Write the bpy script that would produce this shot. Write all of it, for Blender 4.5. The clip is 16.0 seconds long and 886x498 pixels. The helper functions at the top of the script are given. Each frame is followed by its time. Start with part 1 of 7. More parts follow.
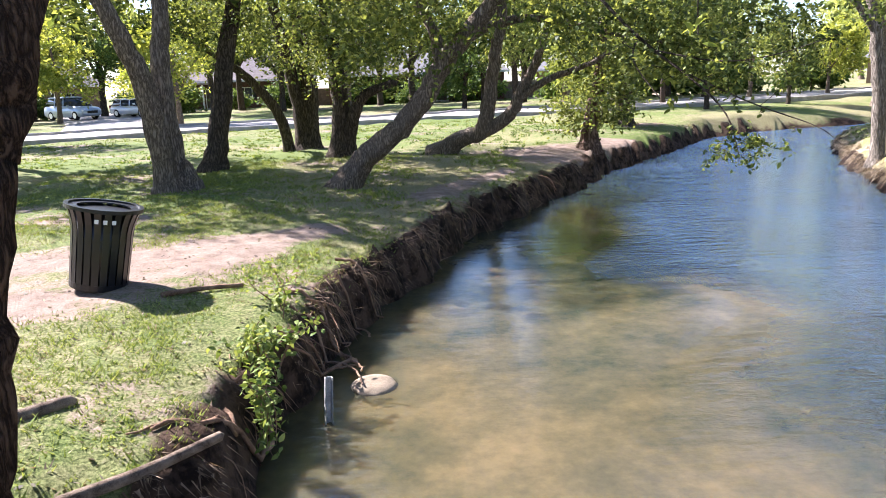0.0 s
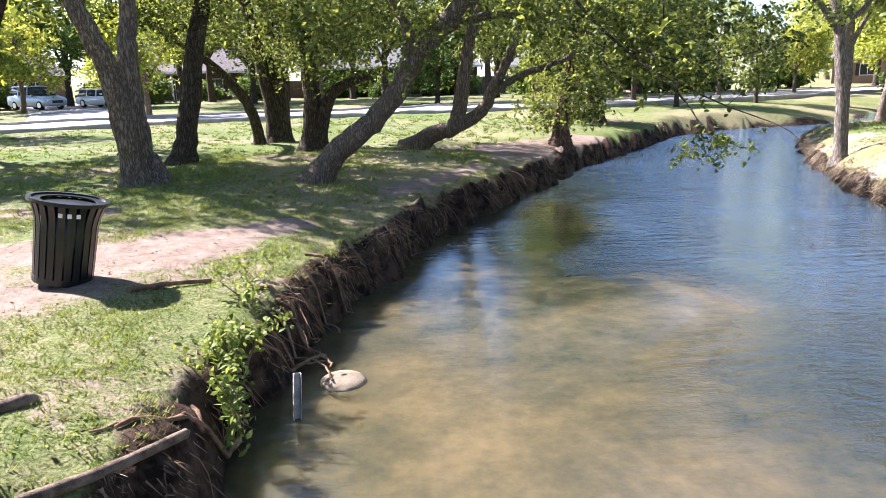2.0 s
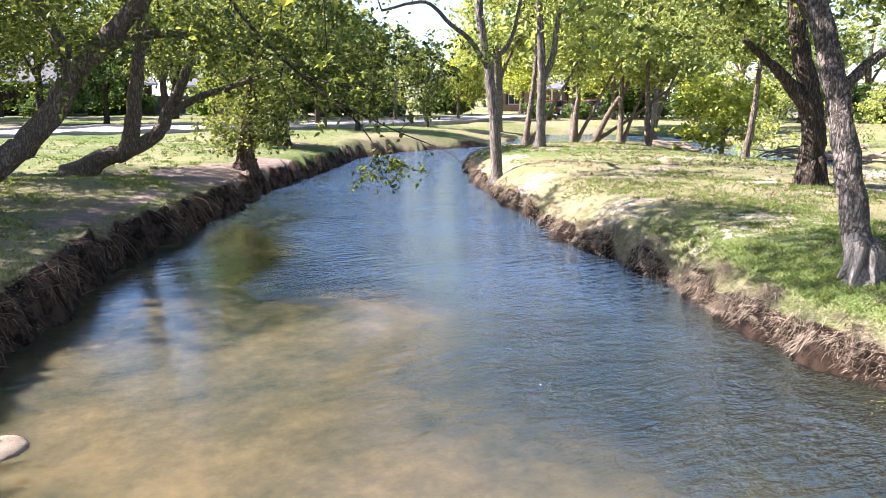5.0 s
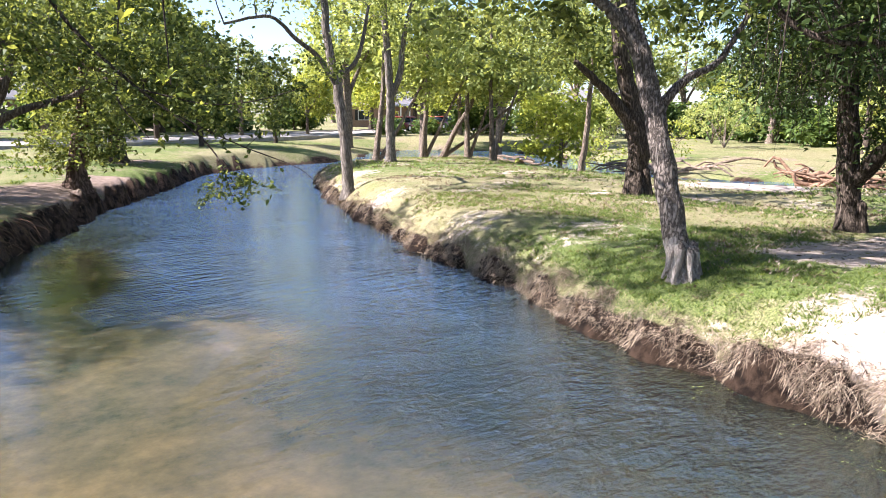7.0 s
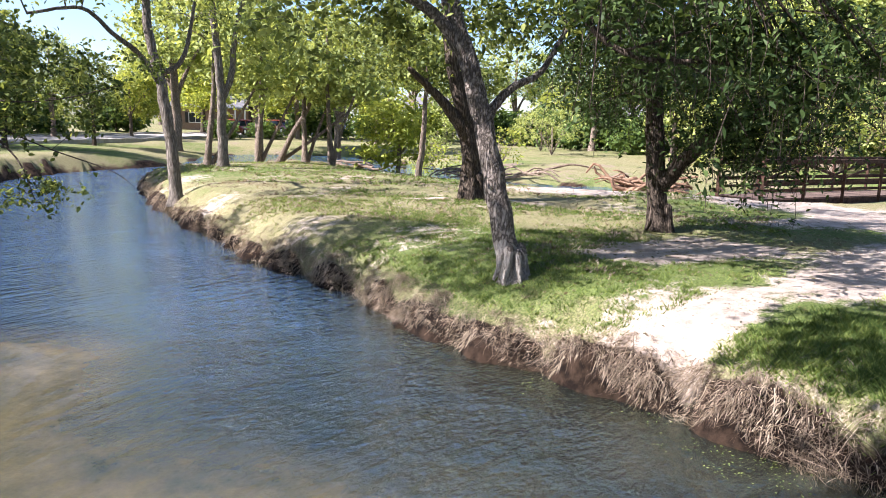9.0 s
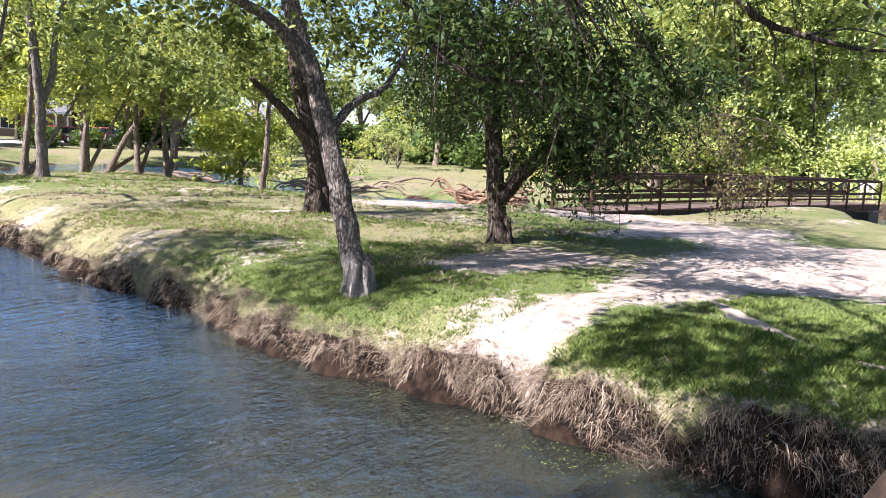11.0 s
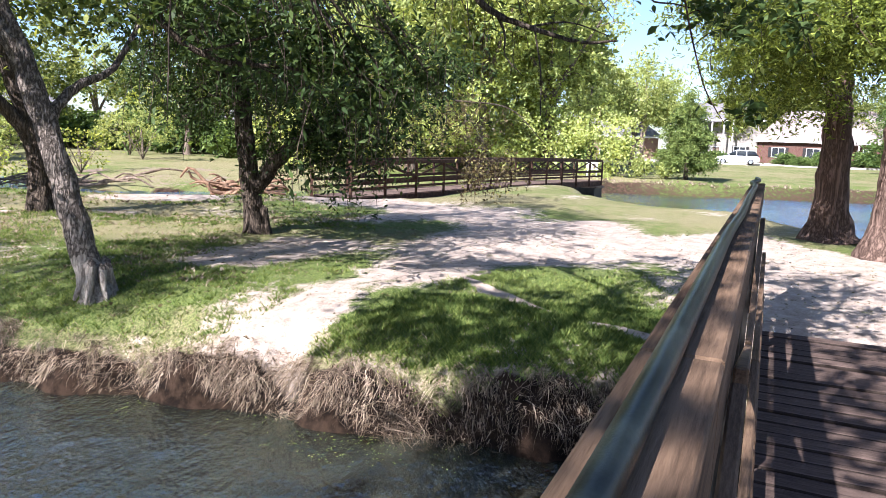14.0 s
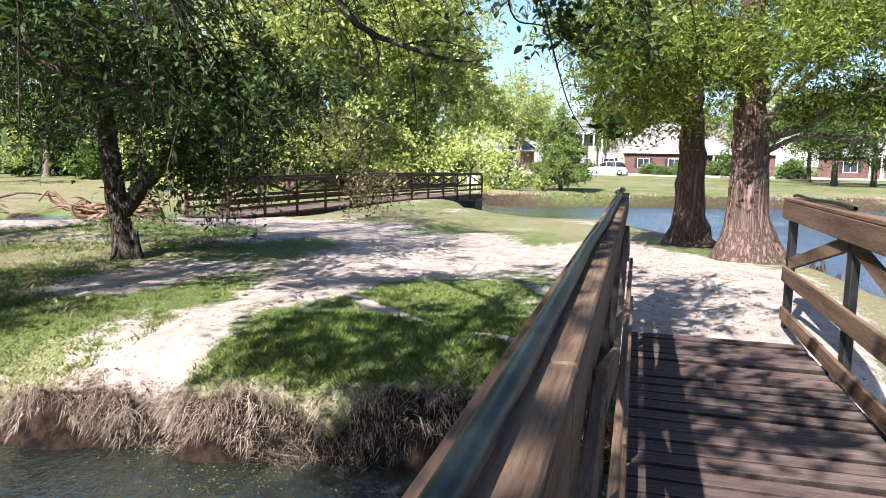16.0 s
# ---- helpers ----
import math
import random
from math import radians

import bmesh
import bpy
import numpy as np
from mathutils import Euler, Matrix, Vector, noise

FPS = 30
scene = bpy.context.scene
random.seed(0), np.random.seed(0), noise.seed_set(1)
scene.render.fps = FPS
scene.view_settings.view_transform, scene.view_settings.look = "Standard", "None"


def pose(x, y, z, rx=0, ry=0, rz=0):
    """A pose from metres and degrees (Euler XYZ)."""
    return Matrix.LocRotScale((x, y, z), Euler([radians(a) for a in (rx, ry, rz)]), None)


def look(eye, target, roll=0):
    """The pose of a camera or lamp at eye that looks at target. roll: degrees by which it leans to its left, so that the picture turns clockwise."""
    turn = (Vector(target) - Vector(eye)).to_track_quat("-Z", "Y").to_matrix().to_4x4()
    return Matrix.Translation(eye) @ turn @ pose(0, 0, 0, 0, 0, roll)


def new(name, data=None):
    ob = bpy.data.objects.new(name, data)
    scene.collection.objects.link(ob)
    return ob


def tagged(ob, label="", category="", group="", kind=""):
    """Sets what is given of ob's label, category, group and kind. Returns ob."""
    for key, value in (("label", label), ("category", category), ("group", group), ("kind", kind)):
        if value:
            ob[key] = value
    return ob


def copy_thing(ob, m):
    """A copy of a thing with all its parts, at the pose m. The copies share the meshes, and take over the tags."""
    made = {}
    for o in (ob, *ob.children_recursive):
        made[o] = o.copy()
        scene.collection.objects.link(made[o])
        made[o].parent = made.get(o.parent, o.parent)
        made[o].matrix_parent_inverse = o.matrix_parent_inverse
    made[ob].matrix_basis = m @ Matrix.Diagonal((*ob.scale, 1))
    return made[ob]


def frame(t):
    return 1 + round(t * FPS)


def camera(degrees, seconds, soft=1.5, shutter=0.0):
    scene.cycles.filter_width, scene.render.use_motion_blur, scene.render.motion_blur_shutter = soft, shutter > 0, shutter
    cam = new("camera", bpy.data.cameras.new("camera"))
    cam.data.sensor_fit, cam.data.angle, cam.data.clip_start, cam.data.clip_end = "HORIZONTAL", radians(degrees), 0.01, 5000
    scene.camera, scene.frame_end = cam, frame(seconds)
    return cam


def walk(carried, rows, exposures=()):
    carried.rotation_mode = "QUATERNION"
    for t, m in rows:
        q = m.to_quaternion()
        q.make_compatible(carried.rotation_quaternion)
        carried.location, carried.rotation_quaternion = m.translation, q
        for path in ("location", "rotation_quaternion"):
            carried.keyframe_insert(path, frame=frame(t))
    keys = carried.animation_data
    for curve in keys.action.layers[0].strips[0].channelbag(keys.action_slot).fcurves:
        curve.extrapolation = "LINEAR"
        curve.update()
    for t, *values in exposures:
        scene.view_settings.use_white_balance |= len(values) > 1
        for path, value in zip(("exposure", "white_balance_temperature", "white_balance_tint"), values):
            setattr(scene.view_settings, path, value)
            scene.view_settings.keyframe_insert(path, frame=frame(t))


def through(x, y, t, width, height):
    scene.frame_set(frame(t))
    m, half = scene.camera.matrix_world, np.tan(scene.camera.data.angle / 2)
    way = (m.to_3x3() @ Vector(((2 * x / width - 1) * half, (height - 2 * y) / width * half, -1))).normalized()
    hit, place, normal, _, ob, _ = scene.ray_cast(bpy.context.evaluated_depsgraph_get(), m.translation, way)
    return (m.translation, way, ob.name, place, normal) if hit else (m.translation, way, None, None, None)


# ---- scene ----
cam = camera(63.7, 16.0, soft=0.7)
PATH = [
    (0, (-0.201, 0.355, 2.474), (0.065, 5.221, 1.358), -2.14),
    (0.5, (-0.198, 0.357, 2.485), (0.031, 5.204, 1.279), -2.24),
    (1, (-0.180, 0.366, 2.477), (-0.024, 5.205, 1.227), -2.05),
    (1.5, (-0.181, 0.349, 2.487), (0.079, 5.196, 1.288), -1.74),
    (2, (-0.179, 0.339, 2.492), (0.277, 5.181, 1.333), -1.33),
    (2.5, (-0.174, 0.311, 2.511), (0.589, 5.130, 1.420), -2.30),
    (3, (-0.139, 0.300, 2.527), (0.954, 5.045, 1.391), -2.07),
    (3.5, (-0.135, 0.313, 2.514), (1.386, 4.954, 1.442), -0.82),
    (4, (-0.124, 0.299, 2.524), (1.730, 4.818, 1.456), -0.08),
    (4.5, (-0.124, 0.290, 2.519), (2.016, 4.687, 1.476), -0.04),
    (5, (-0.116, 0.280, 2.532), (2.337, 4.513, 1.500), 0.30),
    (7.5, (-0.182, 0.174, 2.535), (3.302, 3.647, 1.639), 0.79),
    (8, (-0.138, 0.176, 2.533), (3.556, 3.428, 1.651), 1.04),
    (8.5, (-0.107, 0.159, 2.530), (3.760, 3.207, 1.661), 1.28),
    (9, (-0.075, 0.152, 2.529), (3.947, 2.995, 1.669), 1.72),
    (11.5, (-0.134, 0.098, 2.535), (4.510, 1.804, 1.808), 2.63),
    (12, (-0.070, 0.116, 2.523), (4.647, 1.594, 1.775), 2.27),
    (12.5, (-0.044, 0.090, 2.526), (4.751, 1.293, 1.783), 2.22),
    (13, (-0.036, 0.068, 2.534), (4.824, 1.004, 1.826), 2.26),
    (13.5, (-0.022, 0.053, 2.534), (4.886, 0.707, 1.842), 2.11),
    (14, (-0.006, 0.033, 2.532), (4.924, 0.389, 1.782), 2.05),
    (14.5, (-0.012, 0.012, 2.536), (4.939, 0.038, 1.832), 2.10),
    (15, (-0.022, 0.003, 2.539), (4.927, -0.246, 1.872), 1.95),
    (15.5, (-0.019, 0.003, 2.539), (4.923, -0.431, 1.920), 2.07),
    (16, (-0.032, -0.008, 2.542), (4.909, -0.446, 1.918), 1.07),
]
EXPOSURES = [(0, 2.36, 5950, 21), (5, 2.34, 6000, 22), (9, 1.91, 5950, 20), (12.5, 1.88, 5850, 21), (16, 1.72, 5850, 16)]
walk(cam, [(t, look(eye, target, roll)) for t, eye, target, roll in PATH], EXPOSURES)

# ---- light ----
SUN_AZ, SUN_EL = radians(-51.5), radians(40)      # clockwise from +y
world = bpy.data.worlds.new("sky")
scene.world = world
world.use_nodes = True
wn = world.node_tree.nodes
sky = wn.new("ShaderNodeTexSky")
sky.sky_type, sky.sun_disc = "NISHITA", False
sky.sun_elevation, sky.sun_rotation = SUN_EL, SUN_AZ
sky.air_density, sky.dust_density, sky.ozone_density = 1.0, 0.6, 3.4
world.node_tree.links.new(sky.outputs[0], wn["Background"].inputs[0])
wn["Background"].inputs[1].default_value = 0.068
sun_to = Vector((math.sin(SUN_AZ) * math.cos(SUN_EL), math.cos(SUN_AZ) * math.cos(SUN_EL), math.sin(SUN_EL)))
sun = new("sun", bpy.data.lights.new("sun", "SUN"))
sun.data.energy, sun.data.angle, sun.data.color = 5.0, radians(0.55), (1.0, 0.96, 0.90)
sun.matrix_world = look(sun_to * 80, (0, 0, 0))


# ---- materials ----
def mat(name, colour=(0.5, 0.5, 0.5), rough=0.8, metal=0.0):
    m = bpy.data.materials.new(name)
    m.use_nodes = True
    b = m.node_tree.nodes["Principled BSDF"]
    b.inputs["Base Color"].default_value = (*colour, 1)
    b.inputs["Roughness"].default_value = rough
    b.inputs["Metallic"].default_value = metal
    if rough >= 0.7:
        b.inputs["Specular IOR Level"].default_value = 0.08
    return m


class Net:
    """Short hand for one material's nodes."""
    def __init__(self, m):
        self.t = m.node_tree
        self.bsdf = self.t.nodes["Principled BSDF"]

    def n(self, kind, **values):
        node = self.t.nodes.new("ShaderNode" + kind)
        for k, v in values.items():
            setattr_named(node, k, v)
        return node

    def link(self, a, b):
        self.t.links.new(a, b)

    def coords(self, scale=(1, 1, 1), generated="Object"):
        c, mp = self.n("TexCoord"), self.n("Mapping")
        self.link(c.outputs[generated], mp.inputs[0])
        mp.inputs["Scale"].default_value = scale
        return mp.outputs[0]

    def noise(self, scale, detail=4.0, rough=0.6, vec=None):
        node = self.n("TexNoise")
        node.inputs["Scale"].default_value = scale
        node.inputs["Detail"].default_value = detail
        node.inputs["Roughness"].default_value = rough
        if vec is not None:
            self.link(vec, node.inputs["Vector"])
        return node.outputs["Fac"]

    def ramp(self, fac, stops):
        node = self.n("ValToRGB")
        el = node.color_ramp.elements
        while len(el) < len(stops):
            el.new(0.5)
        for e, (p, c) in zip(el, stops):
            e.position, e.color = p, (*c, 1) if len(c) == 3 else c
        self.link(fac, node.inputs[0])
        return node.outputs[0]

    def mix(self, fac, a, b, blend="MIX"):
        node = self.n("Mix")
        node.data_type, node.blend_type = "RGBA", blend
        for sock, v in ((node.inputs[0], fac), (node.inputs[6], a), (node.inputs[7], b)):
            if isinstance(v, (int, float)):
                sock.default_value = v
            elif isinstance(v, tuple):
                sock.default_value = (*v, 1)
            else:
                self.link(v, sock)
        return node.outputs[2]

    def math(self, op, a, b=0.0, clamp=False):
        node = self.n("Math")
        node.operation, node.use_clamp = op, clamp
        for sock, v in ((node.inputs[0], a), (node.inputs[1], b)):
            if isinstance(v, (int, float)):
                sock.default_value = v
            else:
                self.link(v, sock)
        return node.outputs[0]

    def bump(self, height, strength=0.4, distance=0.02):
        node = self.n("Bump")
        node.inputs["Strength"].default_value = strength
        node.inputs["Distance"].default_value = distance
        self.link(height, node.inputs["Height"])
        self.link(node.outputs[0], self.bsdf.inputs["Normal"])
        return node


def setattr_named(node, k, v):
    if k == "operation":
        node.operation = v
    elif k == "attribute_name":
        node.attribute_name = v


def mat_noise(name, dark, light, scale=3.0, rough=0.8, metal=0.0, bump=0.3, dist=0.01, stretch=(1, 1, 1), fine=4.0, turn=0.0, each=False):
    """A plain surface with stains at one scale and grain at another."""
    m = mat(name, light, rough, metal)
    k = Net(m)
    vec = k.coords(stretch)
    if turn:                                                 # grain along a beam that lies across the axes
        mp = vec.node
        mp.vector_type = "TEXTURE"
        mp.inputs["Rotation"].default_value = (0, 0, radians(turn))
        mp.inputs["Scale"].default_value = tuple(1 / c for c in stretch)
    big, small = k.noise(scale, 3.0, 0.6, vec), k.noise(scale * fine * 4, 5.0, 0.7, vec)
    both = k.math("ADD", k.math("MULTIPLY", big, 0.55), k.math("MULTIPLY", small, 0.45))
    col = k.ramp(both, [(0.39, dark), (0.61, light)])
    if each:                                                 # every board its own shade
        col = k.mix(k.math("MULTIPLY", k.n("ObjectInfo").outputs["Random"], 0.45), col, tuple(c * 0.7 for c in dark))
    k.link(col, k.bsdf.inputs["Base Color"])
    if bump:
        k.bump(small, bump, dist)
    return m


def mat_bark(name, dark, light, scale=9.0, worn=0.0, fibre=1.0):
    m = mat(name, light, 0.95)
    k = Net(m)
    vec = k.coords((1, 1, 0.16))
    ridge = k.noise(scale * 1.1, 4.0, 0.62, k.coords((1, 1, 0.13 * fibre)))
    plate = k.noise(scale * 0.7, 2.0, 0.5, k.coords((1, 1, 0.45 * fibre)))
    crack = k.math("MULTIPLY", k.math("ABSOLUTE", k.math("SUBTRACT", k.math("ADD", k.math("MULTIPLY", ridge, 0.7), k.math("MULTIPLY", plate, 0.3)), 0.5)), 9.0, True)
    grain = k.noise(40.0, 5.0, 0.7, vec)
    stain = k.noise(1.6, 3.0, 0.6)
    h = k.math("ADD", k.math("MULTIPLY", crack, 0.6), k.math("MULTIPLY", grain, 0.5))
    col = k.ramp(h, [(0.28, dark), (0.80, light)])
    col = k.mix(k.math("MULTIPLY", stain, 0.5), col, tuple(c * 0.55 for c in light))
    if worn:                                                 # bark rubbed off up to this height
        sep = k.n("SeparateXYZ")
        k.link(k.coords(), sep.inputs[0])
        up = k.math("ADD", sep.outputs[2], k.math("MULTIPLY", k.math("SUBTRACT", k.noise(5.0, 3.0), 0.5), 0.9))
        col = k.mix(k.math("MULTIPLY", k.math("LESS_THAN", up, worn + 0.12), 0.6), col, k.ramp(grain, [(0.35, (0.26, 0.21, 0.17)), (0.6, (0.52, 0.46, 0.40))]))
    k.link(col, k.bsdf.inputs["Base Color"])
    k.bump(h, 1.0, 0.035)
    return m


def mat_leaf(name, dark, mid, light, through=0.42, rough=0.5):
    """Leaves: each its own tint, part of the light passing through."""
    dark, mid, light = (tuple(c + (0.35 * t[0] + 0.55 * t[1] + 0.1 * t[2] - c) * 0.04 for c in t) for t in (dark, mid, light))
    m = mat(name, mid, rough)
    k = Net(m)
    geo = k.n("NewGeometry")
    col = k.ramp(geo.outputs["Random Per Island"], [(0.0, dark), (0.5, mid), (1.0, light)])
    clump = k.noise(0.7, 2.0, 0.5)
    col = k.mix(k.ramp(clump, [(0.35, (0, 0, 0)), (0.65, (0.35, 0.35, 0.35))]), col, light)
    k.link(col, k.bsdf.inputs["Base Color"])
    k.bsdf.inputs["Specular IOR Level"].default_value = 0.12
    tr = k.n("BsdfTranslucent")
    warm = k.mix(1.0, col, (1.25, 1.12, 0.6), "MULTIPLY")
    k.link(warm, tr.inputs[0])
    mx = k.n("MixShader")
    mx.inputs[0].default_value = through
    k.link(k.bsdf.outputs[0], mx.inputs[1])
    k.link(tr.outputs[0], mx.inputs[2])
    k.link(mx.outputs[0], k.t.nodes["Material Output"].inputs[0])
    return m


def mat_ground():
    m = mat("lawn_and_soil", (0.2, 0.2, 0.1), 0.95)
    k = Net(m)
    vec = k.coords()
    at = k.n("Attribute", attribute_name="cover")
    sep = k.n("SeparateColor")
    k.link(at.outputs["Color"], sep.inputs[0])
    bare, dry, bank = sep.outputs[0], sep.outputs[1], sep.outputs[2]
    n1, n2, n3 = k.noise(0.55, 4, 0.6, vec), k.noise(4.5, 5, 0.7, vec), k.noise(38.0, 5, 0.75, vec)
    green = k.ramp(n3, [(0.41, (0.046, 0.070, 0.016)), (0.59, (0.175, 0.205, 0.062))])
    straw = k.ramp(n3, [(0.41, (0.125, 0.110, 0.048)), (0.59, (0.30, 0.265, 0.145))])
    soil = k.ramp(k.math("ADD", k.math("MULTIPLY", n2, 0.6), k.math("MULTIPLY", n3, 0.4)), [(0.38, (0.27, 0.205, 0.158)), (0.62, (0.50, 0.415, 0.335))])
    soil = k.mix(at.outputs["Alpha"], k.mix(1.0, soil, (0.60, 0.55, 0.53), "MULTIPLY"), soil)
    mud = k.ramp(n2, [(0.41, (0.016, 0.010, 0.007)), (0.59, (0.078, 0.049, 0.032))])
    # island mud darkened further: the undercut bank's shade put into the colour
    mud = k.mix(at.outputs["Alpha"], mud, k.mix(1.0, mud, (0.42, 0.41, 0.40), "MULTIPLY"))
    wd = k.math("ADD", dry, k.math("MULTIPLY", k.math("SUBTRACT", k.math("ADD", n1, k.math("MULTIPLY", n2, 0.7)), 0.85), 1.5), True)
    col = k.mix(k.ramp(wd, [(0.30, (0, 0, 0)), (0.85, (1, 1, 1))]), green, straw)
    wb = k.math("ADD", bare, k.math("ADD", k.math("MULTIPLY", k.math("SUBTRACT", n2, 0.5), 1.5), k.math("MULTIPLY", k.math("SUBTRACT", n3, 0.5), 0.8)), True)
    col = k.mix(k.ramp(wb, [(0.38, (0, 0, 0)), (0.66, (1, 1, 1))]), col, soil)
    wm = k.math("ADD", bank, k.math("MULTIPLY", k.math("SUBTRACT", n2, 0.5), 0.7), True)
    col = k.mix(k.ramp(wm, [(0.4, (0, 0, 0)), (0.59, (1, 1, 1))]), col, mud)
    k.link(col, k.bsdf.inputs["Base Color"])
    k.bump(k.math("ADD", k.math("MULTIPLY", n3, 0.7), k.math("MULTIPLY", n2, 0.5)), 0.7, 0.05)
    return m


def mat_water():
    """Silty water: a dull lit body, and a rippled surface that mirrors by its Fresnel share."""
    m = mat("murky_water", (0.12, 0.095, 0.05), 0.05)
    k = Net(m)
    vec = k.coords()
    n1, n2 = k.noise(0.30, 3, 0.55, vec), k.noise(1.7, 5, 0.62, vec)
    n3 = k.noise(7.5, 5, 0.7, vec)
    w = k.math("ADD", k.math("ADD", k.math("MULTIPLY", n1, 0.48), k.math("MULTIPLY", n2, 0.34)), k.math("MULTIPLY", n3, 0.18))
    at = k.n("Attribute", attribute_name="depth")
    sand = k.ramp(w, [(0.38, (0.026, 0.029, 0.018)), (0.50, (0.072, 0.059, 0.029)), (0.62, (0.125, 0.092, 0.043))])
    # depth darkens the body, and also stands in for tree shade on the water
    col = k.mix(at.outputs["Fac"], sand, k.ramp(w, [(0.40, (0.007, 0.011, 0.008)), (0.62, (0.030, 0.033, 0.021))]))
    body, gloss, mx, fr, bp = k.n("SubsurfaceScattering"), k.n("BsdfGlossy"), k.n("MixShader"), k.n("Fresnel"), k.n("Bump")
    k.link(col, body.inputs["Color"])
    body.falloff = "BURLEY"
    body.inputs["Scale"].default_value = 0.22
    body.inputs["Radius"].default_value = (1.0, 0.8, 0.5)
    gloss.inputs["Roughness"].default_value = 0.02
    # blue-green tint on the mirror, put in to colour the reflected sky
    gloss.inputs["Color"].default_value = (0.83, 0.93, 0.95, 1)
    swell = k.noise(1.3, 2, 0.5, k.coords((0.7, 1.6, 1)))
    chop = k.noise(6.5, 3, 0.55, k.coords((0.75, 1.7, 1)))
    fine = k.noise(19.0, 3, 0.6, k.coords((0.8, 1.5, 1)))
    lines = k.n("TexWave")                                   # trains of small crests that run together
    lines.bands_direction = "Y"
    lines.inputs["Scale"].default_value = 1.25
    lines.inputs["Distortion"].default_value = 5.0
    lines.inputs["Detail"].default_value = 3.0
    lines.inputs["Detail Scale"].default_value = 0.7
    k.link(vec, lines.inputs["Vector"])
    lane = k.n("Attribute", attribute_name="breeze").outputs["Fac"]
    breeze = k.math("MULTIPLY", lane, k.ramp(k.noise(0.45, 2, 0.5, vec), [(0.38, (0.55, 0.55, 0.55)), (0.60, (1, 1, 1))]))
    where = k.ramp(k.noise(0.5, 2, 0.5, vec), [(0.50, (0, 0, 0)), (0.62, (1, 1, 1))])
    small = k.math("ADD", k.math("MULTIPLY", chop, 0.55), k.math("MULTIPLY", fine, 0.20))
    h = k.math("MULTIPLY", k.math("ADD", k.math("ADD", k.math("MULTIPLY", swell, 0.5), small), k.math("MULTIPLY", k.math("MULTIPLY", lines.outputs["Fac"], where), 0.16)), breeze)
    bp.inputs["Strength"].default_value, bp.inputs["Distance"].default_value = 1.0, 0.30
    k.link(h, bp.inputs["Height"])
    k.link(bp.outputs[0], gloss.inputs["Normal"])
    fr.inputs["IOR"].default_value = 1.36
    # mirror share raised above plain Fresnel, most of all in the rippled lane
    k.link(k.math("MULTIPLY", fr.outputs[0], k.math("ADD", 1.1, k.math("MULTIPLY", lane, 3.2)), True), mx.inputs[0])
    k.link(body.outputs[0], mx.inputs[1])
    k.link(gloss.outputs[0], mx.inputs[2])
    k.link(mx.outputs[0], k.t.nodes["Material Output"].inputs[0])
    return m


def mat_brick(name, a, b, mortar):
    m = mat(name, a, 0.9)
    k = Net(m)
    br = k.n("TexBrick")
    br.inputs["Color1"].default_value, br.inputs["Color2"].default_value, br.inputs["Mortar"].default_value = (*a, 1), (*b, 1), (*mortar, 1)
    br.inputs["Scale"].default_value = 4.0
    sp, cb = k.n("SeparateXYZ"), k.n("CombineXYZ")
    k.link(k.coords(), sp.inputs[0])
    k.link(k.math("ADD", sp.outputs[0], sp.outputs[1]), cb.inputs[0])
    k.link(sp.outputs[2], cb.inputs[1])
    k.link(cb.outputs[0], br.inputs["Vector"])
    k.link(br.outputs[0], k.bsdf.inputs["Base Color"])
    return m


M_GROUND, M_WATER = mat_ground(), mat_water()
M_BARK_GREY = mat_bark("grey_brown_bark", (0.070, 0.051, 0.038), (0.36, 0.28, 0.21), 22)
M_BARK_WORN = mat_bark("flaky_bark_worn_pale_at_the_foot", (0.040, 0.031, 0.025), (0.37, 0.305, 0.25), 20, 0.42, 2.2)
M_BARK_NEAR = mat_bark("dark_reddish_furrowed_bark", (0.012, 0.007, 0.005), (0.125, 0.074, 0.046), 20)
M_BARK_DARK = mat_bark("dark_bark", (0.025, 0.019, 0.014), (0.155, 0.120, 0.090), 22)
M_BARK_PALE = mat_bark("pale_grey_bark", (0.078, 0.062, 0.047), (0.31, 0.262, 0.213), 20)
M_BARK_RED = mat_bark("reddish_fibrous_bark", (0.045, 0.027, 0.020), (0.235, 0.158, 0.122), 13, 0.0, 0.3)
M_LEAF = mat_leaf("elm_leaf", (0.030, 0.050, 0.015), (0.118, 0.160, 0.040), (0.31, 0.345, 0.092), 0.44)
M_LEAF_DARK = mat_leaf("dense_dark_leaf", (0.035, 0.070, 0.020), (0.080, 0.135, 0.034), (0.17, 0.24, 0.06), 0.36)
M_LEAF_YELLOW = mat_leaf("fresh_yellow_green_leaf", (0.145, 0.190, 0.029), (0.27, 0.325, 0.048), (0.46, 0.48, 0.095), 0.45)
M_LEAF_LIGHT = mat_leaf("light_green_leaf", (0.135, 0.180, 0.050), (0.29, 0.345, 0.095), (0.46, 0.50, 0.18), 0.45)
M_LEAF_BRIGHT = mat_leaf("bright_spring_leaf", (0.17, 0.225, 0.062), (0.40, 0.47, 0.13), (0.60, 0.65, 0.24), 0.50)
M_LEAF_DEEP = mat_leaf("deep_green_leaf", (0.012, 0.026, 0.008), (0.032, 0.058, 0.015), (0.085, 0.125, 0.033), 0.32)
M_LEAF_CYPRESS = mat_leaf("feathery_cypress_leaf", (0.008, 0.018, 0.006), (0.060, 0.095, 0.018), (0.33, 0.40, 0.065), 0.45)
M_LEAF_BROWN = mat_leaf("brown_catkins_and_buds", (0.03, 0.020, 0.012), (0.09, 0.065, 0.030), (0.20, 0.18, 0.06), 0.2)
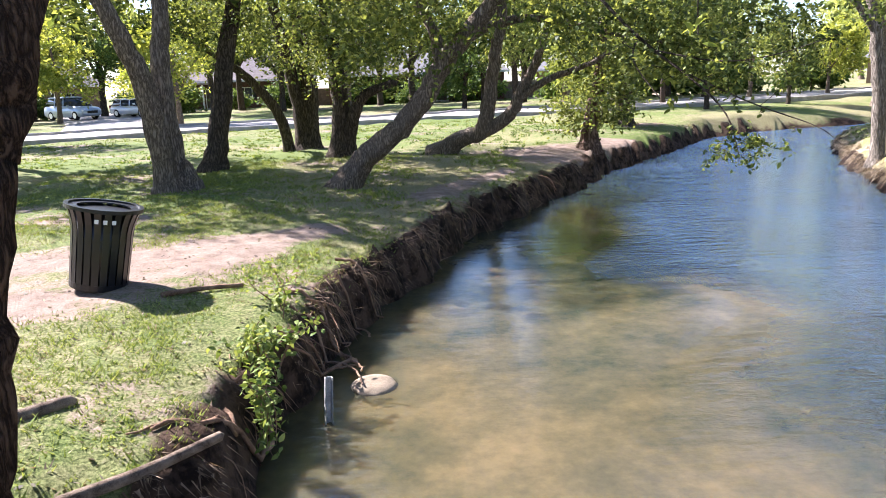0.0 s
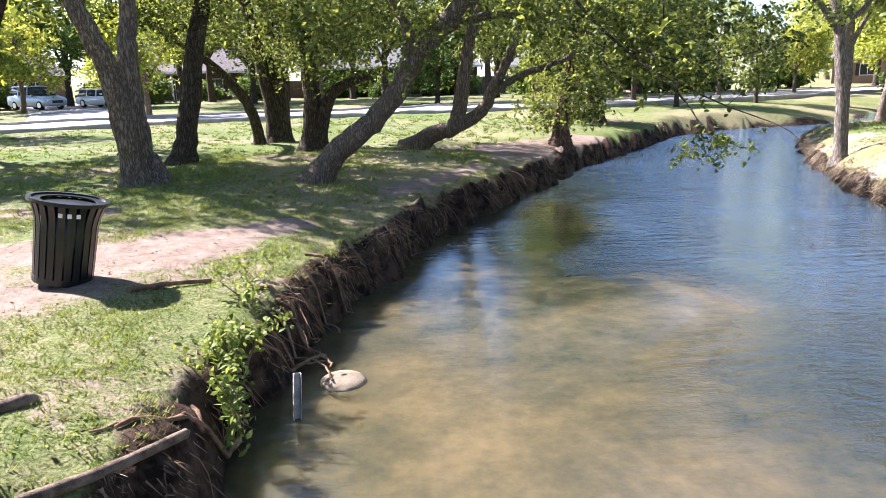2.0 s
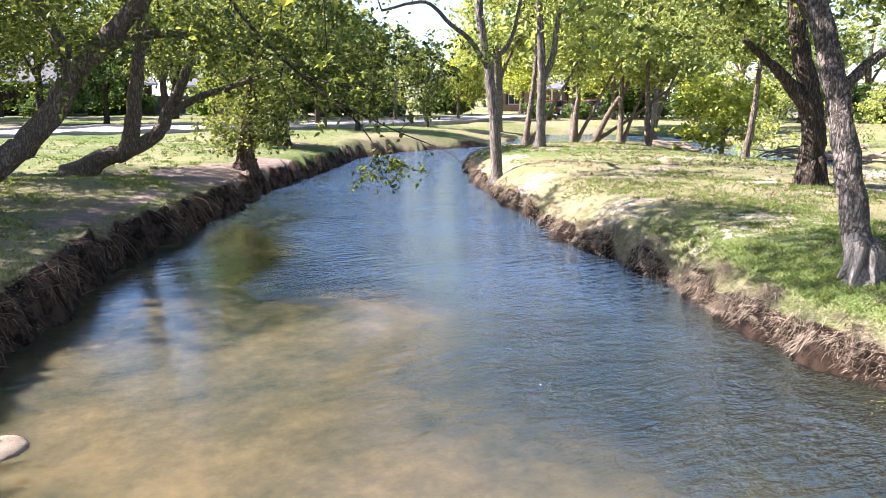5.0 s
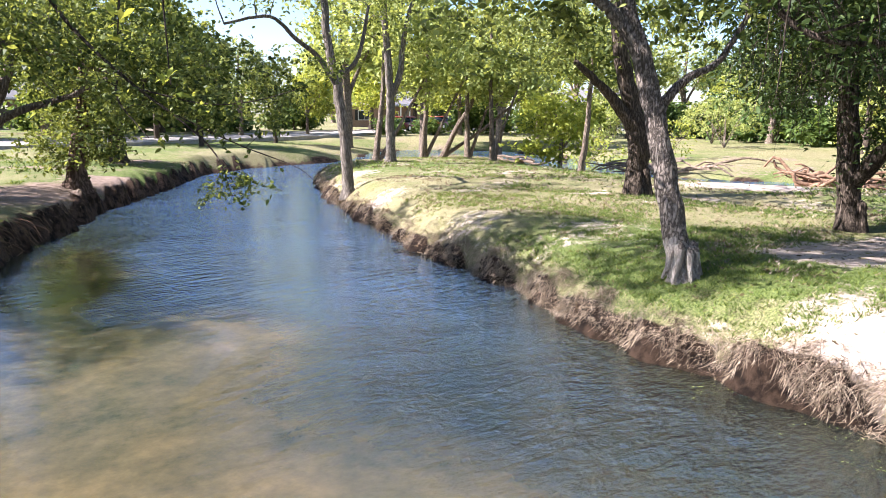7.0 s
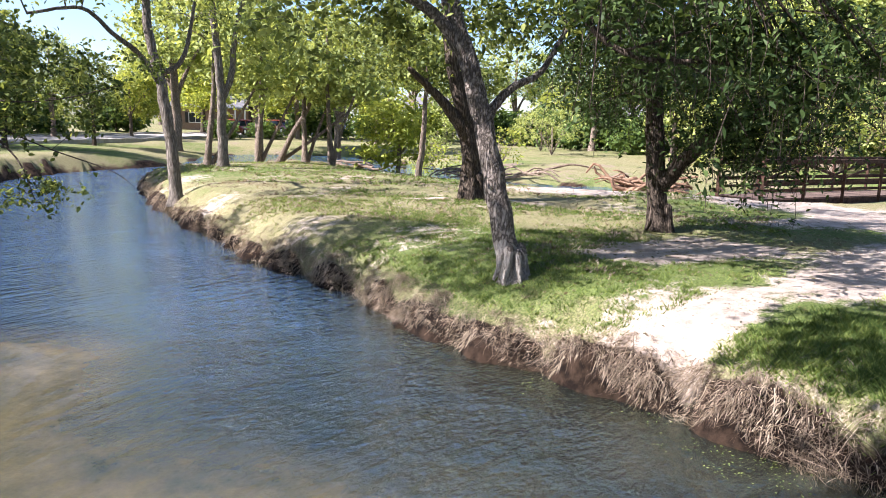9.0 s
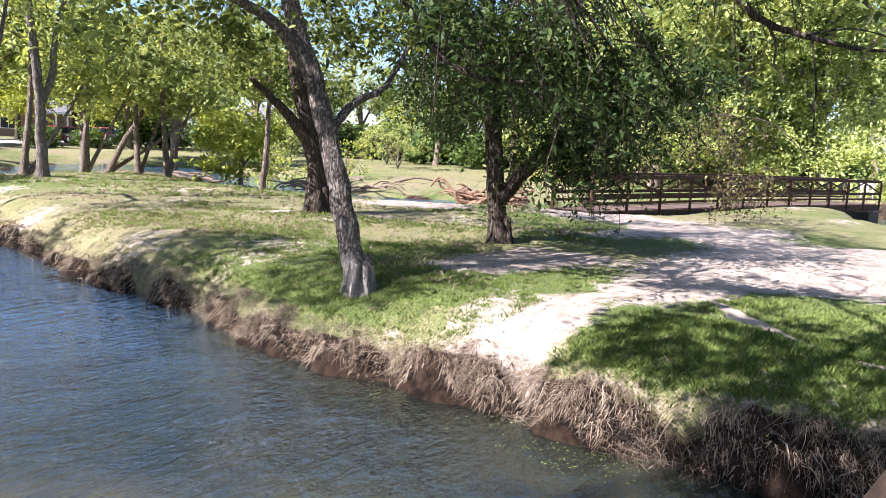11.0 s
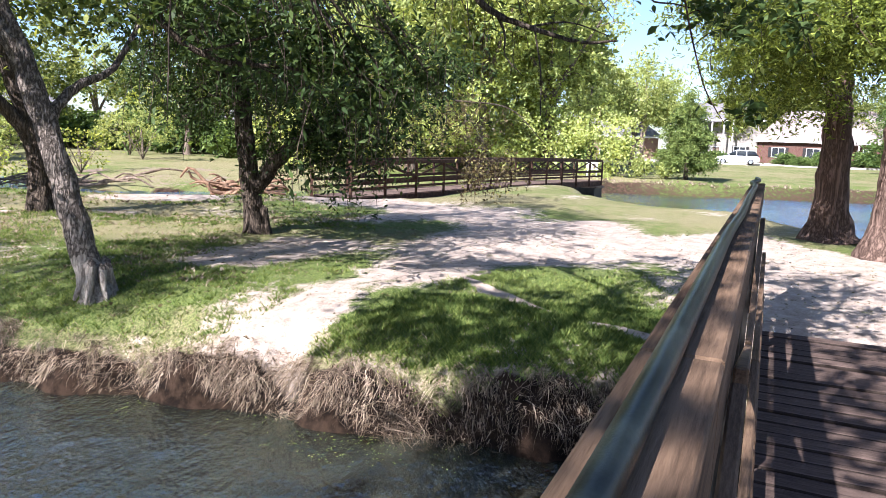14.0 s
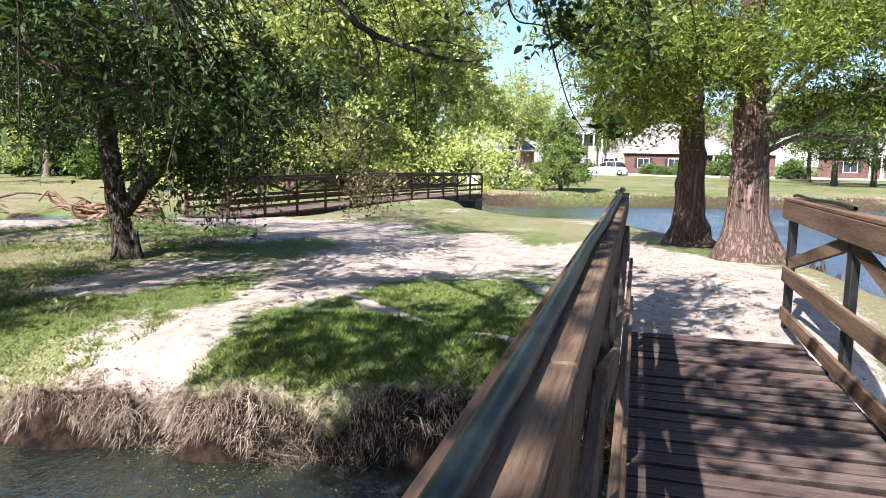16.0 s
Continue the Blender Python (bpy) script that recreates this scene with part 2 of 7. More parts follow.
M_LEAF_CEDAR = mat_leaf("cedar_needle", (0.055, 0.095, 0.027), (0.125, 0.180, 0.042), (0.24, 0.29, 0.08), 0.3)
M_GRASS = mat_leaf("grass_blade", (0.024, 0.056, 0.009), (0.082, 0.142, 0.027), (0.25, 0.30, 0.075), 0.40, 0.6)
M_STRAW = mat_leaf("dry_grass_blade", (0.035, 0.022, 0.014), (0.175, 0.122, 0.080), (0.46, 0.37, 0.27), 0.2, 0.8)
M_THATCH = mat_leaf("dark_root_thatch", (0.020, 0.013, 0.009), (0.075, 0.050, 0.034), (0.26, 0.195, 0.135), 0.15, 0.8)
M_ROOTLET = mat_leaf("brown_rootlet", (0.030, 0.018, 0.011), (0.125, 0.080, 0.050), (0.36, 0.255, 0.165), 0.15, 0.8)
M_TURF = mat_leaf("sunlit_turf_blade", (0.060, 0.105, 0.018), (0.145, 0.205, 0.042), (0.30, 0.34, 0.10), 0.35, 0.6)
M_ROOT = mat_noise("bare_root", (0.10, 0.055, 0.035), (0.30, 0.19, 0.12), 6, 0.85)
M_LOG = mat_noise("weathered_log", (0.07, 0.048, 0.034), (0.30, 0.225, 0.165), 9, 0.9, bump=0.7, dist=0.02)
M_PLANK = mat_noise("weathered_deck_plank", (0.055, 0.038, 0.031), (0.20, 0.142, 0.112), 5, 0.85, bump=0.5, stretch=(1, 0.10, 1), each=True)
M_RAIL = mat_noise("brown_stained_timber", (0.055, 0.034, 0.021), (0.205, 0.131, 0.080), 7, 0.75, bump=0.4, stretch=(0.07, 1, 1), turn=-20.18)
M_PLANK_EDGE = mat_noise("plank_edge_dirt_and_shade", (0.016, 0.012, 0.010), (0.045, 0.033, 0.026), 8, 0.9)
M_POST = mat_noise("black_painted_steel", (0.012, 0.011, 0.010), (0.030, 0.027, 0.024), 8, 0.45, 0.3, bump=0.1)
M_PIPE = mat_noise("worn_green_black_pipe", (0.004, 0.006, 0.006), (0.022, 0.030, 0.028), 14, 0.30, 0.0, bump=0.1)
M_PIPE.node_tree.nodes["Principled BSDF"].inputs["Specular IOR Level"].default_value = 0.12
M_CAN = mat_noise("black_coated_steel", (0.005, 0.005, 0.006), (0.012, 0.012, 0.014), 6, 0.34, 0.0, bump=0.05)
M_RUST = mat_noise("rusted_steel_truss", (0.035, 0.020, 0.014), (0.11, 0.062, 0.042), 8, 0.7, 0.3, bump=0.1)
M_ROCK = mat_noise("pale_rock", (0.14, 0.108, 0.075), (0.29, 0.228, 0.16), 5, 0.8, bump=0.3)
M_GREYWOOD = mat_noise("grey_stake", (0.20, 0.19, 0.18), (0.45, 0.43, 0.40), 8, 0.6, 0.2)
M_ROAD = mat_noise("pale_concrete_road", (0.25, 0.22, 0.195), (0.37, 0.335, 0.30), 0.8, 0.9, bump=0.1)
M_KERB = mat_noise("concrete_kerb", (0.30, 0.27, 0.24), (0.48, 0.44, 0.40), 2, 0.9)
M_BRICK = mat_brick("red_brown_brick", (0.085, 0.040, 0.030), (0.125, 0.060, 0.044), (0.16, 0.12, 0.10))
M_BRICK_TAN = mat_brick("tan_brick", (0.20, 0.12, 0.08), (0.25, 0.155, 0.105), (0.26, 0.21, 0.17))
M_ROOF = mat_noise("pinkish_grey_shingle", (0.19, 0.155, 0.14), (0.30, 0.255, 0.235), 2.5, 0.9)
M_ROOF_GREY = mat_noise("grey_shingle", (0.13, 0.12, 0.12), (0.22, 0.21, 0.20), 2.5, 0.9)
M_WHITE = mat_noise("white_painted_trim", (0.62, 0.60, 0.57), (0.80, 0.78, 0.75), 1.5, 0.6, bump=0)
M_SIDING = mat_noise("pale_beige_siding", (0.22, 0.20, 0.175), (0.32, 0.29, 0.255), 1.0, 0.8, stretch=(1, 1, 8), bump=0.2)
M_PANE = mat("window_glass", (0.03, 0.035, 0.04), 0.08)
M_FENCE = mat_noise("grey_brown_fence", (0.10, 0.075, 0.06), (0.20, 0.15, 0.12), 2, 0.9)
M_TYRE = mat_noise("black_tyre", (0.012, 0.012, 0.012), (0.03, 0.03, 0.03), 8, 0.85)
M_RIM = mat("alloy_rim", (0.55, 0.56, 0.58), 0.3, 0.9)
M_LAMP = mat("headlight_glass", (0.75, 0.76, 0.78), 0.15)
M_TAIL = mat("tail_light_red", (0.35, 0.02, 0.02), 0.25)
M_CARPANE = mat("tinted_car_glass", (0.02, 0.025, 0.03), 0.06)
M_STICKER = mat("white_sticker", (0.75, 0.75, 0.73), 0.6)


def paint(name, colour):
    m = mat(name, colour, 0.28, 0.25)
    m.node_tree.nodes["Principled BSDF"].inputs["Coat Weight"].default_value = 0.5
    return m


# ---- mesh tools ----
def mesh_np(name, verts, faces, material, parent=None, label="", smooth=False):
    """A mesh object from arrays: faces is one (n, 3 or 4) array or a list of such arrays."""
    verts = np.asarray(verts, dtype=np.float32)
    sets = faces if isinstance(faces, list) else [faces]
    sets = [np.asarray(f, dtype=np.int32) for f in sets if len(f)]
    me = bpy.data.meshes.new(name)
    me.vertices.add(len(verts))
    me.vertices.foreach_set("co", verts.ravel())
    loops = np.concatenate([f.ravel() for f in sets])
    total = np.concatenate([np.full(len(f), f.shape[1], np.int32) for f in sets])
    start = np.concatenate([[0], np.cumsum(total)[:-1]]).astype(np.int32)
    me.loops.add(len(loops))
    me.loops.foreach_set("vertex_index", loops)
    me.polygons.add(len(total))
    me.polygons.foreach_set("loop_start", start)
    me.update(calc_edges=True)
    me.polygons.foreach_set("use_smooth", np.full(len(total), smooth))
    me.materials.append(material)
    me.validate()
    ob = new(name, me)
    if parent is not None:
        ob.parent = parent
    if label:
        ob["label"] = label
    return ob


def part(name, bm, material, parent=None, label="", smooth=False):
    me = bpy.data.meshes.new(name)
    for f in bm.faces:
        f.smooth = smooth
    bm.to_mesh(me)
    bm.free()
    me.materials.append(material)
    ob = new(name, me)
    if parent is not None:
        ob.parent = parent
    if label:
        ob["label"] = label
    return ob


def thing(name, where=(0, 0, 0), turn=0.0, label="", category="", group="", kind=""):
    ob = new(name)
    ob.matrix_world = pose(*where, 0, 0, turn)
    return tagged(ob, label, category, group, kind)


def box(bm, lo, hi, bevel=0.0, m=None):
    """A box between two corners, with bevelled edges."""
    made = bmesh.ops.create_cube(bm, size=1.0)["verts"]
    lo, hi = Vector(lo), Vector(hi)
    for v in made:
        v.co = Vector((lo[i] + (v.co[i] + 0.5) * (hi[i] - lo[i]) for i in range(3)))
    if bevel:
        edges = list({e for v in made for e in v.link_edges})
        res = bmesh.ops.bevel(bm, geom=edges, offset=bevel, segments=1, affect="EDGES")
        made = list({v for f in res["faces"] for v in f.verts} | {v for v in made if v.is_valid})
    if m is not None:
        bmesh.ops.transform(bm, matrix=m, verts=made)
    return made


def boxed(name, lo, hi, material, parent=None, label="", bevel=0.006, m=None):
    bm = bmesh.new()
    box(bm, lo, hi, bevel, m)
    return part(name, bm, material, parent, label)


def beam(name, a, b, wide, high, material, parent=None, label="", bevel=0.006):
    """A squared timber or bar from a to b; high is measured upwards."""
    a, b = Vector(a), Vector(b)
    d = b - a
    x = d.normalized()
    y = Vector((0, 0, 1)).cross(x)
    y = y.normalized() if y.length > 1e-4 else Vector((0, 1, 0))
    z = x.cross(y)
    m = Matrix(((x.x, y.x, z.x, a.x), (x.y, y.y, z.y, a.y), (x.z, y.z, z.z, a.z), (0, 0, 0, 1)))
    return boxed(name, (0, -wide / 2, -high / 2), (d.length, wide / 2, high / 2), material, parent, label, bevel, m)


def smooth_path(pts, n):
    """A Catmull-Rom curve through the points, as n rows."""
    p = np.asarray(pts, float)
    p = np.vstack([2 * p[0] - p[1], p, 2 * p[-1] - p[-2]])
    out = []
    seg = len(p) - 3
    for u in np.linspace(0, seg, n):
        i = min(int(u), seg - 1)
        t = u - i
        a, b, c, d = p[i:i + 4]
        out.append(0.5 * (2 * b + (c - a) * t + (2 * a - 5 * b + 4 * c - d) * t * t + (3 * b - a - 3 * c + d) * t ** 3))
    return np.array(out)


def tube(pts, radii, sides, rng=None, rough=0.0):
    """Rings round a path: vertices and quads, closed at the far end."""
    pts, radii = np.asarray(pts, float), np.asarray(radii, float)
    n = len(pts)
    tan = np.gradient(pts, axis=0)
    tan /= np.linalg.norm(tan, axis=1)[:, None] + 1e-9
    ref = np.array([0.93, 0.36, 0.05]) if abs(tan[n // 2][0]) < 0.8 else np.array([0.05, 0.9, 0.4])
    a = np.cross(tan, ref)
    a /= np.linalg.norm(a, axis=1)[:, None] + 1e-9
    b = np.cross(tan, a)
    ang = np.linspace(0, 2 * np.pi, sides, endpoint=False)
    r = np.repeat(radii[:, None], sides, 1)
    if rough and rng is not None:
        lobes = 1 + rough * (np.cos(3 * ang + rng.uniform(0, 6)) * 0.6 + np.cos(5 * ang + rng.uniform(0, 6)) * 0.5)[None, :]
        r = r * lobes * (1 + rng.normal(0, rough * 0.35, r.shape))
    v = pts[:, None, :] + r[:, :, None] * (np.cos(ang)[None, :, None] * a[:, None, :] + np.sin(ang)[None, :, None] * b[:, None, :])
    i = np.arange(n - 1)[:, None] * sides + np.arange(sides)[None, :]
    j = np.arange(n - 1)[:, None] * sides + (np.arange(sides)[None, :] + 1) % sides
    f = np.stack([i, j, j + sides, i + sides], -1).reshape(-1, 4)
    v = np.vstack([v.reshape(-1, 3), pts[-1:] + tan[-1:] * radii[-1]])
    e = (n - 1) * sides + np.arange(sides)
    cap = np.stack([e, (n - 1) * sides + (np.arange(sides) + 1) % sides, np.full(sides, n * sides)], -1)
    return v, f, cap


def merge(pieces):
    """Joins tube pieces into vertices, quads and triangles."""
    vs, qs, ts, k = [], [], [], 0
    for v, f, c in pieces:
        vs.append(v)
        qs.append(f + k)
        ts.append(c + k)
        k += len(v)
    return np.vstack(vs), [np.vstack(qs), np.vstack(ts)]


def leaf_quads(centres, size, rng, flat=0.35, long=1.75, full=False):
    """One kinked leaf at every centre: four corners, or six where it is seen from near by."""
    n = len(centres)
    up = rng.normal(size=(n, 3))
    up[:, 2] = np.abs(up[:, 2]) + flat
    up /= np.linalg.norm(up, axis=1)[:, None]
    d = rng.normal(size=(n, 3))
    d[:, 2] -= 0.5
    d -= up * (d * up).sum(1)[:, None]
    d /= np.linalg.norm(d, axis=1)[:, None] + 1e-9
    s = np.cross(up, d)
    w = (size * rng.uniform(0.65, 1.3, n))[:, None]
    c = np.asarray(centres)
    if full:
        a, b = d * w * long, s * w
        v = np.stack([c - a * 0.5, c - a * 0.15 + b * 0.46 + up * w * 0.12, c + a * 0.22 + b * 0.34 + up * w * 0.08, c + a * 0.55 - up * w * 0.14, c + a * 0.22 - b * 0.34 + up * w * 0.08, c - a * 0.15 - b * 0.46 + up * w * 0.12], 1)
        return v.reshape(-1, 3), np.arange(6 * n).reshape(n, 6)
    v = np.stack([c - d * w * long * 0.5, c + s * w * 0.5 + up * w * 0.12, c + d * w * long * 0.5 - up * w * 0.1, c - s * w * 0.5 + up * w * 0.12], 1)
    return v.reshape(-1, 3), np.arange(4 * n).reshape(n, 4)


def tree(name, stems, crown, leaf, bark, label, category="tree", group="", leaf_size=0.062, per=46, spread=0.40, seed=1,
         twig=0.008, sides=14, flare=1.7, droop=0.0, hang=0, local=None, long=1.75, far=False, limb_bark=None, dense=1.0, feet=0):
    """A tree. stems: (points, first radius, last radius); the first starts in the ground. crown: (centre, radii, clumps)."""
    rng = np.random.default_rng(seed)
    base = Vector(local) if local else Vector(stems[0][0][0])
    root = thing(name, base, 0, label, category, group)
    off = np.array(base)
    trunk, nodes, rad = [], [], []
    for i, (pts, r0, r1) in enumerate(stems):
        n = max(8, 5 * len(pts))
        p = smooth_path(pts, n) - off
        r = np.linspace(r0, r1, n)
        if i == 0 or (flare > 1 and pts[0][2] < stems[0][0][0][2] + 0.35):
            low = np.clip(1 - (p[:, 2] - p[0, 2]) / (2.6 * r0), 0, 1)
            r = r * (1 + (flare - 1) * low ** 2)
        p[1:-1] += rng.normal(0, r0 * 0.06, (n - 2, 3))
        one = tube(p, r, sides if r0 > 0.07 else 8, rng, 0.09)
        if i and limb_bark:
            mesh_np("limb", *merge([one]), limb_bark, root, "pale bare limb", True)
        else:
            trunk.append(one)
        keep = slice(n // 3, None) if i == 0 else slice(n // 5, None)
        nodes += list(p[keep])
        rad += list(r[keep])
    if feet:                                                 # root feet round the base
        r0, foot = stems[0][1], np.array(stems[0][0][0]) - off
        for j in range(feet):
            a = (j + rng.uniform(-0.3, 0.3)) * 6.283 / feet
            w, q = np.array([math.cos(a), math.sin(a), 0]), r0 * rng.uniform(0.85, 1.2)
            pts = [foot + w * q * 1.5 + (0, 0, 0.08), foot + w * q * 1.28 + (0, 0, 0.13 + 0.2 * q), foot + w * q * 1.0 + (0, 0, 0.14 + 0.8 * q), foot + w * q * 0.7 + (0, 0, 0.14 + 2.0 * q)]
            trunk.append(tube(smooth_path(pts, 10), np.linspace(0.10, 0.36, 10) * q, 8, rng, 0.08))
    v, f = merge(trunk)
    mesh_np("trunk", v, f, bark, root, smooth=True)
    spots = []
    for c, r, n in crown:
        n = int(n * dense)
        d = rng.normal(size=(n, 3))
        d /= np.linalg.norm(d, axis=1)[:, None]
        spots.append(np.array(c) - off + d * np.array(r) * rng.uniform(0.25, 1.0, n)[:, None] ** 0.45)
    spots = np.vstack(spots)
    near = np.array([np.min(np.linalg.norm(np.array(nodes) - s, axis=1)) for s in spots])
    limbs, centres = [], []
    for s in spots[np.argsort(near)]:
        q = np.array(nodes)
        cost = np.linalg.norm(q - s, axis=1) + 0.9 * np.clip(q[:, 2] - s[2], 0, None) * (0.3 if droop else 1.0)
        k = int(np.argmin(cost))
        a, length = q[k], np.linalg.norm(q[k] - s)
        bow = np.array([0, 0, 0.16 * length]) + rng.normal(0, 0.09 * length, 3)
        p = smooth_path([a, a + (s - a) * 0.4 + bow, a + (s - a) * 0.75 + bow * 0.7, s], 4 if far else 6)
        ra = min(rad[k] * 0.7, twig + 0.014 * length)
        r = np.linspace(ra, twig * 0.6, len(p))
        if not far or rng.uniform() < 0.38:
            limbs.append(tube(p, r, 3 if far else 5 if ra > 0.02 else 4))
        nodes += list(p[1 if far else 2:])
        rad += list(r[1 if far else 2:])
        sprays = max(3, per // 9)                            # leaves sit along short twigs that fan out from the clump
        aim = rng.normal(0, 1.0, (sprays, 3)) * np.array([1, 1, 0.65]) - np.array([0, 0, 0.25])
        which = rng.integers(0, sprays, per)
        along = rng.uniform(0.15, 1.45, (per, 1))
        centres.append(s + aim[which] * along * spread + rng.normal(0, leaf_size * 0.75, (per, 3)) - np.array([0, 0, droop]) * along)
        centres.append(p[len(p) // 2] + rng.normal(0, spread * 0.6, (per // 4, 3)))
        if hang and rng.uniform() < 0.5:
            for _ in range(hang):
                drop = rng.uniform(0.3, 0.9)
                e = s + rng.normal(0, 0.25, 3)
                limbs.append(tube(smooth_path([s, e - (0, 0, drop * 0.4), e - (rng.normal(0, 0.1), 0, drop)], 5), np.linspace(twig * 0.6, 0.003, 5), 4))
                centres.append(e - np.stack([rng.normal(0, 0.07, 10), rng.normal(0, 0.07, 10), rng.uniform(0.1, drop, 10)], 1))
    v, f = merge(limbs)
    tagged(mesh_np("branchwork", v, f, bark, root, smooth=True), kind="stuff")
    v, f = leaf_quads(np.vstack(centres), leaf_size, rng, 0.35, long, not far and long < 4)
    mesh_np("crown", v, f, leaf, root)
    return root


# ---- plan of water and land ----
OUTER = [(-3.8, -4), (-3.2, 0), (-2.35, 2.4), (-1.78, 3.2), (-1.30, 3.85), (-1.22, 4.5), (-1.2, 5.3), (-1.0, 6.05), (-0.8, 6.95), (-0.75, 7.5), (-0.4, 8.45),
         (0.1, 9.5), (0.55, 11.1), (1.25, 12.55), (2.15, 13.75), (3.4, 15.9), (5.5, 19.5), (7.7, 22.5), (9.8, 25.3), (11.8, 28.4), (15.0, 31.0),
         (18.4, 32.2), (22, 33), (26, 36.5), (29, 40), (34, 41), (38, 37), (36.5, 31), (34.3, 25.6), (29.8, 19.5), (27.8, 16.4), (28.7, 14),
         (31, 10), (36, 5.5), (39.5, 1), (41, -3), (40.7, -5.7), (40.3, -10.6), (40.5, -17.5), (40.5, -30), (37, -45), (25, -56), (5, -50), (-4, -30), (-5, -14)]
ISLAND = [(5.57, -0.5), (5.6, -1.6), (5.5, -2.8), (5.7, -4.4), (6.8, -6.3), (9, -7.9), (11.5, -8.7), (14.7, -9), (17.7, -8.7), (20, -8.3), (22, -8),
          (22.8, -6.7), (25.3, -5), (29, -3.9), (31.5, -4.2), (33.3, -3.9), (34, -2.4), (31.5, 0.6), (28, 3.5), (25.6, 6.5), (25.1, 10.6), (23, 12.1),
          (23.8, 15.5), (25.8, 19.6), (28, 23.5), (29, 27), (28.7, 31), (26.5, 32.4), (22.5, 30.5), (18.5, 27.5), (14.5, 24), (13.1, 21.4),
          (11, 17.2), (9.6, 13.7), (8.4, 10.7), (7.8, 8.6), (7.45, 7.0), (6.75, 5.6), (6.4, 4.4), (6.3, 3.4), (6.2, 2.5), (5.85, 1.4), (5.6, 0.4)]
PATHS = [[(5.5, 2.4, 0.42), (6.6, 2.12, 0.40), (8.5, 1.3, 0.52), (11, 0.1, 1.0), (14, -1.5, 1.9), (12.5, -3.2, 1.6), (9.5, -3.4, 1.1), (6.5, -3.3, 1.1)],
         [(14, -1, 1.6), (17.5, 1.2, 1.5), (20.6, 4.6, 1.2)], [(6.6, -1.6, 0.14), (7.15, -1.0, 0.05)], [(7.5, -0.6, 0.04), (8.1, 0.05, 0.11), (8.6, 0.35, 0.05), (9.2, 0.7, 0.2)],
         [(7.0, -4.0, 0.9), (9.5, -4.9, 1.1), (12.5, -4.9, 1.3), (14.0, -4.2, 1.2)], [(9.4, 3.6, 0.6), (11.5, 3.0, 0.8)], [(12.8, 9.9, 0.25), (14.6, 9.6, 0.3)], [(18, 8.8, 1.0), (22, 9.3, 1.4)],
         [(-5.5, 7.4, 1.2), (-3.4, 7.3, 1.0), (-2.2, 8.5, 0.5), (-1.3, 9.5, 0.3)],
         [(0.2, 12.4, 0.25), (2.0, 15.2, 0.2)], [(3.6, 18.4, 1.0), (6.5, 21.5, 0.9)]]


def polygon_distance(x, y, poly):
    """Distance to the outline, and whether the point lies inside."""
    d2 = np.full(x.shape, 1e12)
    inside = np.zeros(x.shape, bool)
    for (ax, ay), (bx, by) in zip(poly, poly[1:] + poly[:1]):
        ex, ey = bx - ax, by - ay
        t = np.clip(((x - ax) * ex + (y - ay) * ey) / (ex * ex + ey * ey), 0, 1)
        d2 = np.minimum(d2, (x - ax - t * ex) ** 2 + (y - ay - t * ey) ** 2)
        if ay != by:
            inside ^= ((ay > y) != (by > y)) & (x < ex * (y - ay) / (by - ay) + ax)
    return np.sqrt(d2), inside


def line_cover(x, y, lines):
    """1 on the worn lines, falling to 0 beside them."""
    out = np.zeros(x.shape)
    for line in lines:
        for (ax, ay, aw), (bx, by, bw) in zip(line, line[1:]):
            ex, ey = bx - ax, by - ay
            t = np.clip(((x - ax) * ex + (y - ay) * ey) / (ex * ex + ey * ey), 0, 1)
            d = np.hypot(x - ax - t * ex, y - ay - t * ey) / (aw + (bw - aw) * t)
            out = np.maximum(out, np.clip(1.35 - 0.7 * d, 0, 1))
    return out


def waves(x, y, seed, scale):
    """Smooth uneven numbers about 0."""
    rng = np.random.default_rng(seed)
    out = np.zeros(np.shape(x))
    for k in range(9):
        a, f = rng.uniform(0, 6.28), scale * rng.uniform(0.6, 2.4)
        out += np.sin((x * math.cos(a) + y * math.sin(a)) * f + rng.uniform(0, 6.28)) / 9 ** 0.5
    return out


def shore(x, y):
    """Signed distance from the water's edge (land positive) and whether it is the island's."""
    do, ino = polygon_distance(x, y, OUTER)
    di, ini = polygon_distance(x, y, ISLAND)
    d = np.where(~ino, do, np.where(ini, di, -np.minimum(do, di)))
    return d, np.where(ino, di < do, False)


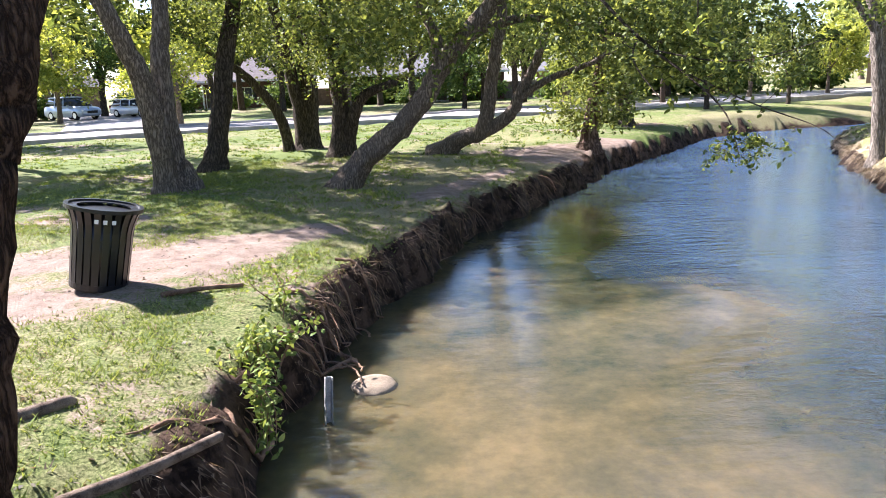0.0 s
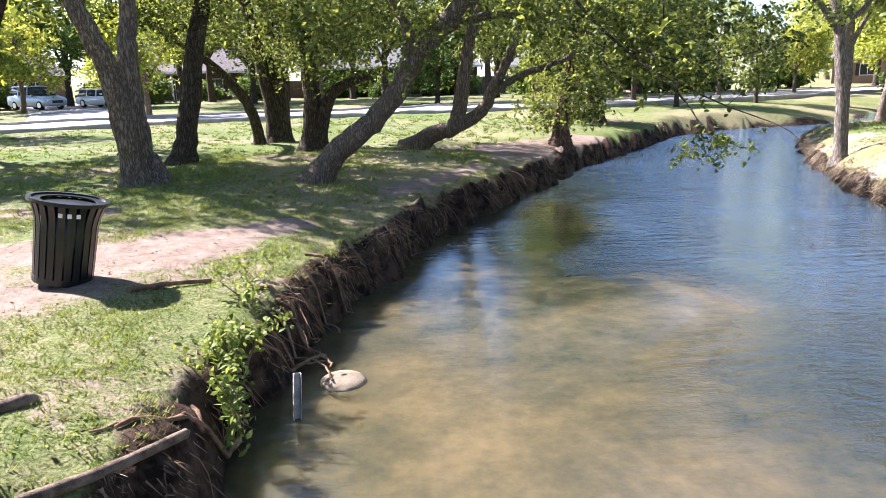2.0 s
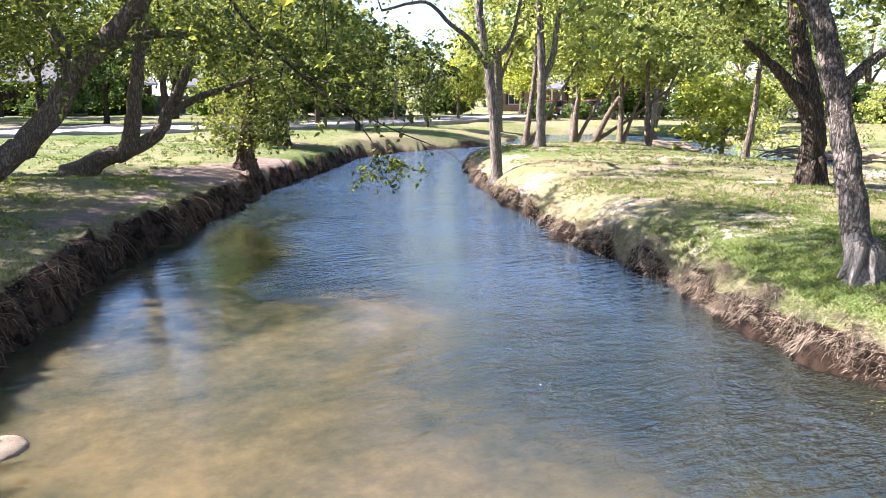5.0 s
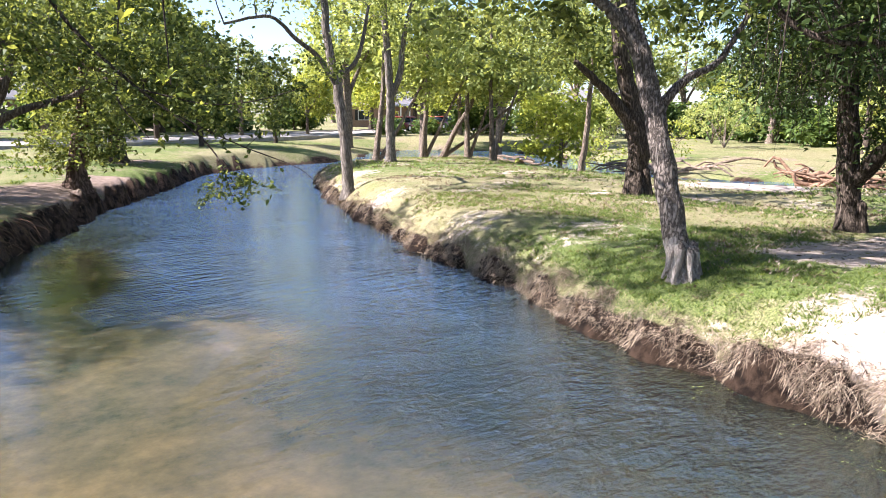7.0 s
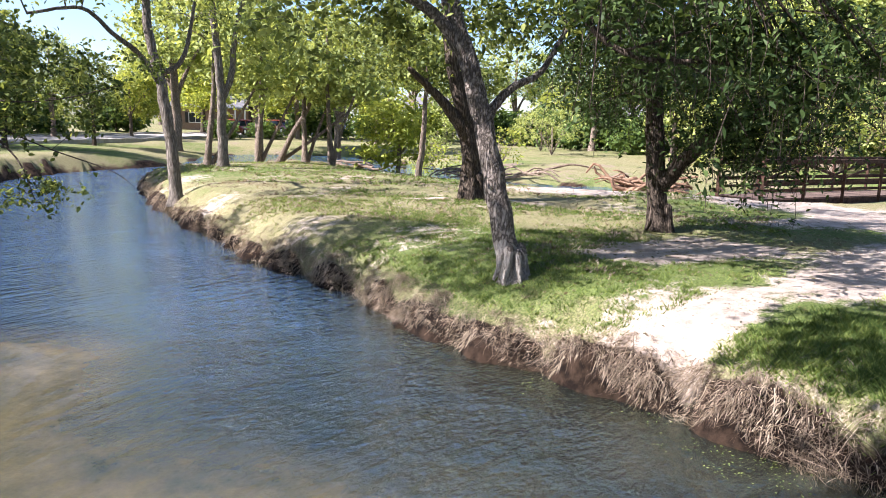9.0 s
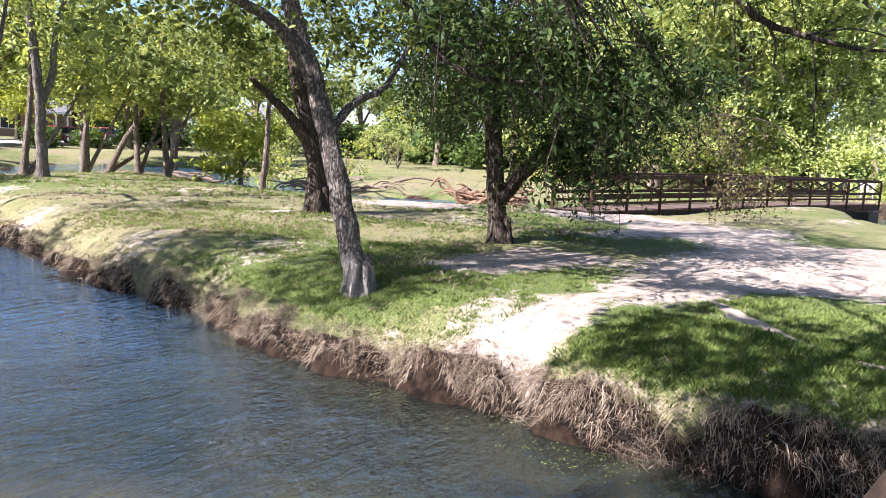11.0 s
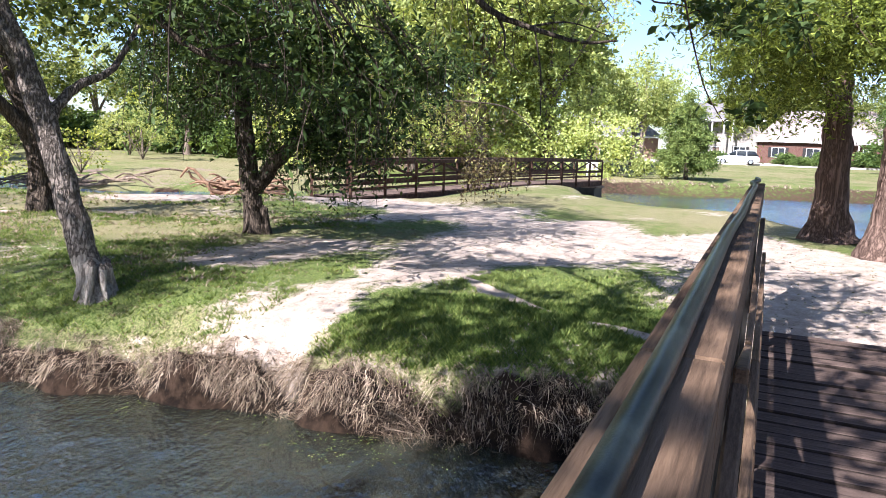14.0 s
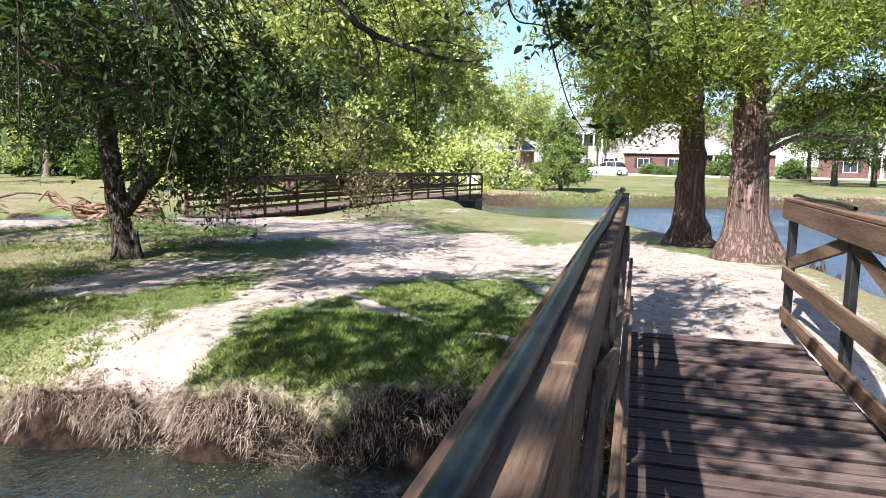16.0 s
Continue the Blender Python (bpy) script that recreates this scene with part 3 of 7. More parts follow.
def height(x, y):
    x, y = np.asarray(x, float), np.asarray(y, float)
    d, isle = shore(x, y)
    d = d + 0.10 * waves(x, y, 5, 2.2) * np.clip(1.4 - np.abs(d), 0, 1) + 0.065 * waves(x, y, 6, 6.0) * np.clip(1 - np.abs(d), 0, 1)
    near_bridge = np.clip(1 - np.hypot(x - 6.5, y + 1.0) / 5.0, 0, 1)
    behind = np.clip((x - 17) / 6, 0, 1) * np.clip((y + 1) / 5, 0, 1)       # the gentle shores of the back channel
    edge = np.where(isle, 0.36 + 0.28 * near_bridge, 0.56) * (1 - 0.6 * behind)           # height of the bank's brow
    steep = np.where(isle, 0.36, 0.24) + 0.8 * behind
    top = np.where(isle, 0.81, 0.75)
    k = np.clip(d / steep, 0, 1)
    rise = edge * (1 - (1 - k) ** 1.8)
    back = (top - edge) * (1 - np.exp(-np.clip(d - steep, 0, None) / (np.where(isle, 0.5, 0.7) + 2.5 * behind)))
    far = np.clip((np.hypot(x, y) - 45) / 120, 0, 1) * 0.5
    crumble = np.clip(1 - np.abs(d - 0.2) / 0.3, 0, 1) * (d > 0)
    z = rise + back + crumble * np.where(isle, 0.6, 1.0) * (0.055 * waves(x, y, 41, 8.0) + 0.035 * waves(x, y, 42, 17.0) + 0.022 * waves(x, y, 43, 34.0)) + far + 0.035 * waves(x, y, 7, 0.8) * np.clip(d, 0, 1) + 0.012 * waves(x, y, 8, 5.0) * np.clip(d, 0, 1)
    return np.where(d < 0, np.maximum(-0.55, d * 1.1), z)


def ground_z(x, y):
    return float(height(np.array([x]), np.array([y]))[0])


def grown_axis(lo, hi, step, reach):
    """Even fine steps between lo and hi, then steps that widen out to the horizon."""
    out = np.cumsum(step * 1.06 ** np.arange(1, int(math.log(reach * 0.06 / step) / math.log(1.06)) + 2))
    return np.concatenate([lo - out[::-1], np.arange(lo, hi, step), hi + out])


def build_ground():
    gx, gy = grown_axis(-4.6, 9.8, 0.062, 900.0), grown_axis(-3.4, 16.0, 0.062, 900.0)
    X, Y = np.meshgrid(gx, gy, indexing="ij")
    x, y = X.ravel(), Y.ravel()
    z = height(x, y)
    d, isle = shore(x, y)
    i = np.arange(len(x)).reshape(X.shape)
    f = np.stack([i[:-1, :-1], i[1:, :-1], i[1:, 1:], i[:-1, 1:]], -1).reshape(-1, 4)
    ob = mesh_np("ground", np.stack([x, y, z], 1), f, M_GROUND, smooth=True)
    bare = np.maximum(line_cover(x, y, PATHS), np.where(isle, np.where((x < 16) & (y > 1.5), 0.22, 0.06), 0.24))
    bare = np.clip(bare + 0.28 * waves(x, y, 11, 1.6) * (bare > 0.05), 0, 1)
    dry = np.clip(0.46 + 0.35 * waves(x, y, 12, 0.35) + np.where(isle, 0.20, 0.0), 0, 1)
    dry = np.where(isle & (d < 1.0), np.maximum(dry, 0.75), dry)
    lush = np.clip(1.3 - np.hypot((x - 6.9) / 1.5, (y + 0.1) / 1.5), 0, 1)
    lush = np.maximum(lush, 0.8 * np.clip(1.25 - np.hypot((x - 8.6) / 2.6, (y - 5.2) / 3.4), 0, 1))
    dry = dry * (1 - lush * np.clip((d - 0.38) / 0.2, 0, 1))
    bare = np.where(isle & (d < 0.22), np.maximum(bare, 0.4), bare)
    bare = np.where(isle & (d < 0.5) & (np.hypot(x - 6, y) < 4), np.maximum(bare, 0.36), bare)
    bare = np.where(x > 36, 0.0, bare)
    dry = np.clip(dry + 0.35 * np.clip((x - 20) / 4, 0, 1) * np.clip((y - 6) / 4, 0, 1), 0, 1)
    dry = np.where((x > 41) & (d > 1.6), 0.45 + 0.35 * dry, dry)
    # dark band widened near the bridge, painting in the bank's black shadow
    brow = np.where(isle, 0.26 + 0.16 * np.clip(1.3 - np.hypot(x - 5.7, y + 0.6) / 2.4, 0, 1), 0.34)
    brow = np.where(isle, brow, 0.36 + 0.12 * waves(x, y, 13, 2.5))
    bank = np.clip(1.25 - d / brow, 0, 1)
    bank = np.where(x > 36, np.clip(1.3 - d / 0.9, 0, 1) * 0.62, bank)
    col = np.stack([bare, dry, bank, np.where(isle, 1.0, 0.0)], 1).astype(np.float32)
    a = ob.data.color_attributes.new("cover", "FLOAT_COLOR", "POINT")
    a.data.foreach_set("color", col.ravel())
    return tagged(ob, "patchy park lawn with bare soil and eroded creek banks", "ground", kind="structure")


def build_water():
    xs, ys = np.arange(-8, 46.1, 0.3), np.arange(-60, 46.1, 0.3)
    X, Y = np.meshgrid(xs, ys, indexing="ij")
    x, y = X.ravel(), Y.ravel()
    d, isle = shore(x, y)
    m, n = X.shape
    i = np.arange(m * n).reshape(m, n)
    f = np.stack([i[:-1, :-1], i[1:, :-1], i[1:, 1:], i[:-1, 1:]], -1).reshape(-1, 4)
    keep = (d[f] < 1.2).any(1)
    ob = mesh_np("water", np.stack([x, y, np.zeros_like(x)], 1), f[keep], M_WATER, smooth=True)
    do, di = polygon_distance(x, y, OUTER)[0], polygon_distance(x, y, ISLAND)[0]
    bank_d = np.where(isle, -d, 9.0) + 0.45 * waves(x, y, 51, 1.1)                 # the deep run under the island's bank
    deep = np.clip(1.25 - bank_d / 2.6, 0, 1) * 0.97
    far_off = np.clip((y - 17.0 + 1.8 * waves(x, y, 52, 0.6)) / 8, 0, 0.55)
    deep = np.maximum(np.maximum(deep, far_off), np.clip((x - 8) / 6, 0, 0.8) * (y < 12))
    line = np.interp(y, (-60, 2, 6, 9, 12, 16, 20, 26), (2.4, 2.5, 2.9, 3.3, 4.0, 5.4, 7.0, 10.0))
    breeze = np.clip(0.5 + (x - line + 0.5 * waves(x, y, 54, 0.9)) / 1.6, 0.05, 1.0)
    breeze = np.maximum(breeze, np.clip((y - 13) / 8, 0, 0.6)) * (1 - 0.5 * np.clip(1 - np.where(isle, -d, 9) / 0.9, 0, 1))
    breeze = np.where((x > 8) & (y < 11), np.clip(0.38 + 0.25 * waves(x, y, 55, 0.35), 0.12, 0.8), breeze)
    b = ob.data.attributes.new("breeze", "FLOAT", "POINT")
    b.data.foreach_set("value", breeze.astype(np.float32))
    # rippled lane: its shade painted in as depth so the mirrored blue shows
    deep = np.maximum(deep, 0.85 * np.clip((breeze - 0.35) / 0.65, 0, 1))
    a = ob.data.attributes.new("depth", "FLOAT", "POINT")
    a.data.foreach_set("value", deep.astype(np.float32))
    return tagged(ob, "murky brown creek and pond water with small ripples", "water", kind="structure")


build_ground()
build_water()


def ribbon(name, line, width, lift, material, label, category, thick=0.05):
    """A road or path on the ground along a line."""
    p = smooth_path([(a, b, 0) for a, b in line], 24 * (len(line) - 1))
    t = np.gradient(p, axis=0)
    t /= np.linalg.norm(t, axis=1)[:, None]
    s = np.stack([t[:, 1], -t[:, 0], 0 * t[:, 0]], 1)
    rows = []
    for o, dz in ((-0.5, -thick), (-0.5, 0), (0, 0.03), (0.5, 0), (0.5, -thick)):
        q = p + s * width * o
        q[:, 2] = height(p[:, 0], p[:, 1]) + lift + dz
        rows.append(q)
    v = np.stack(rows, 1)
    n, m = v.shape[:2]
    i = np.arange(n * m).reshape(n, m)
    f = np.stack([i[:-1, :-1], i[1:, :-1], i[1:, 1:], i[:-1, 1:]], -1).reshape(-1, 4)
    return tagged(mesh_np(name, v.reshape(-1, 3), f, material), label, category, kind="structure"), p, s


STREET = [(-70, 10), (-42, 20), (-28, 26.5), (-17, 33.5), (-9, 38.5), (0, 41.3), (9, 43.5), (20, 47), (42, 57), (68, 62), (88, 42), (95, 5), (90, -28), (84, -60), (60, -100)]
road, road_line, road_side = ribbon("road", STREET, 7.2, 0.06, M_ROAD, "pale concrete street round the park", "road", 0.3)


def kerb_line(side):
    p = road_line + road_side * side * 3.68
    z = height(road_line[:, 0], road_line[:, 1]) + 0.06
    rows = []
    for o, dz in ((-0.08, -0.3), (-0.075, 0.10), (-0.05, 0.125), (0.05, 0.125), (0.075, 0.11), (0.08, -0.3)):
        q = p + road_side * side * o
        q[:, 2] = z + dz
        rows.append(q)
    v = np.stack(rows, 1)
    n, m = v.shape[:2]
    i = np.arange(n * m).reshape(n, m)
    f = np.stack([i[:-1, :-1], i[1:, :-1], i[1:, 1:], i[:-1, 1:]], -1).reshape(-1, 4)
    tagged(mesh_np("kerb", v.reshape(-1, 3), f, M_KERB), "concrete kerb along the street", "kerb", kind="structure")


kerb_line(-1)
kerb_line(1)
ribbon("driveway", [(-15, 40), (-19, 50), (-24, 60), (-30, 76)], 6.0, 0.07, M_ROAD, "pale concrete driveway off the street", "driveway", 0.3)


# ---- trees on the west bank ----
def grown(x, y):
    return (x, y, ground_z(x, y) - 0.12)


tree("shade_tree", [([(-2.17, 3.06, 0.46), (-2.14, 3.16, 0.895), (-2.085, 3.27, 1.407), (-2.016, 3.351, 1.983), (-1.912, 3.437, 2.431), (-1.816, 3.583, 2.887), (-1.85, 4.7, 4.6), (-1.7, 6.2, 7.0)], 0.226, 0.14),
                    ([(-1.9, 3.9, 3.4), (-3.3, 5.4, 5.2), (-4.6, 6.3, 7.0)], 0.13, 0.06),
                    ([(-1.85, 4.7, 4.6), (-0.6, 4.6, 6.0), (1.6, 3.6, 6.6), (3.6, 2.6, 6.4)], 0.14, 0.04)],
     # clumps hang above the view, placed to throw shade on deck, path and bank
     [((-4.2, 5.8, 8.4), (2.4, 2.2, 1.5), 60), ((0.9, 3.7, 7.0), (1.8, 1.2, 0.6), 40), ((1.4, 4.7, 6.7), (1.6, 1.0, 0.5), 40), ((0.1, 1.9, 6.8), (2.2, 1.3, 0.6), 46), ((-1.2, 3.1, 6.8), (1.4, 0.9, 0.5), 26), ((-0.8, 4.4, 6.8), (1.1, 1.2, 0.4), 46), ((3.9, 1.3, 6.9), (2.2, 1.4, 0.5), 64)],
     M_LEAF, M_BARK_NEAR, "dark rough-barked tree on the bank beside the footbridge", seed=3, per=25, leaf_size=0.085, spread=0.30, flare=1.2)

tree("park_tree", [([grown(-4.5, 13.75), (-4.52, 13.62, 1.48), (-4.62, 13.43, 2.68), (-4.85, 13.21, 3.52), (-5.1, 12.98, 4.3), (-5.5, 12.8, 6.0)], 0.22, 0.12),
                   ([(-4.35, 13.95, 0.7), (-4.46, 14.0, 1.86), (-4.45, 14.0, 2.98), (-4.34, 14.04, 4.15), (-4.2, 14.2, 6.0)], 0.23, 0.11),
                   ([(-4.1, 13.9, 0.6), (-4.12, 13.9, 0.95), (-4.2, 13.9, 1.25)], 0.19, 0.10)],
     # the last two clumps are added to the west to shade the lawn
     [((-5.4, 14.9, 6.4), (3.0, 1.9, 1.4), 80), ((-4.0, 15.2, 5.4), (2.4, 1.6, 1.0), 46), ((-8.2, 15.6, 6.8), (2.8, 2.0, 0.9), 66), ((-8.4, 18.6, 6.4), (2.2, 1.8, 0.8), 40)],
     M_LEAF, M_BARK_GREY, "grey-brown twin-stemmed tree with a burl at its foot", seed=4, dense=1.55)
tree("park_tree", [([grown(-4.5, 17.0), (-4.28, 17.06, 1.68), (-4.0, 17.13, 3.16), (-3.7, 17.2, 4.5), (-3.4, 17.3, 6.2)], 0.26, 0.13)],
     # the last clump reaches west, added for the lawn's shade
     [((-3.6, 17.3, 6.2), (2.6, 2.6, 1.8), 70), ((-4.6, 16.8, 4.2), (1.4, 1.4, 0.6), 14), ((-6.6, 18.0, 6.6), (2.8, 2.4, 1.1), 90)], M_LEAF, M_BARK_DARK, "straight dark-barked tree on the shaded lawn", seed=5, dense=1.55)
tree("park_tree", [([grown(-3.05, 22.15), (-3.12, 22.16, 2.0), (-3.39, 22.12, 3.63), (-3.66, 22.08, 5.04), (-3.9, 22, 7)], 0.24, 0.11),
                   ([(-2.82, 22.2, 0.6), (-2.82, 22.2, 2.64), (-2.97, 22.18, 4.25), (-3.1, 22.16, 5.2), (-2.8, 22.2, 7)], 0.25, 0.11),
                   ([(-3.44, 21.91, 0.55), (-3.63, 21.61, 1.79), (-4.2, 21.24, 2.69), (-4.8, 20.8, 3.3), (-5.8, 20.2, 4.1)], 0.17, 0.08)],
     [((-3.2, 22.2, 6.4), (3.0, 2.6, 2.0), 80), ((-5.2, 20.6, 4.2), (1.6, 1.4, 0.8), 24), ((-2.2, 21.6, 4.0), (1.2, 1.0, 0.8), 18)],
     M_LEAF, M_BARK_DARK, "dark three-stemmed tree with one stem leaning out", seed=6, dense=1.55)
tree("park_tree", [([grown(-1.8, 19.3), (-1.67, 19.3, 2.16), (-1.77, 19.29, 3.44), (-1.9, 19.28, 4.7), (-1.8, 19.3, 6.6)], 0.25, 0.12),
                   ([(-1.6, 19.3, 0.75), (-1.36, 19.15, 1.8), (-0.96, 19.01, 2.36), (-0.23, 18.85, 2.6)], 0.2, 0.09)],
     [((-1.5, 19.2, 6.2), (2.8, 2.6, 2.0), 75), ((-0.6, 18.9, 3.6), (1.7, 1.5, 1.1), 44), ((-2.4, 19.0, 3.7), (1.0, 1.0, 0.9), 20)],
     M_LEAF, M_BARK_DARK, "ivy-clad dark tree forking low beside the creek", seed=7, dense=1.55)
tree("leaning_tree", [([(-1.28, 13.75, 0.58), (-0.92, 13.61, 1.15), (-0.37, 13.5, 1.6), (0.11, 13.37, 2.06), (0.48, 13.22, 2.62), (0.8, 13.07, 3.05), (1.26, 12.9, 3.58), (1.7, 12.7, 4.1), (2.2, 12.6, 5.4)], 0.235, 0.11),
                      ([(0.95, 13.0, 3.2), (1.35, 13.3, 3.42), (1.84, 13.19, 3.54), (2.38, 12.91, 3.52), (2.9, 12.62, 3.36), (3.5, 12.2, 3.15), (4.4, 11.5, 2.9)], 0.10, 0.015),
                      ([(0.6, 13.15, 2.8), (0.4, 13.4, 3.6), (-0.2, 13.6, 4.8)], 0.12, 0.06)],
     [((1.6, 12.8, 5.6), (2.8, 2.4, 1.3), 75), ((-0.2, 13.4, 4.3), (1.8, 1.6, 0.9), 42), ((0.0, 13.2, 3.4), (1.1, 0.9, 0.6), 18),
      # the last four clumps are added high out of view to shade the island
      ((3.2, 12.5, 3.7), (1.5, 1.2, 0.5), 26), ((4.4, 11.6, 3.2), (1.0, 0.9, 0.55), 20), ((0.9, 14.4, 8.8), (2.0, 1.8, 0.8), 32), ((0.8, 14.4, 9.2), (1.6, 1.5, 0.6), 30), ((0.9, 11.3, 10.2), (1.9, 1.7, 0.5), 60), ((-1.2, 12.2, 10.2), (1.6, 1.5, 0.5), 34)],
     M_LEAF, M_BARK_GREY, "grey-brown tree leaning far out towards the creek", seed=8, dense=1.1, sides=16)
tree("leaning_tree", [([(0.68, 19.3, 0.6), (1.38, 19.01, 1.08), (1.88, 18.78, 1.3), (2.09, 18.57, 2.04), (2.22, 18.37, 3.12), (2.42, 18.16, 4.16), (2.5, 18, 6)], 0.24, 0.10),
                      ([(1.7, 18.85, 1.15), (2.59, 18.62, 1.67), (2.86, 18.46, 2.22), (3.18, 18.28, 2.82), (3.43, 18.11, 3.6), (3.74, 17.92, 4.35)], 0.19, 0.06),
                      ([(2.8, 18.5, 2.05), (3.36, 18.1, 2.47), (3.95, 17.66, 2.71), (4.4, 17.2, 2.9), (5.2, 16.6, 3.4)], 0.10, 0.04)],
     [((2.4, 18.2, 6.0), (2.6, 2.4, 1.6), 56), ((4.4, 17.4, 4.0), (1.6, 1.3, 0.9), 36), ((1.2, 18.4, 4.2), (1.4, 1.2, 0.7), 26)],
     M_LEAF, M_BARK_GREY, "low forking tree leaning over bare ground", seed=9, dense=1.1)
tree("bushy_tree", [([grown(4.95, 19.65), (4.98, 19.67, 1.15), (5.05, 19.65, 1.76), (5.19, 19.62, 2.6), (5.3, 19.6, 4)], 0.26, 0.10)],
     [((5.0, 19.5, 1.95), (1.35, 1.0, 0.8), 58), ((5.6, 19.3, 3.6), (1.9, 1.6, 1.1), 60)], M_LEAF, M_BARK_RED, "bushy light-green tree with shoots round a reddish trunk", seed=10, per=48, spread=0.3)
tree("park_tree", [([grown(8.4, 27.5), (8.41, 27.52, 1.63), (8.42, 27.52, 3.0), (8.6, 27.5, 6)], 0.31, 0.13), ([(8.1, 29.0, 0.55), (8.0, 29, 2), (7.7, 29, 4)], 0.17, 0.08)],
     [((8.5, 27.4, 5.4), (3.2, 2.8, 2.4), 90), ((7.2, 28, 3.2), (1.5, 1.2, 0.7), 25), ((10.2, 26.6, 3.3), (1.2, 1.2, 0.8), 20)], M_LEAF, M_BARK_DARK, "broad dark tree near the creek bend", seed=11, dense=1.55, leaf_size=0.13)

# the branch that dips to the water, from the leaning tree's far limb
tree("drooping_bough", [([(2.6, 12.4, 4.6), (2.9, 11.5, 3.7), (3.42, 10.83, 2.95), (3.89, 10.25, 2.42), (4.15, 9.72, 1.95), (4.16, 9.32, 1.42)], 0.032, 0.006),
                        ([(3.8, 10.2, 2.5), (4.43, 9.6, 2.1), (4.95, 9.0, 1.82), (5.1, 8.7, 1.62)], 0.012, 0.004), ([(3.5, 10.7, 2.85), (4.11, 9.95, 2.66), (4.58, 9.45, 2.7), (5.1, 8.9, 2.9)], 0.013, 0.004),
                        ([(3.3, 10.9, 3.1), (3.1, 10.4, 2.7), (3.3, 9.9, 2.2)], 0.018, 0.006)],
     [((3.5, 10.8, 2.8), (0.9, 0.7, 0.5), 34), ((4.2, 9.4, 1.5), (0.35, 0.3, 0.22), 10), ((4.7, 10.0, 2.6), (0.9, 0.7, 0.4), 34), ((4.3, 10.9, 3.3), (1.2, 0.9, 0.45), 44), ((5.4, 9.9, 3.1), (0.8, 0.7, 0.35), 22), ((2.9, 11.6, 3.6), (0.9, 0.8, 0.5), 26)],
     M_LEAF, M_BARK_DARK, "slender bough hanging low over the creek", "bough", seed=12, per=28, spread=0.17, leaf_size=0.043, flare=1.0, sides=6, twig=0.005, local=(2.6, 12.4, 4.6))
tree("hanging_twig", [([(0.9, 3.9, 6.4), (1.1, 4.05, 4.6), (1.12, 4.08, 3.3), (1.10, 4.09, 2.92)], 0.014, 0.003), ([(1.05, 4.05, 4.8), (1.28, 4.03, 3.5), (1.33, 4.02, 2.68)], 0.010, 0.003)],
     [((1.10, 4.09, 2.98), (0.06, 0.06, 0.10), 3), ((1.33, 4.02, 2.68), (0.05, 0.05, 0.06), 2)],
     M_LEAF_YELLOW, M_BARK_DARK, "thin twig with a few bright young leaves", "twig", seed=14, per=4, spread=0.05, leaf_size=0.032, flare=1.0, sides=6, twig=0.003, long=2.2, local=(0.9, 3.9, 6.4))

# ---- trees on the island ----
tree("island_tree", [([grown(7.5, 4.43), (7.55, 4.64, 1.31), (7.57, 4.9, 2.2), (7.56, 5.19, 3.17), (7.53, 5.5, 3.95), (7.6, 6, 5.4)], 0.152, 0.10),
                     ([(7.58, 5.0, 2.55), (7.8, 4.93, 2.85), (8.05, 4.83, 3.05), (8.4, 4.66, 3.25), (9.0, 4.6, 3.9)], 0.07, 0.03),
                     ([(7.55, 5.25, 3.3), (7.2, 5.6, 3.9), (6.3, 6.2, 4.3)], 0.10, 0.04)],
     [((7.3, 6.0, 5.2), (2.2, 2.2, 1.1), 60), ((6.6, 6.6, 3.9), (1.2, 1.2, 0.5), 20), ((8.6, 5.2, 4.0), (1.0, 0.9, 0.4), 14)],
     M_LEAF, M_BARK_WORN, "leaning tree with a worn pale trunk foot", seed=13, dense=0.9, feet=6, flare=1.5, leaf_size=0.062, per=52)
tree("island_tree", [([grown(13.73, 9.18), (13.74, 9.18, 1.66), (13.67, 9.28, 2.43), (13.52, 9.5, 3.42), (13.39, 9.68, 4.53), (13.4, 9.8, 6)], 0.26, 0.13),
                     ([(13.67, 9.27, 2.25), (13.33, 9.49, 2.79), (12.96, 9.71, 3.21), (12.4, 10.0, 3.7)], 0.16, 0.06)],
     [((13.3, 9.8, 5.8), (3.2, 3.0, 1.8), 90), ((11.6, 10.6, 4.2), (1.3, 1.2, 0.7), 24)], M_LEAF, M_BARK_DARK, "dark-barked tree forking above a bare patch", seed=14, dense=1.25, feet=5, flare=1.6)
tree("island_tree", [([grown(12.38, 4.25), (12.33, 4.35, 1.47), (12.3, 4.45, 2.45), (12.27, 4.54, 3.5), (12.2, 4.69, 4.6), (12.2, 4.7, 6.5)], 0.18, 0.11),
                     ([(12.33, 4.33, 1.5), (12.15, 3.71, 2.24), (11.94, 3.06, 2.63), (11.7, 2.3, 3.05), (11.5, 1.2, 3.4)], 0.14, 0.05),
                     ([(12.25, 4.6, 3.4), (11.45, 4.72, 3.63), (10.7, 4.69, 4.0), (9.9, 4.6, 4.4)], 0.12, 0.05)],
     [((12.2, 4.4, 6.0), (3.0, 3.0, 1.6), 95), ((12.3, 5.0, 3.6), (1.7, 1.6, 0.8), 52), ((12.7, 3.6, 2.3), (0.5, 0.9, 0.5), 10), ((11.9, 2.5, 2.75), (0.6, 1.0, 0.5), 34), ((11.2, 2.0, 3.5), (1.4, 1.6, 0.5), 30), ((10.4, 4.6, 4.4), (1.2, 1.2, 0.6), 28)],
     M_LEAF_DEEP, M_BARK_DARK, "dense dark-leaved tree with hanging twigs on the island", seed=15, dense=1.25, feet=5, hang=4, per=92, leaf_size=0.040, long=2.4)
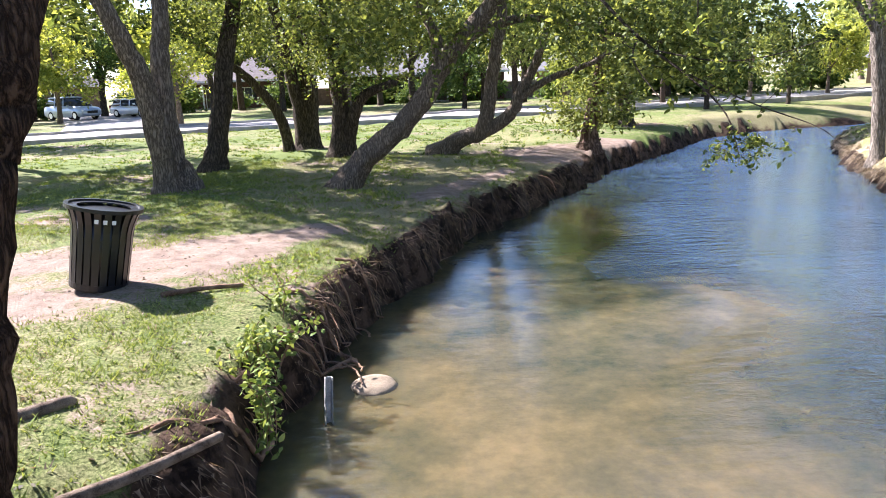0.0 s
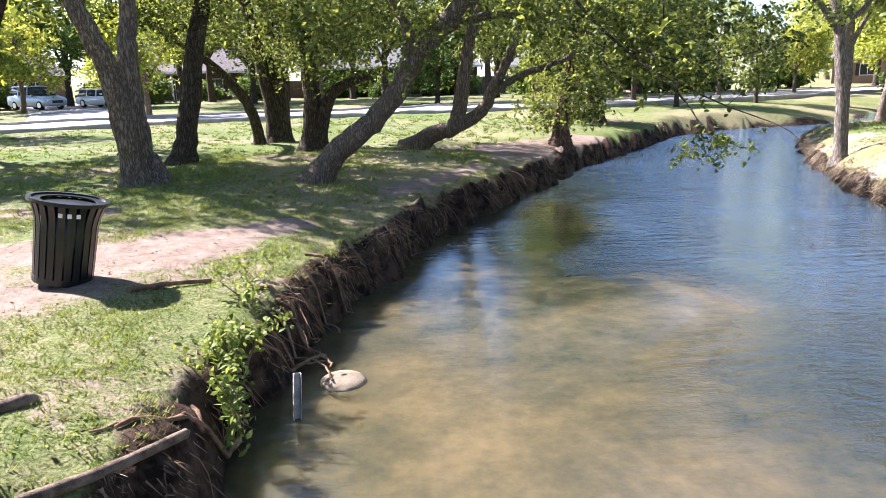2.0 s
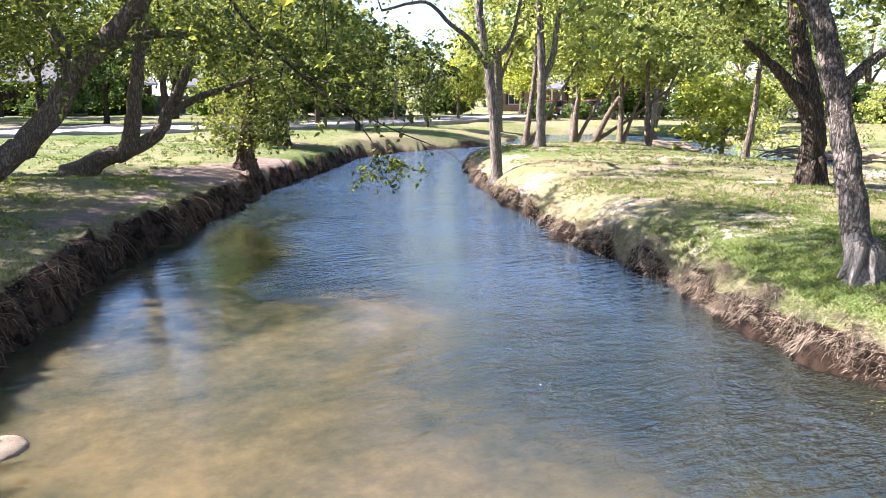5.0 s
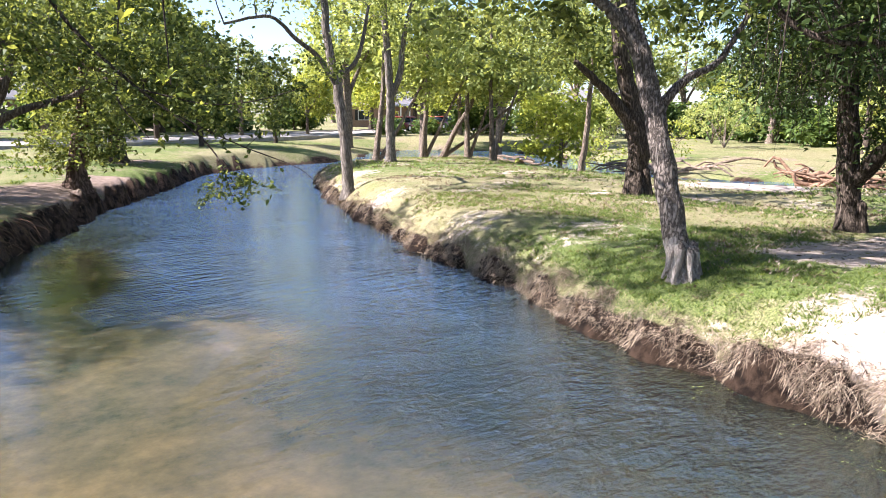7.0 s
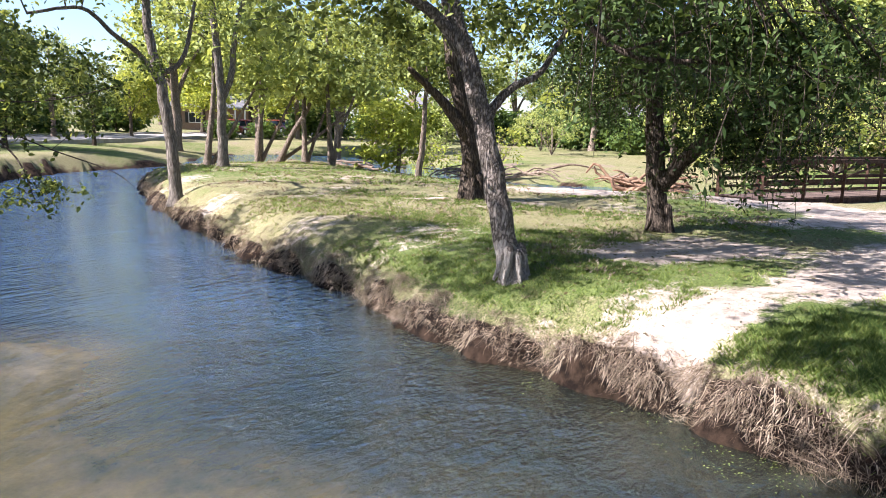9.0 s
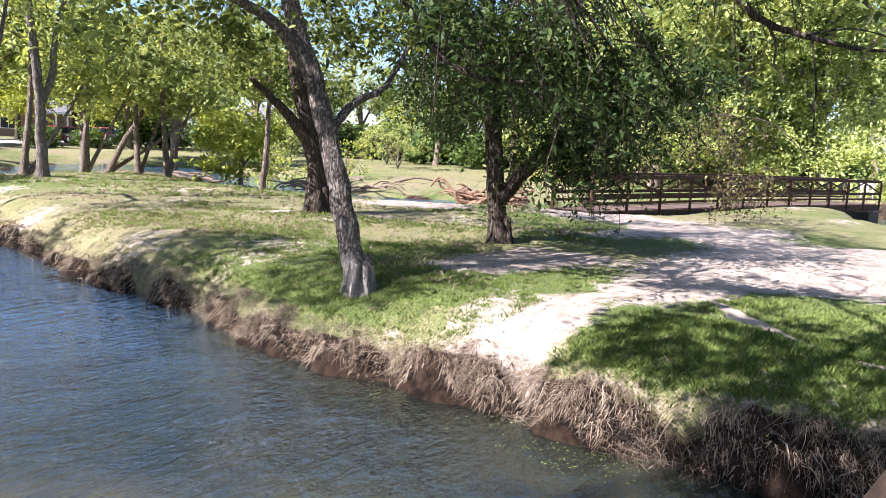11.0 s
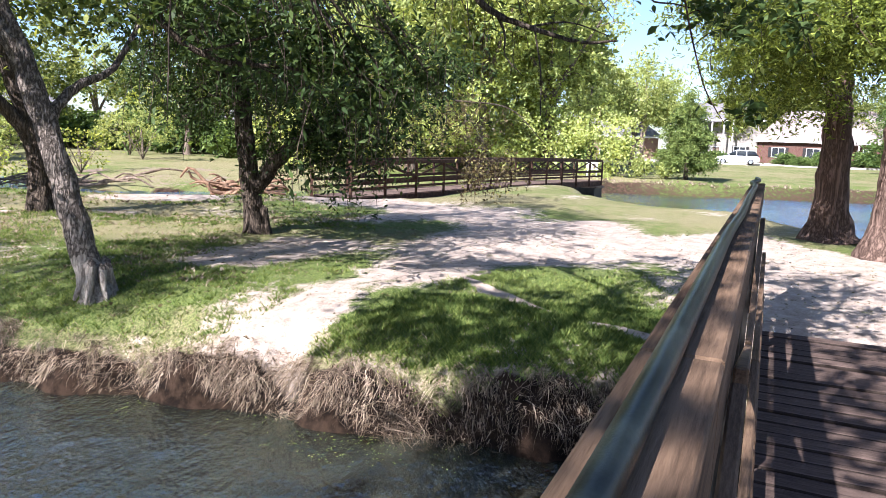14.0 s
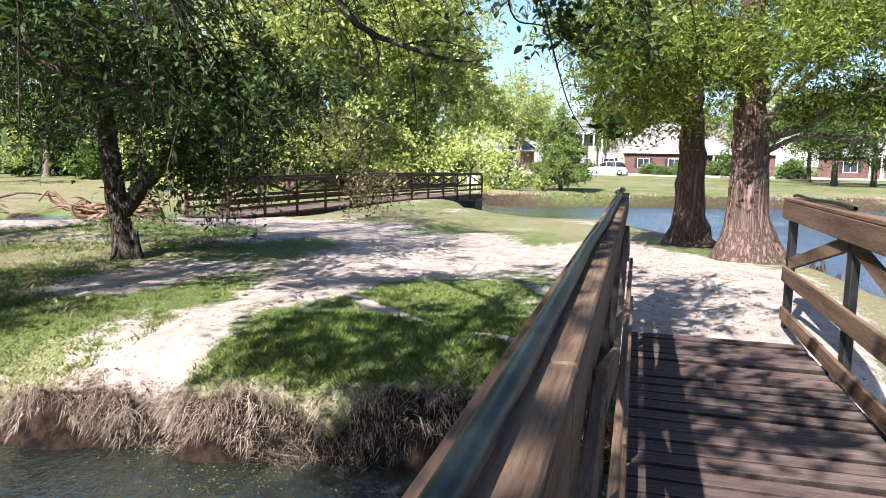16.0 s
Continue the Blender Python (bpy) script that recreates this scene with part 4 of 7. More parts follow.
tree("island_tree", [([grown(11.2, 16.78), (11.12, 16.85, 1.89), (10.96, 16.96, 3.32), (10.77, 17.08, 4.43), (10.69, 17.13, 5.6), (10.6, 17.2, 7.2)], 0.165, 0.075),
                     ([(10.96, 16.96, 3.3), (10.34, 16.91, 4.03), (9.68, 16.88, 4.43), (8.9, 16.79, 4.9), (7.6, 16.6, 4.6)], 0.08, 0.03),
                     ([(10.93, 16.98, 3.6), (11.3, 16.76, 3.8), (11.5, 16.6, 4.3), (11.7, 16.5, 5.4)], 0.08, 0.04)],
     [((10.6, 17.0, 6.4), (2.2, 2.0, 1.2), 24), ((8.1, 15.9, 5.7), (2.1, 1.3, 0.5), 36), ((12.0, 16.4, 5.6), (1.2, 1.2, 0.7), 10)],
     M_LEAF, M_BARK_PALE, "slim pale tree at the island's edge", seed=16, dense=1.25, per=32)
tree("island_tree", [([grown(16.0, 21.1), (15.99, 21.1, 2.31), (15.95, 21.13, 4.04), (15.86, 21.2, 5.4), (15.7, 21.3, 7.5)], 0.18, 0.10),
                     ([(15.98, 21.1, 3.1), (16.27, 20.88, 4.06), (16.4, 20.8, 5.4), (16.8, 20.6, 7)], 0.13, 0.06)],
     [((16.0, 21.1, 7.0), (2.6, 2.6, 1.6), 40), ((17.4, 20.4, 5.4), (1.4, 1.2, 0.8), 14)], M_LEAF_LIGHT, M_BARK_PALE, "tall pale-barked tree on the island", seed=17, dense=1.25, per=34, leaf_size=0.12)
tree("sapling", [([grown(18.65, 14.5), (18.74, 14.4, 1.97), (18.77, 14.36, 3.06), (18.8, 14.3, 4.6)], 0.115, 0.05)],
     [((18.8, 14.4, 4.6), (1.3, 1.3, 0.9), 34)], M_LEAF, M_BARK_GREY, "slender young tree on the lawn", seed=18, leaf_size=0.11, flare=1.2)
tree("small_tree", [([grown(21.2, 17.4), (21.2, 17.4, 1.6), (21.0, 17.5, 2.4), (20.8, 17.6, 3.4)], 0.09, 0.04), ([(21.2, 17.4, 1.3), (21.8, 17.0, 2.2), (22.1, 16.8, 3.0)], 0.05, 0.02)],
     [((21.2, 17.4, 2.6), (1.5, 1.4, 1.0), 62), ((21.0, 17.6, 1.5), (1.3, 1.1, 0.4), 14)], M_LEAF_YELLOW, M_BARK_GREY, "small yellow-green tree in new leaf", seed=19, leaf_size=0.10, per=36, spread=0.32, flare=1.2)
for seed, (x, y), lean, leaf in ((20, (19.9, 23.9), (0.3, 0.1), M_LEAF_LIGHT), (21, (22.1, 25.2), (1.3, -0.8), M_LEAF_LIGHT), (22, (22.4, 23.7), (0.2, 0.3), M_LEAF_LIGHT), (23, (22.7, 22.4), (-0.1, 0.1), M_LEAF_LIGHT),
                                 (24, (16.7, 23.0), (0.6, 0.3), M_LEAF_LIGHT)):
    a, b = lean
    tree("island_tree", [([grown(x, y), (x + a * 0.5, y + b * 0.5, 2.0), (x + a, y + b, 3.4), (x + a * 1.3, y + b * 1.3, 6.0)], 0.14, 0.06),
                         ([(x + 0.1, y, 0.6), (x + a * 1.2 + 0.4, y + b - 0.5, 2.2), (x + a * 2 + 1.0, y + b * 2 - 1.0, 4.0)], 0.09, 0.04)],
         [((x + a, y + b, 5.8), (2.3, 2.3, 1.5), 30), ((x + a * 2 + 0.8, y + b * 2 - 0.8, 4.0), (1.3, 1.3, 0.8), 22)], leaf, M_BARK_GREY, "multi-stemmed tree on the far part of the island",
         group="trees on the island", seed=seed, per=30, leaf_size=0.14)


def cypress(seed, x, y, r, limbs, crown, label):
    z = ground_z(x, y) - 0.1
    return tree("cypress_tree", [([(x, y, z), (x + 0.03, y + 0.06, 2.1), (x + 0.06, y + 0.1, 3.4), (x + 0.1, y + 0.16, 5.2), (x + 0.1, y + 0.2, 9)], r, r * 0.4)] + limbs, crown,
                M_LEAF_CYPRESS, M_BARK_RED, label, seed=seed, flare=2.0, sides=20, per=150, leaf_size=0.030, spread=0.30, droop=0.08, long=3.4, limb_bark=M_BARK_PALE)


cypress(30, 14.57, -6.62, 0.34, [([(14.6, -6.5, 3.6), (13.4, -5.4, 4.2), (12.2, -4.6, 4.4)], 0.09, 0.03)],
        [((14.4, -6.4, 5.6), (2.4, 2.4, 1.4), 70), ((12.8, -5.0, 4.5), (1.5, 1.4, 0.6), 34), ((15.4, -5.4, 4.2), (1.2, 1.2, 0.5), 18), ((13.4, -4.5, 4.5), (1.6, 1.0, 0.7), 26), ((13.4, -4.7, 3.6), (1.1, 0.9, 0.45), 10), ((13.9, -5.6, 3.6), (0.9, 0.9, 0.4), 10)], "bald cypress with a buttressed reddish trunk at the pond")
cypress(31, 12.48, -6.74, 0.40, [([(12.46, -6.76, 3.1), (11.87, -7.0, 3.75), (11.28, -7.19, 4.2), (10.4, -7.5, 4.7)], 0.085, 0.025),
                                 ([(12.44, -6.8, 3.0), (11.76, -7.18, 3.2), (11.16, -7.37, 3.5), (10.2, -7.8, 3.9)], 0.09, 0.025),
                                 ([(12.46, -6.8, 3.6), (11.9, -7.2, 4.3), (11.2, -7.5, 4.6), (10.6, -7.9, 5.2)], 0.05, 0.018), ([(12.4, -6.85, 2.75), (11.7, -7.2, 3.05), (11.0, -7.7, 3.0), (10.4, -8.05, 3.3), (9.8, -8.3, 3.35)], 0.05, 0.015),
                                 ([(12.55, -6.6, 4.0), (11.9, -5.6, 4.5), (11.2, -4.8, 4.6)], 0.08, 0.03)],
        [((12.3, -6.6, 5.8), (2.2, 2.2, 1.3), 62), ((11.4, -5.0, 4.4), (1.4, 1.3, 0.6), 34), ((10.4, -7.6, 5.0), (1.4, 1.1, 0.6), 40), ((11.8, -8.2, 5.4), (1.6, 1.2, 0.8), 36), ((12.6, -5.9, 4.3), (0.9, 0.8, 0.4), 24), ((11.5, -3.6, 4.8), (1.2, 1.0, 0.45), 26), ((10.3, -6.0, 4.4), (0.9, 0.9, 0.4), 24), ((11.4, -7.7, 3.6), (1.1, 0.9, 0.5), 22)],
        "large bald cypress with flared base and pale bare limbs")


def cypress_knees():
    rng = np.random.default_rng(33)
    for _ in range(22):
        a, r = rng.uniform(-2.7, 0.3), rng.uniform(0.8, 2.4)
        x, y = 12.9 + r * math.cos(a) * 1.4, -7.2 + r * math.sin(a) * 0.9
        z = max(ground_z(x, y), -0.05)
        h = rng.uniform(0.1, 0.32)
        v, f = merge([tube(smooth_path([(0, 0, -0.1), (rng.normal(0, 0.02), 0, h * 0.5), (0.01, rng.normal(0, 0.02), h)], 6), [0.055, 0.05, 0.042, 0.034, 0.026, 0.012], 7, rng, 0.12)])
        ob = mesh_np("cypress_knee", v, f, M_BARK_DARK, smooth=True)
        ob.location = (x, y, z)
        tagged(ob, "reddish-brown cypress knee sticking up at the pond's edge", "root", "cypress knees")


cypress_knees()

# the bare boughs that hang into view over the island's path
tree("overhanging_bough", [([(3.4, 2.3, 6.7), (5.2, 1.5, 5.6), (6.6, 0.8, 4.6), (6.96, 0.39, 3.98), (6.97, 0.13, 3.74), (6.96, -0.25, 3.6), (6.94, -0.68, 3.49), (6.9, -1.0, 3.5)], 0.06, 0.010),
                           ([(6.97, 0.13, 3.75), (6.97, 0.03, 3.56), (6.97, 0.01, 3.35), (6.97, -0.16, 3.17)], 0.014, 0.004), ([(6.96, -0.25, 3.6), (6.97, -0.33, 3.2), (6.96, -0.35, 2.8)], 0.010, 0.004),
                           ([(6.2, 1.0, 4.9), (6.9, 0.9, 4.4), (7.0, -0.1, 4.15), (6.9, -0.8, 3.75)], 0.022, 0.006), ([(6.96, -0.2, 3.62), (7.3, -0.6, 3.72), (7.4, -1.0, 3.62)], 0.012, 0.004)],
     [((6.9, 0.3, 4.2), (0.4, 0.5, 0.3), 7), ((7.0, -0.9, 3.9), (0.4, 0.4, 0.25), 4)],
     M_LEAF, M_BARK_DARK, "thin half-bare bough hanging over the path", "bough", seed=40, per=7, spread=0.12, leaf_size=0.055, flare=1.0, sides=7, hang=1, twig=0.005, local=(3.4, 2.3, 6.7))
tree("overhanging_bough", [([(2.4, 0.9, 6.6), (4.4, -0.6, 5.4), (5.37, -1.06, 3.98), (5.34, -1.19, 3.68), (5.31, -1.3, 3.28), (5.29, -1.41, 2.95), (5.25, -1.55, 2.72)], 0.013, 0.003),
                           ([(4.9, -0.8, 4.7), (5.88, -1.03, 3.8), (5.83, -1.3, 3.63), (5.73, -1.75, 3.55)], 0.010, 0.003), ([(4.6, -0.7, 5.0), (5.3, -1.8, 4.2), (5.2, -2.4, 3.7)], 0.010, 0.003)],
     [((5.4, -1.6, 3.8), (0.4, 0.5, 0.2), 11), ((5.2, -2.2, 3.9), (0.5, 0.5, 0.2), 11), ((5.7, -1.5, 3.7), (0.25, 0.3, 0.12), 6), ((5.22, -1.62, 2.78), (0.05, 0.12, 0.04), 2), ((5.41, -1.31, 3.5), (0.08, 0.1, 0.08), 3), ((5.14, -1.54, 3.38), (0.1, 0.1, 0.08), 3), ((4.83, -1.8, 3.33), (0.12, 0.12, 0.1), 4)],
     M_LEAF_DEEP, M_BARK_NEAR, "leafy twigs hanging above the footbridge rail", "bough", seed=41, per=20, spread=0.11, leaf_size=0.042, flare=1.0, sides=6, twig=0.004, local=(2.4, 0.9, 6.6))
tree("overhanging_bough", [([(4.6, 4.4, 6.4), (6.0, 3.8, 4.8), (7.14, 3.53, 3.7), (7.36, 3.04, 3.3), (7.61, 2.37, 3.24), (7.8, 1.62, 3.2), (7.88, 1.17, 3.0)], 0.05, 0.008),
                           ([(6.0, 3.7, 4.7), (6.3, 3.04, 3.98), (6.32, 3.0, 3.27), (6.31, 3.02, 2.72)], 0.014, 0.004), ([(7.5, 2.7, 3.3), (7.6, 2.2, 3.0), (7.7, 1.9, 2.5)], 0.012, 0.004),
                           ([(7.3, 3.1, 3.35), (7.6, 1.7, 3.7), (7.8, 0.9, 3.5)], 0.016, 0.005)],
     [((7.4, 2.6, 3.7), (0.7, 0.9, 0.35), 30), ((7.6, 1.5, 3.2), (0.4, 0.5, 0.35), 16), ((6.6, 3.2, 3.9), (0.5, 0.5, 0.3), 12)],
     M_LEAF_DEEP, M_BARK_DARK, "dark leafy bough drooping across the island path", "bough", seed=42, per=22, spread=0.15, leaf_size=0.042, long=2.6, flare=1.0, sides=6, hang=2, twig=0.005, local=(4.6, 4.4, 6.4))


def twiggy_bough(start, via, tips, leaf, clumps, per, size, label, seed):
    """A thin bough that comes in overhead and splits into bare arching twigs."""
    rng = np.random.default_rng(seed)
    stems, crown = [([start, via] + [tuple(np.array(via) + (np.array(tips[0]) - via) * k + (0, 0, 0.12 * math.sin(3.14 * k))) for k in (0.5, 1.0)], 0.035, 0.005)], []
    for tip in tips[1:]:
        k = rng.uniform(0.55, 1.0)
        a = np.array(start) + (np.array(via) - start) * k
        d = np.array(tip) - a
        mid = a + d * 0.5 + (0, 0, 0.14 * np.linalg.norm(d)) + rng.normal(0, 0.06, 3)
        stems.append(([tuple(a), tuple(mid), tip], 0.019, 0.005))
        for _ in range(4):
            b = a + d * rng.uniform(0.45, 0.85) + (0, 0, 0.08)
            e = b + d * 0.3 + rng.normal(0, 0.14, 3) - (0, 0, rng.uniform(0.1, 0.35))
            stems.append(([tuple(b), tuple((b + e) / 2 + rng.normal(0, 0.03, 3)), tuple(e)], 0.010, 0.003))
        crown.append((tuple(np.array(tip) + (0, 0, 0.05)), (0.28, 0.28, 0.16), clumps))
    tree("overhanging_bough", stems, crown, leaf, M_BARK_DARK, label, "bough", seed=seed, per=int(per * 1.6), spread=0.13, leaf_size=size * 0.72, flare=1.0, sides=6, twig=0.004, local=start, long=2.8, hang=1)


twiggy_bough((3.0, 2.8, 6.6), (6.2, 2.2, 4.9), [(8.6, 0.9, 4.25), (8.2, 2.2, 4.1), (8.0, 1.4, 3.75), (7.8, 0.5, 4.1), (8.4, 0.1, 4.3), (7.4, 1.8, 3.5), (8.8, 1.5, 4.6)], M_LEAF_DEEP, 6, 10, 0.05, "long dark bough of bare arching twigs over the path", 43)
twiggy_bough((2.8, 2.0, 6.6), (6.4, 0.4, 4.9), [(8.4, -0.6, 4.3), (8.0, -0.2, 4.0), (7.8, -1.0, 4.2), (7.6, 0.6, 3.9), (8.2, -1.4, 4.5), (7.0, 0.3, 3.9)], M_LEAF, 4, 8, 0.05, "half-bare bough of thin twigs above the path", 44)
twiggy_bough((2.6, 0.6, 6.6), (5.6, -1.6, 4.9), [(7.0, -2.9, 4.1), (6.6, -2.5, 3.8), (6.8, -2.1, 4.0), (6.2, -2.7, 3.9), (7.2, -2.4, 4.3)], M_LEAF, 6, 9, 0.045, "leafy bough arching above the footbridge end", 45)
twiggy_bough((4.4, 4.6, 6.4), (7.2, 4.0, 4.7), [(9.2, 2.6, 3.9), (9.0, 3.4, 3.6), (8.6, 2.9, 3.2), (9.4, 3.9, 4.2), (8.4, 3.6, 3.5), (9.6, 3.0, 4.3)], M_LEAF_DEEP, 9, 12, 0.052, "dark leafy bough hanging before the dense island tree", 46)

twiggy_bough((4.6, 3.6, 6.4), (6.8, 2.4, 4.6), [(7.9, 1.0, 2.75), (7.9, 0.8, 3.2), (7.85, 1.4, 2.9), (7.8, 1.65, 3.35), (7.7, 2.1, 3.45), (7.55, 2.6, 3.6), (7.9, 1.2, 3.6)], M_LEAF_DEEP, 11, 13, 0.05, "dark leafy bough drooping low over the path", 47)


# ---- far trees ----
def far_tree(name, seed, leaf, bark, tall, wide, label, low=0.32, per=27, size=0.19):
    rng = np.random.default_rng(seed)
    t = tall
    a = rng.uniform(0, 6.28)
    stems = [([(0, 0, -0.3), (0.1, 0, t * 0.2), (0.2 * math.cos(a), 0.2 * math.sin(a), t * 0.45), (0, 0.1, t * 0.8)], 0.028 * t, 0.008 * t)]
    for i in range(3):
        b = a + i * 2.1
        stems.append(([(0, 0, t * (0.2 + 0.05 * i)), (wide * 0.2 * math.cos(b), wide * 0.2 * math.sin(b), t * 0.42), (wide * 0.5 * math.cos(b), wide * 0.5 * math.sin(b), t * 0.6)], 0.013 * t, 0.004 * t))
    crown = [((0, 0, t * 0.66), (wide * 0.75, wide * 0.75, t * 0.33), 75)]
    for i in range(5):
        b = rng.uniform(0, 6.28)
        crown.append(((wide * 0.65 * math.cos(b), wide * 0.65 * math.sin(b), t * rng.uniform(low + 0.06, 0.75)), (wide * 0.4, wide * 0.4, t * 0.14), 22))
    return tree(name, stems, crown, leaf, bark, label, group="trees round the park", seed=seed, per=per, spread=0.075 * wide + 0.22, leaf_size=size, twig=0.02, sides=7, flare=1.4, local=(0, 0, 0), far=True)


PROTO = [far_tree("distant_tree", 51, M_LEAF, M_BARK_DARK, 11.0, 4.6, "broad green tree across the park", 0.25),
         far_tree("distant_tree", 52, M_LEAF_LIGHT, M_BARK_GREY, 12.5, 4.4, "light green tree across the park"),
         far_tree("distant_tree", 53, M_LEAF_YELLOW, M_BARK_GREY, 9.0, 3.8, "yellow-green tree across the park", 0.22),
         far_tree("distant_tree", 54, M_LEAF_DARK, M_BARK_DARK, 10.0, 4.4, "dark green tree across the park", 0.2)]
PROTO_AT = [(10.5, 62.0, 1.0), (52.0, 44.0, 1.0), (-24.0, 53.0, 0.8), (6.0, 53.0, 0.9)]
for ob, (x, y, s) in zip(PROTO, PROTO_AT):
    ob.matrix_world = pose(x, y, ground_z(x, y)) @ Matrix.Scale(s, 4)
LUSH = far_tree("lush_tree", 59, M_LEAF_BRIGHT, M_BARK_GREY, 11.0, 4.4, "large bright-green tree in full spring leaf by the pond", 0.02, 120, 0.09)
LUSH.matrix_world = pose(45.5, 1.2, ground_z(45.5, 1.2)) @ Matrix.Scale(1.45, 4)
for x, y, s, turn in ((46.5, 6.4, 1.25, 70), (48.5, -3.2, 1.0, 150), (52.0, 11.5, 1.2, 220)):
    copy_thing(LUSH, pose(x, y, ground_z(x, y), 0, 0, turn) @ Matrix.Scale(s, 4))
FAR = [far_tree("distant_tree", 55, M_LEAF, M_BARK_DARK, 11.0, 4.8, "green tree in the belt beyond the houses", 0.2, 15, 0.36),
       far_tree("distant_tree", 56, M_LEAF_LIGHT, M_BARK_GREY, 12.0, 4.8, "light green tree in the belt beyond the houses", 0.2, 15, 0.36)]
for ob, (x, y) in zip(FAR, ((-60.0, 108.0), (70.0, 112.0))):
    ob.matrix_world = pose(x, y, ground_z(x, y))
rng = np.random.default_rng(77)
# azimuth in degrees clockwise from +y, distance, which kind, size
# the tree at -29, 23 is added to shade the west lawn
SPOTS = [(36.0, 82, 0, 1.0), (39.5, 84, 3, 1.1), (42.0, 82, 0, 1.0), (14.6, 66, 0, 0.9), (17.6, 64, 3, 0.9), (20.4, 67, 0, 0.9), (23.0, 64, 0, 0.9), (-26, 68, 0, 1.1), (-21.5, 70, 0, 1.1), (-12, 72, 0, 1.2), (-6.5, 68, 3, 1.1), (-1.5, 70, 0, 1.1), (100.3, 72, 1, 0.78), (98, 120, 0, 1.1), (103, 122, 1, 1.1), (107.5, 124, 0, 1.2), (111.5, 122, 1, 1.2), (115.5, 120, 0, 1.1), (119.5, 116, 1, 1.1), (124, 112, 0, 1.1), (88.5, 47, 1, 1.5), (92.5, 54, 1, 1.35), (-29, 23, 0, 0.8), (-28.6, 34, 2, 1.0), (-16.5, 44, 2, 0.9), (-30, 56, 2, 0.9), (-25, 74, 1, 1.0), (-19, 66, 3, 0.9), (-14, 62, 0, 1.0), (-9, 64, 0, 0.9), (-4, 58, 1, 0.9), (1, 56, 0, 1.0), (5, 52, 3, 0.8), (9, 50, 0, 0.9),
         (13, 60, 1, 1.1), (17, 44, 0, 0.85), (20, 52, 0, 0.62), (23, 41, 0, 0.5), (26, 60, 1, 0.62), (28.5, 48, 0, 0.48), (31, 62, 2, 0.8), (34, 50, 1, 1.0), (37, 70, 2, 1.2), (40, 52, 1, 1.0), (43, 66, 2, 1.2),
         (46, 50, 1, 0.9), (49, 62, 2, 1.0), (52, 74, 1, 1.1), (56, 64, 0, 0.8), (60, 80, 1, 0.9), (63, 70, 2, 0.8), (66, 58, 1, 0.8), (69, 66, 0, 0.9), (72, 46, 0, 0.8), (75, 60, 1, 0.9),
         (79, 48, 1, 1.0), (83, 44, 1, 1.15), (87, 52, 1, 1.25), (91, 50, 2, 1.1), (94, 58, 1, 1.2), (97, 66, 1, 0.8), (101, 92, 1, 1.1), (104, 98, 3, 0.9), (108, 108, 1, 0.8), (116, 106, 0, 0.8),
         (118, 76, 3, 0.8), (122, 84, 0, 0.9), (126, 72, 0, 0.9), (130, 64, 1, 0.9), (-36, 48, 0, 1.0), (-42, 60, 1, 1.0)]
for az, dist, kind, size in SPOTS:
    a = radians(az)
    x, y = dist * math.sin(a), dist * math.cos(a)
    copy_thing(PROTO[kind], pose(x, y, ground_z(x, y), 0, 0, rng.uniform(0, 360)) @ Matrix.Diagonal((size * rng.uniform(0.9, 1.1), size * rng.uniform(0.9, 1.1), size, 1)))
for i in range(34):                                          # a loose belt closes the distance
    a = radians(-50 + i * 10.6 + rng.uniform(-2, 2))
    dist = rng.uniform(118, 150)
    x, y = dist * math.sin(a), dist * math.cos(a)
    copy_thing(FAR[int(rng.integers(0, 2))], pose(x, y, ground_z(x, y), 0, 0, rng.uniform(0, 360)) @ Matrix.Scale(rng.uniform(1.0, 1.4), 4))
for i in range(13):                                          # unseen trees behind the footbridge, added to block low sky light
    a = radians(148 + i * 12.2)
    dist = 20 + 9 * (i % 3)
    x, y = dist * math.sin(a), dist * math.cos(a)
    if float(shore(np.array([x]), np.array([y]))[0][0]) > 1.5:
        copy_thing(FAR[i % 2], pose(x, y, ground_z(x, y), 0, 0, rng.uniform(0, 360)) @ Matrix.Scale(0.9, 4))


# ---- the footbridge under the camera ----
U, V = Vector((0.9385, -0.3450, 0)), Vector((-0.3450, -0.9385, 0))      # along the bridge, and across to its other rail
DECK_Z, END_S, START_S = 0.84, 7.35, -5.2


def B(s, v, z):
    return U * s + V * v + Vector((0, 0, z))




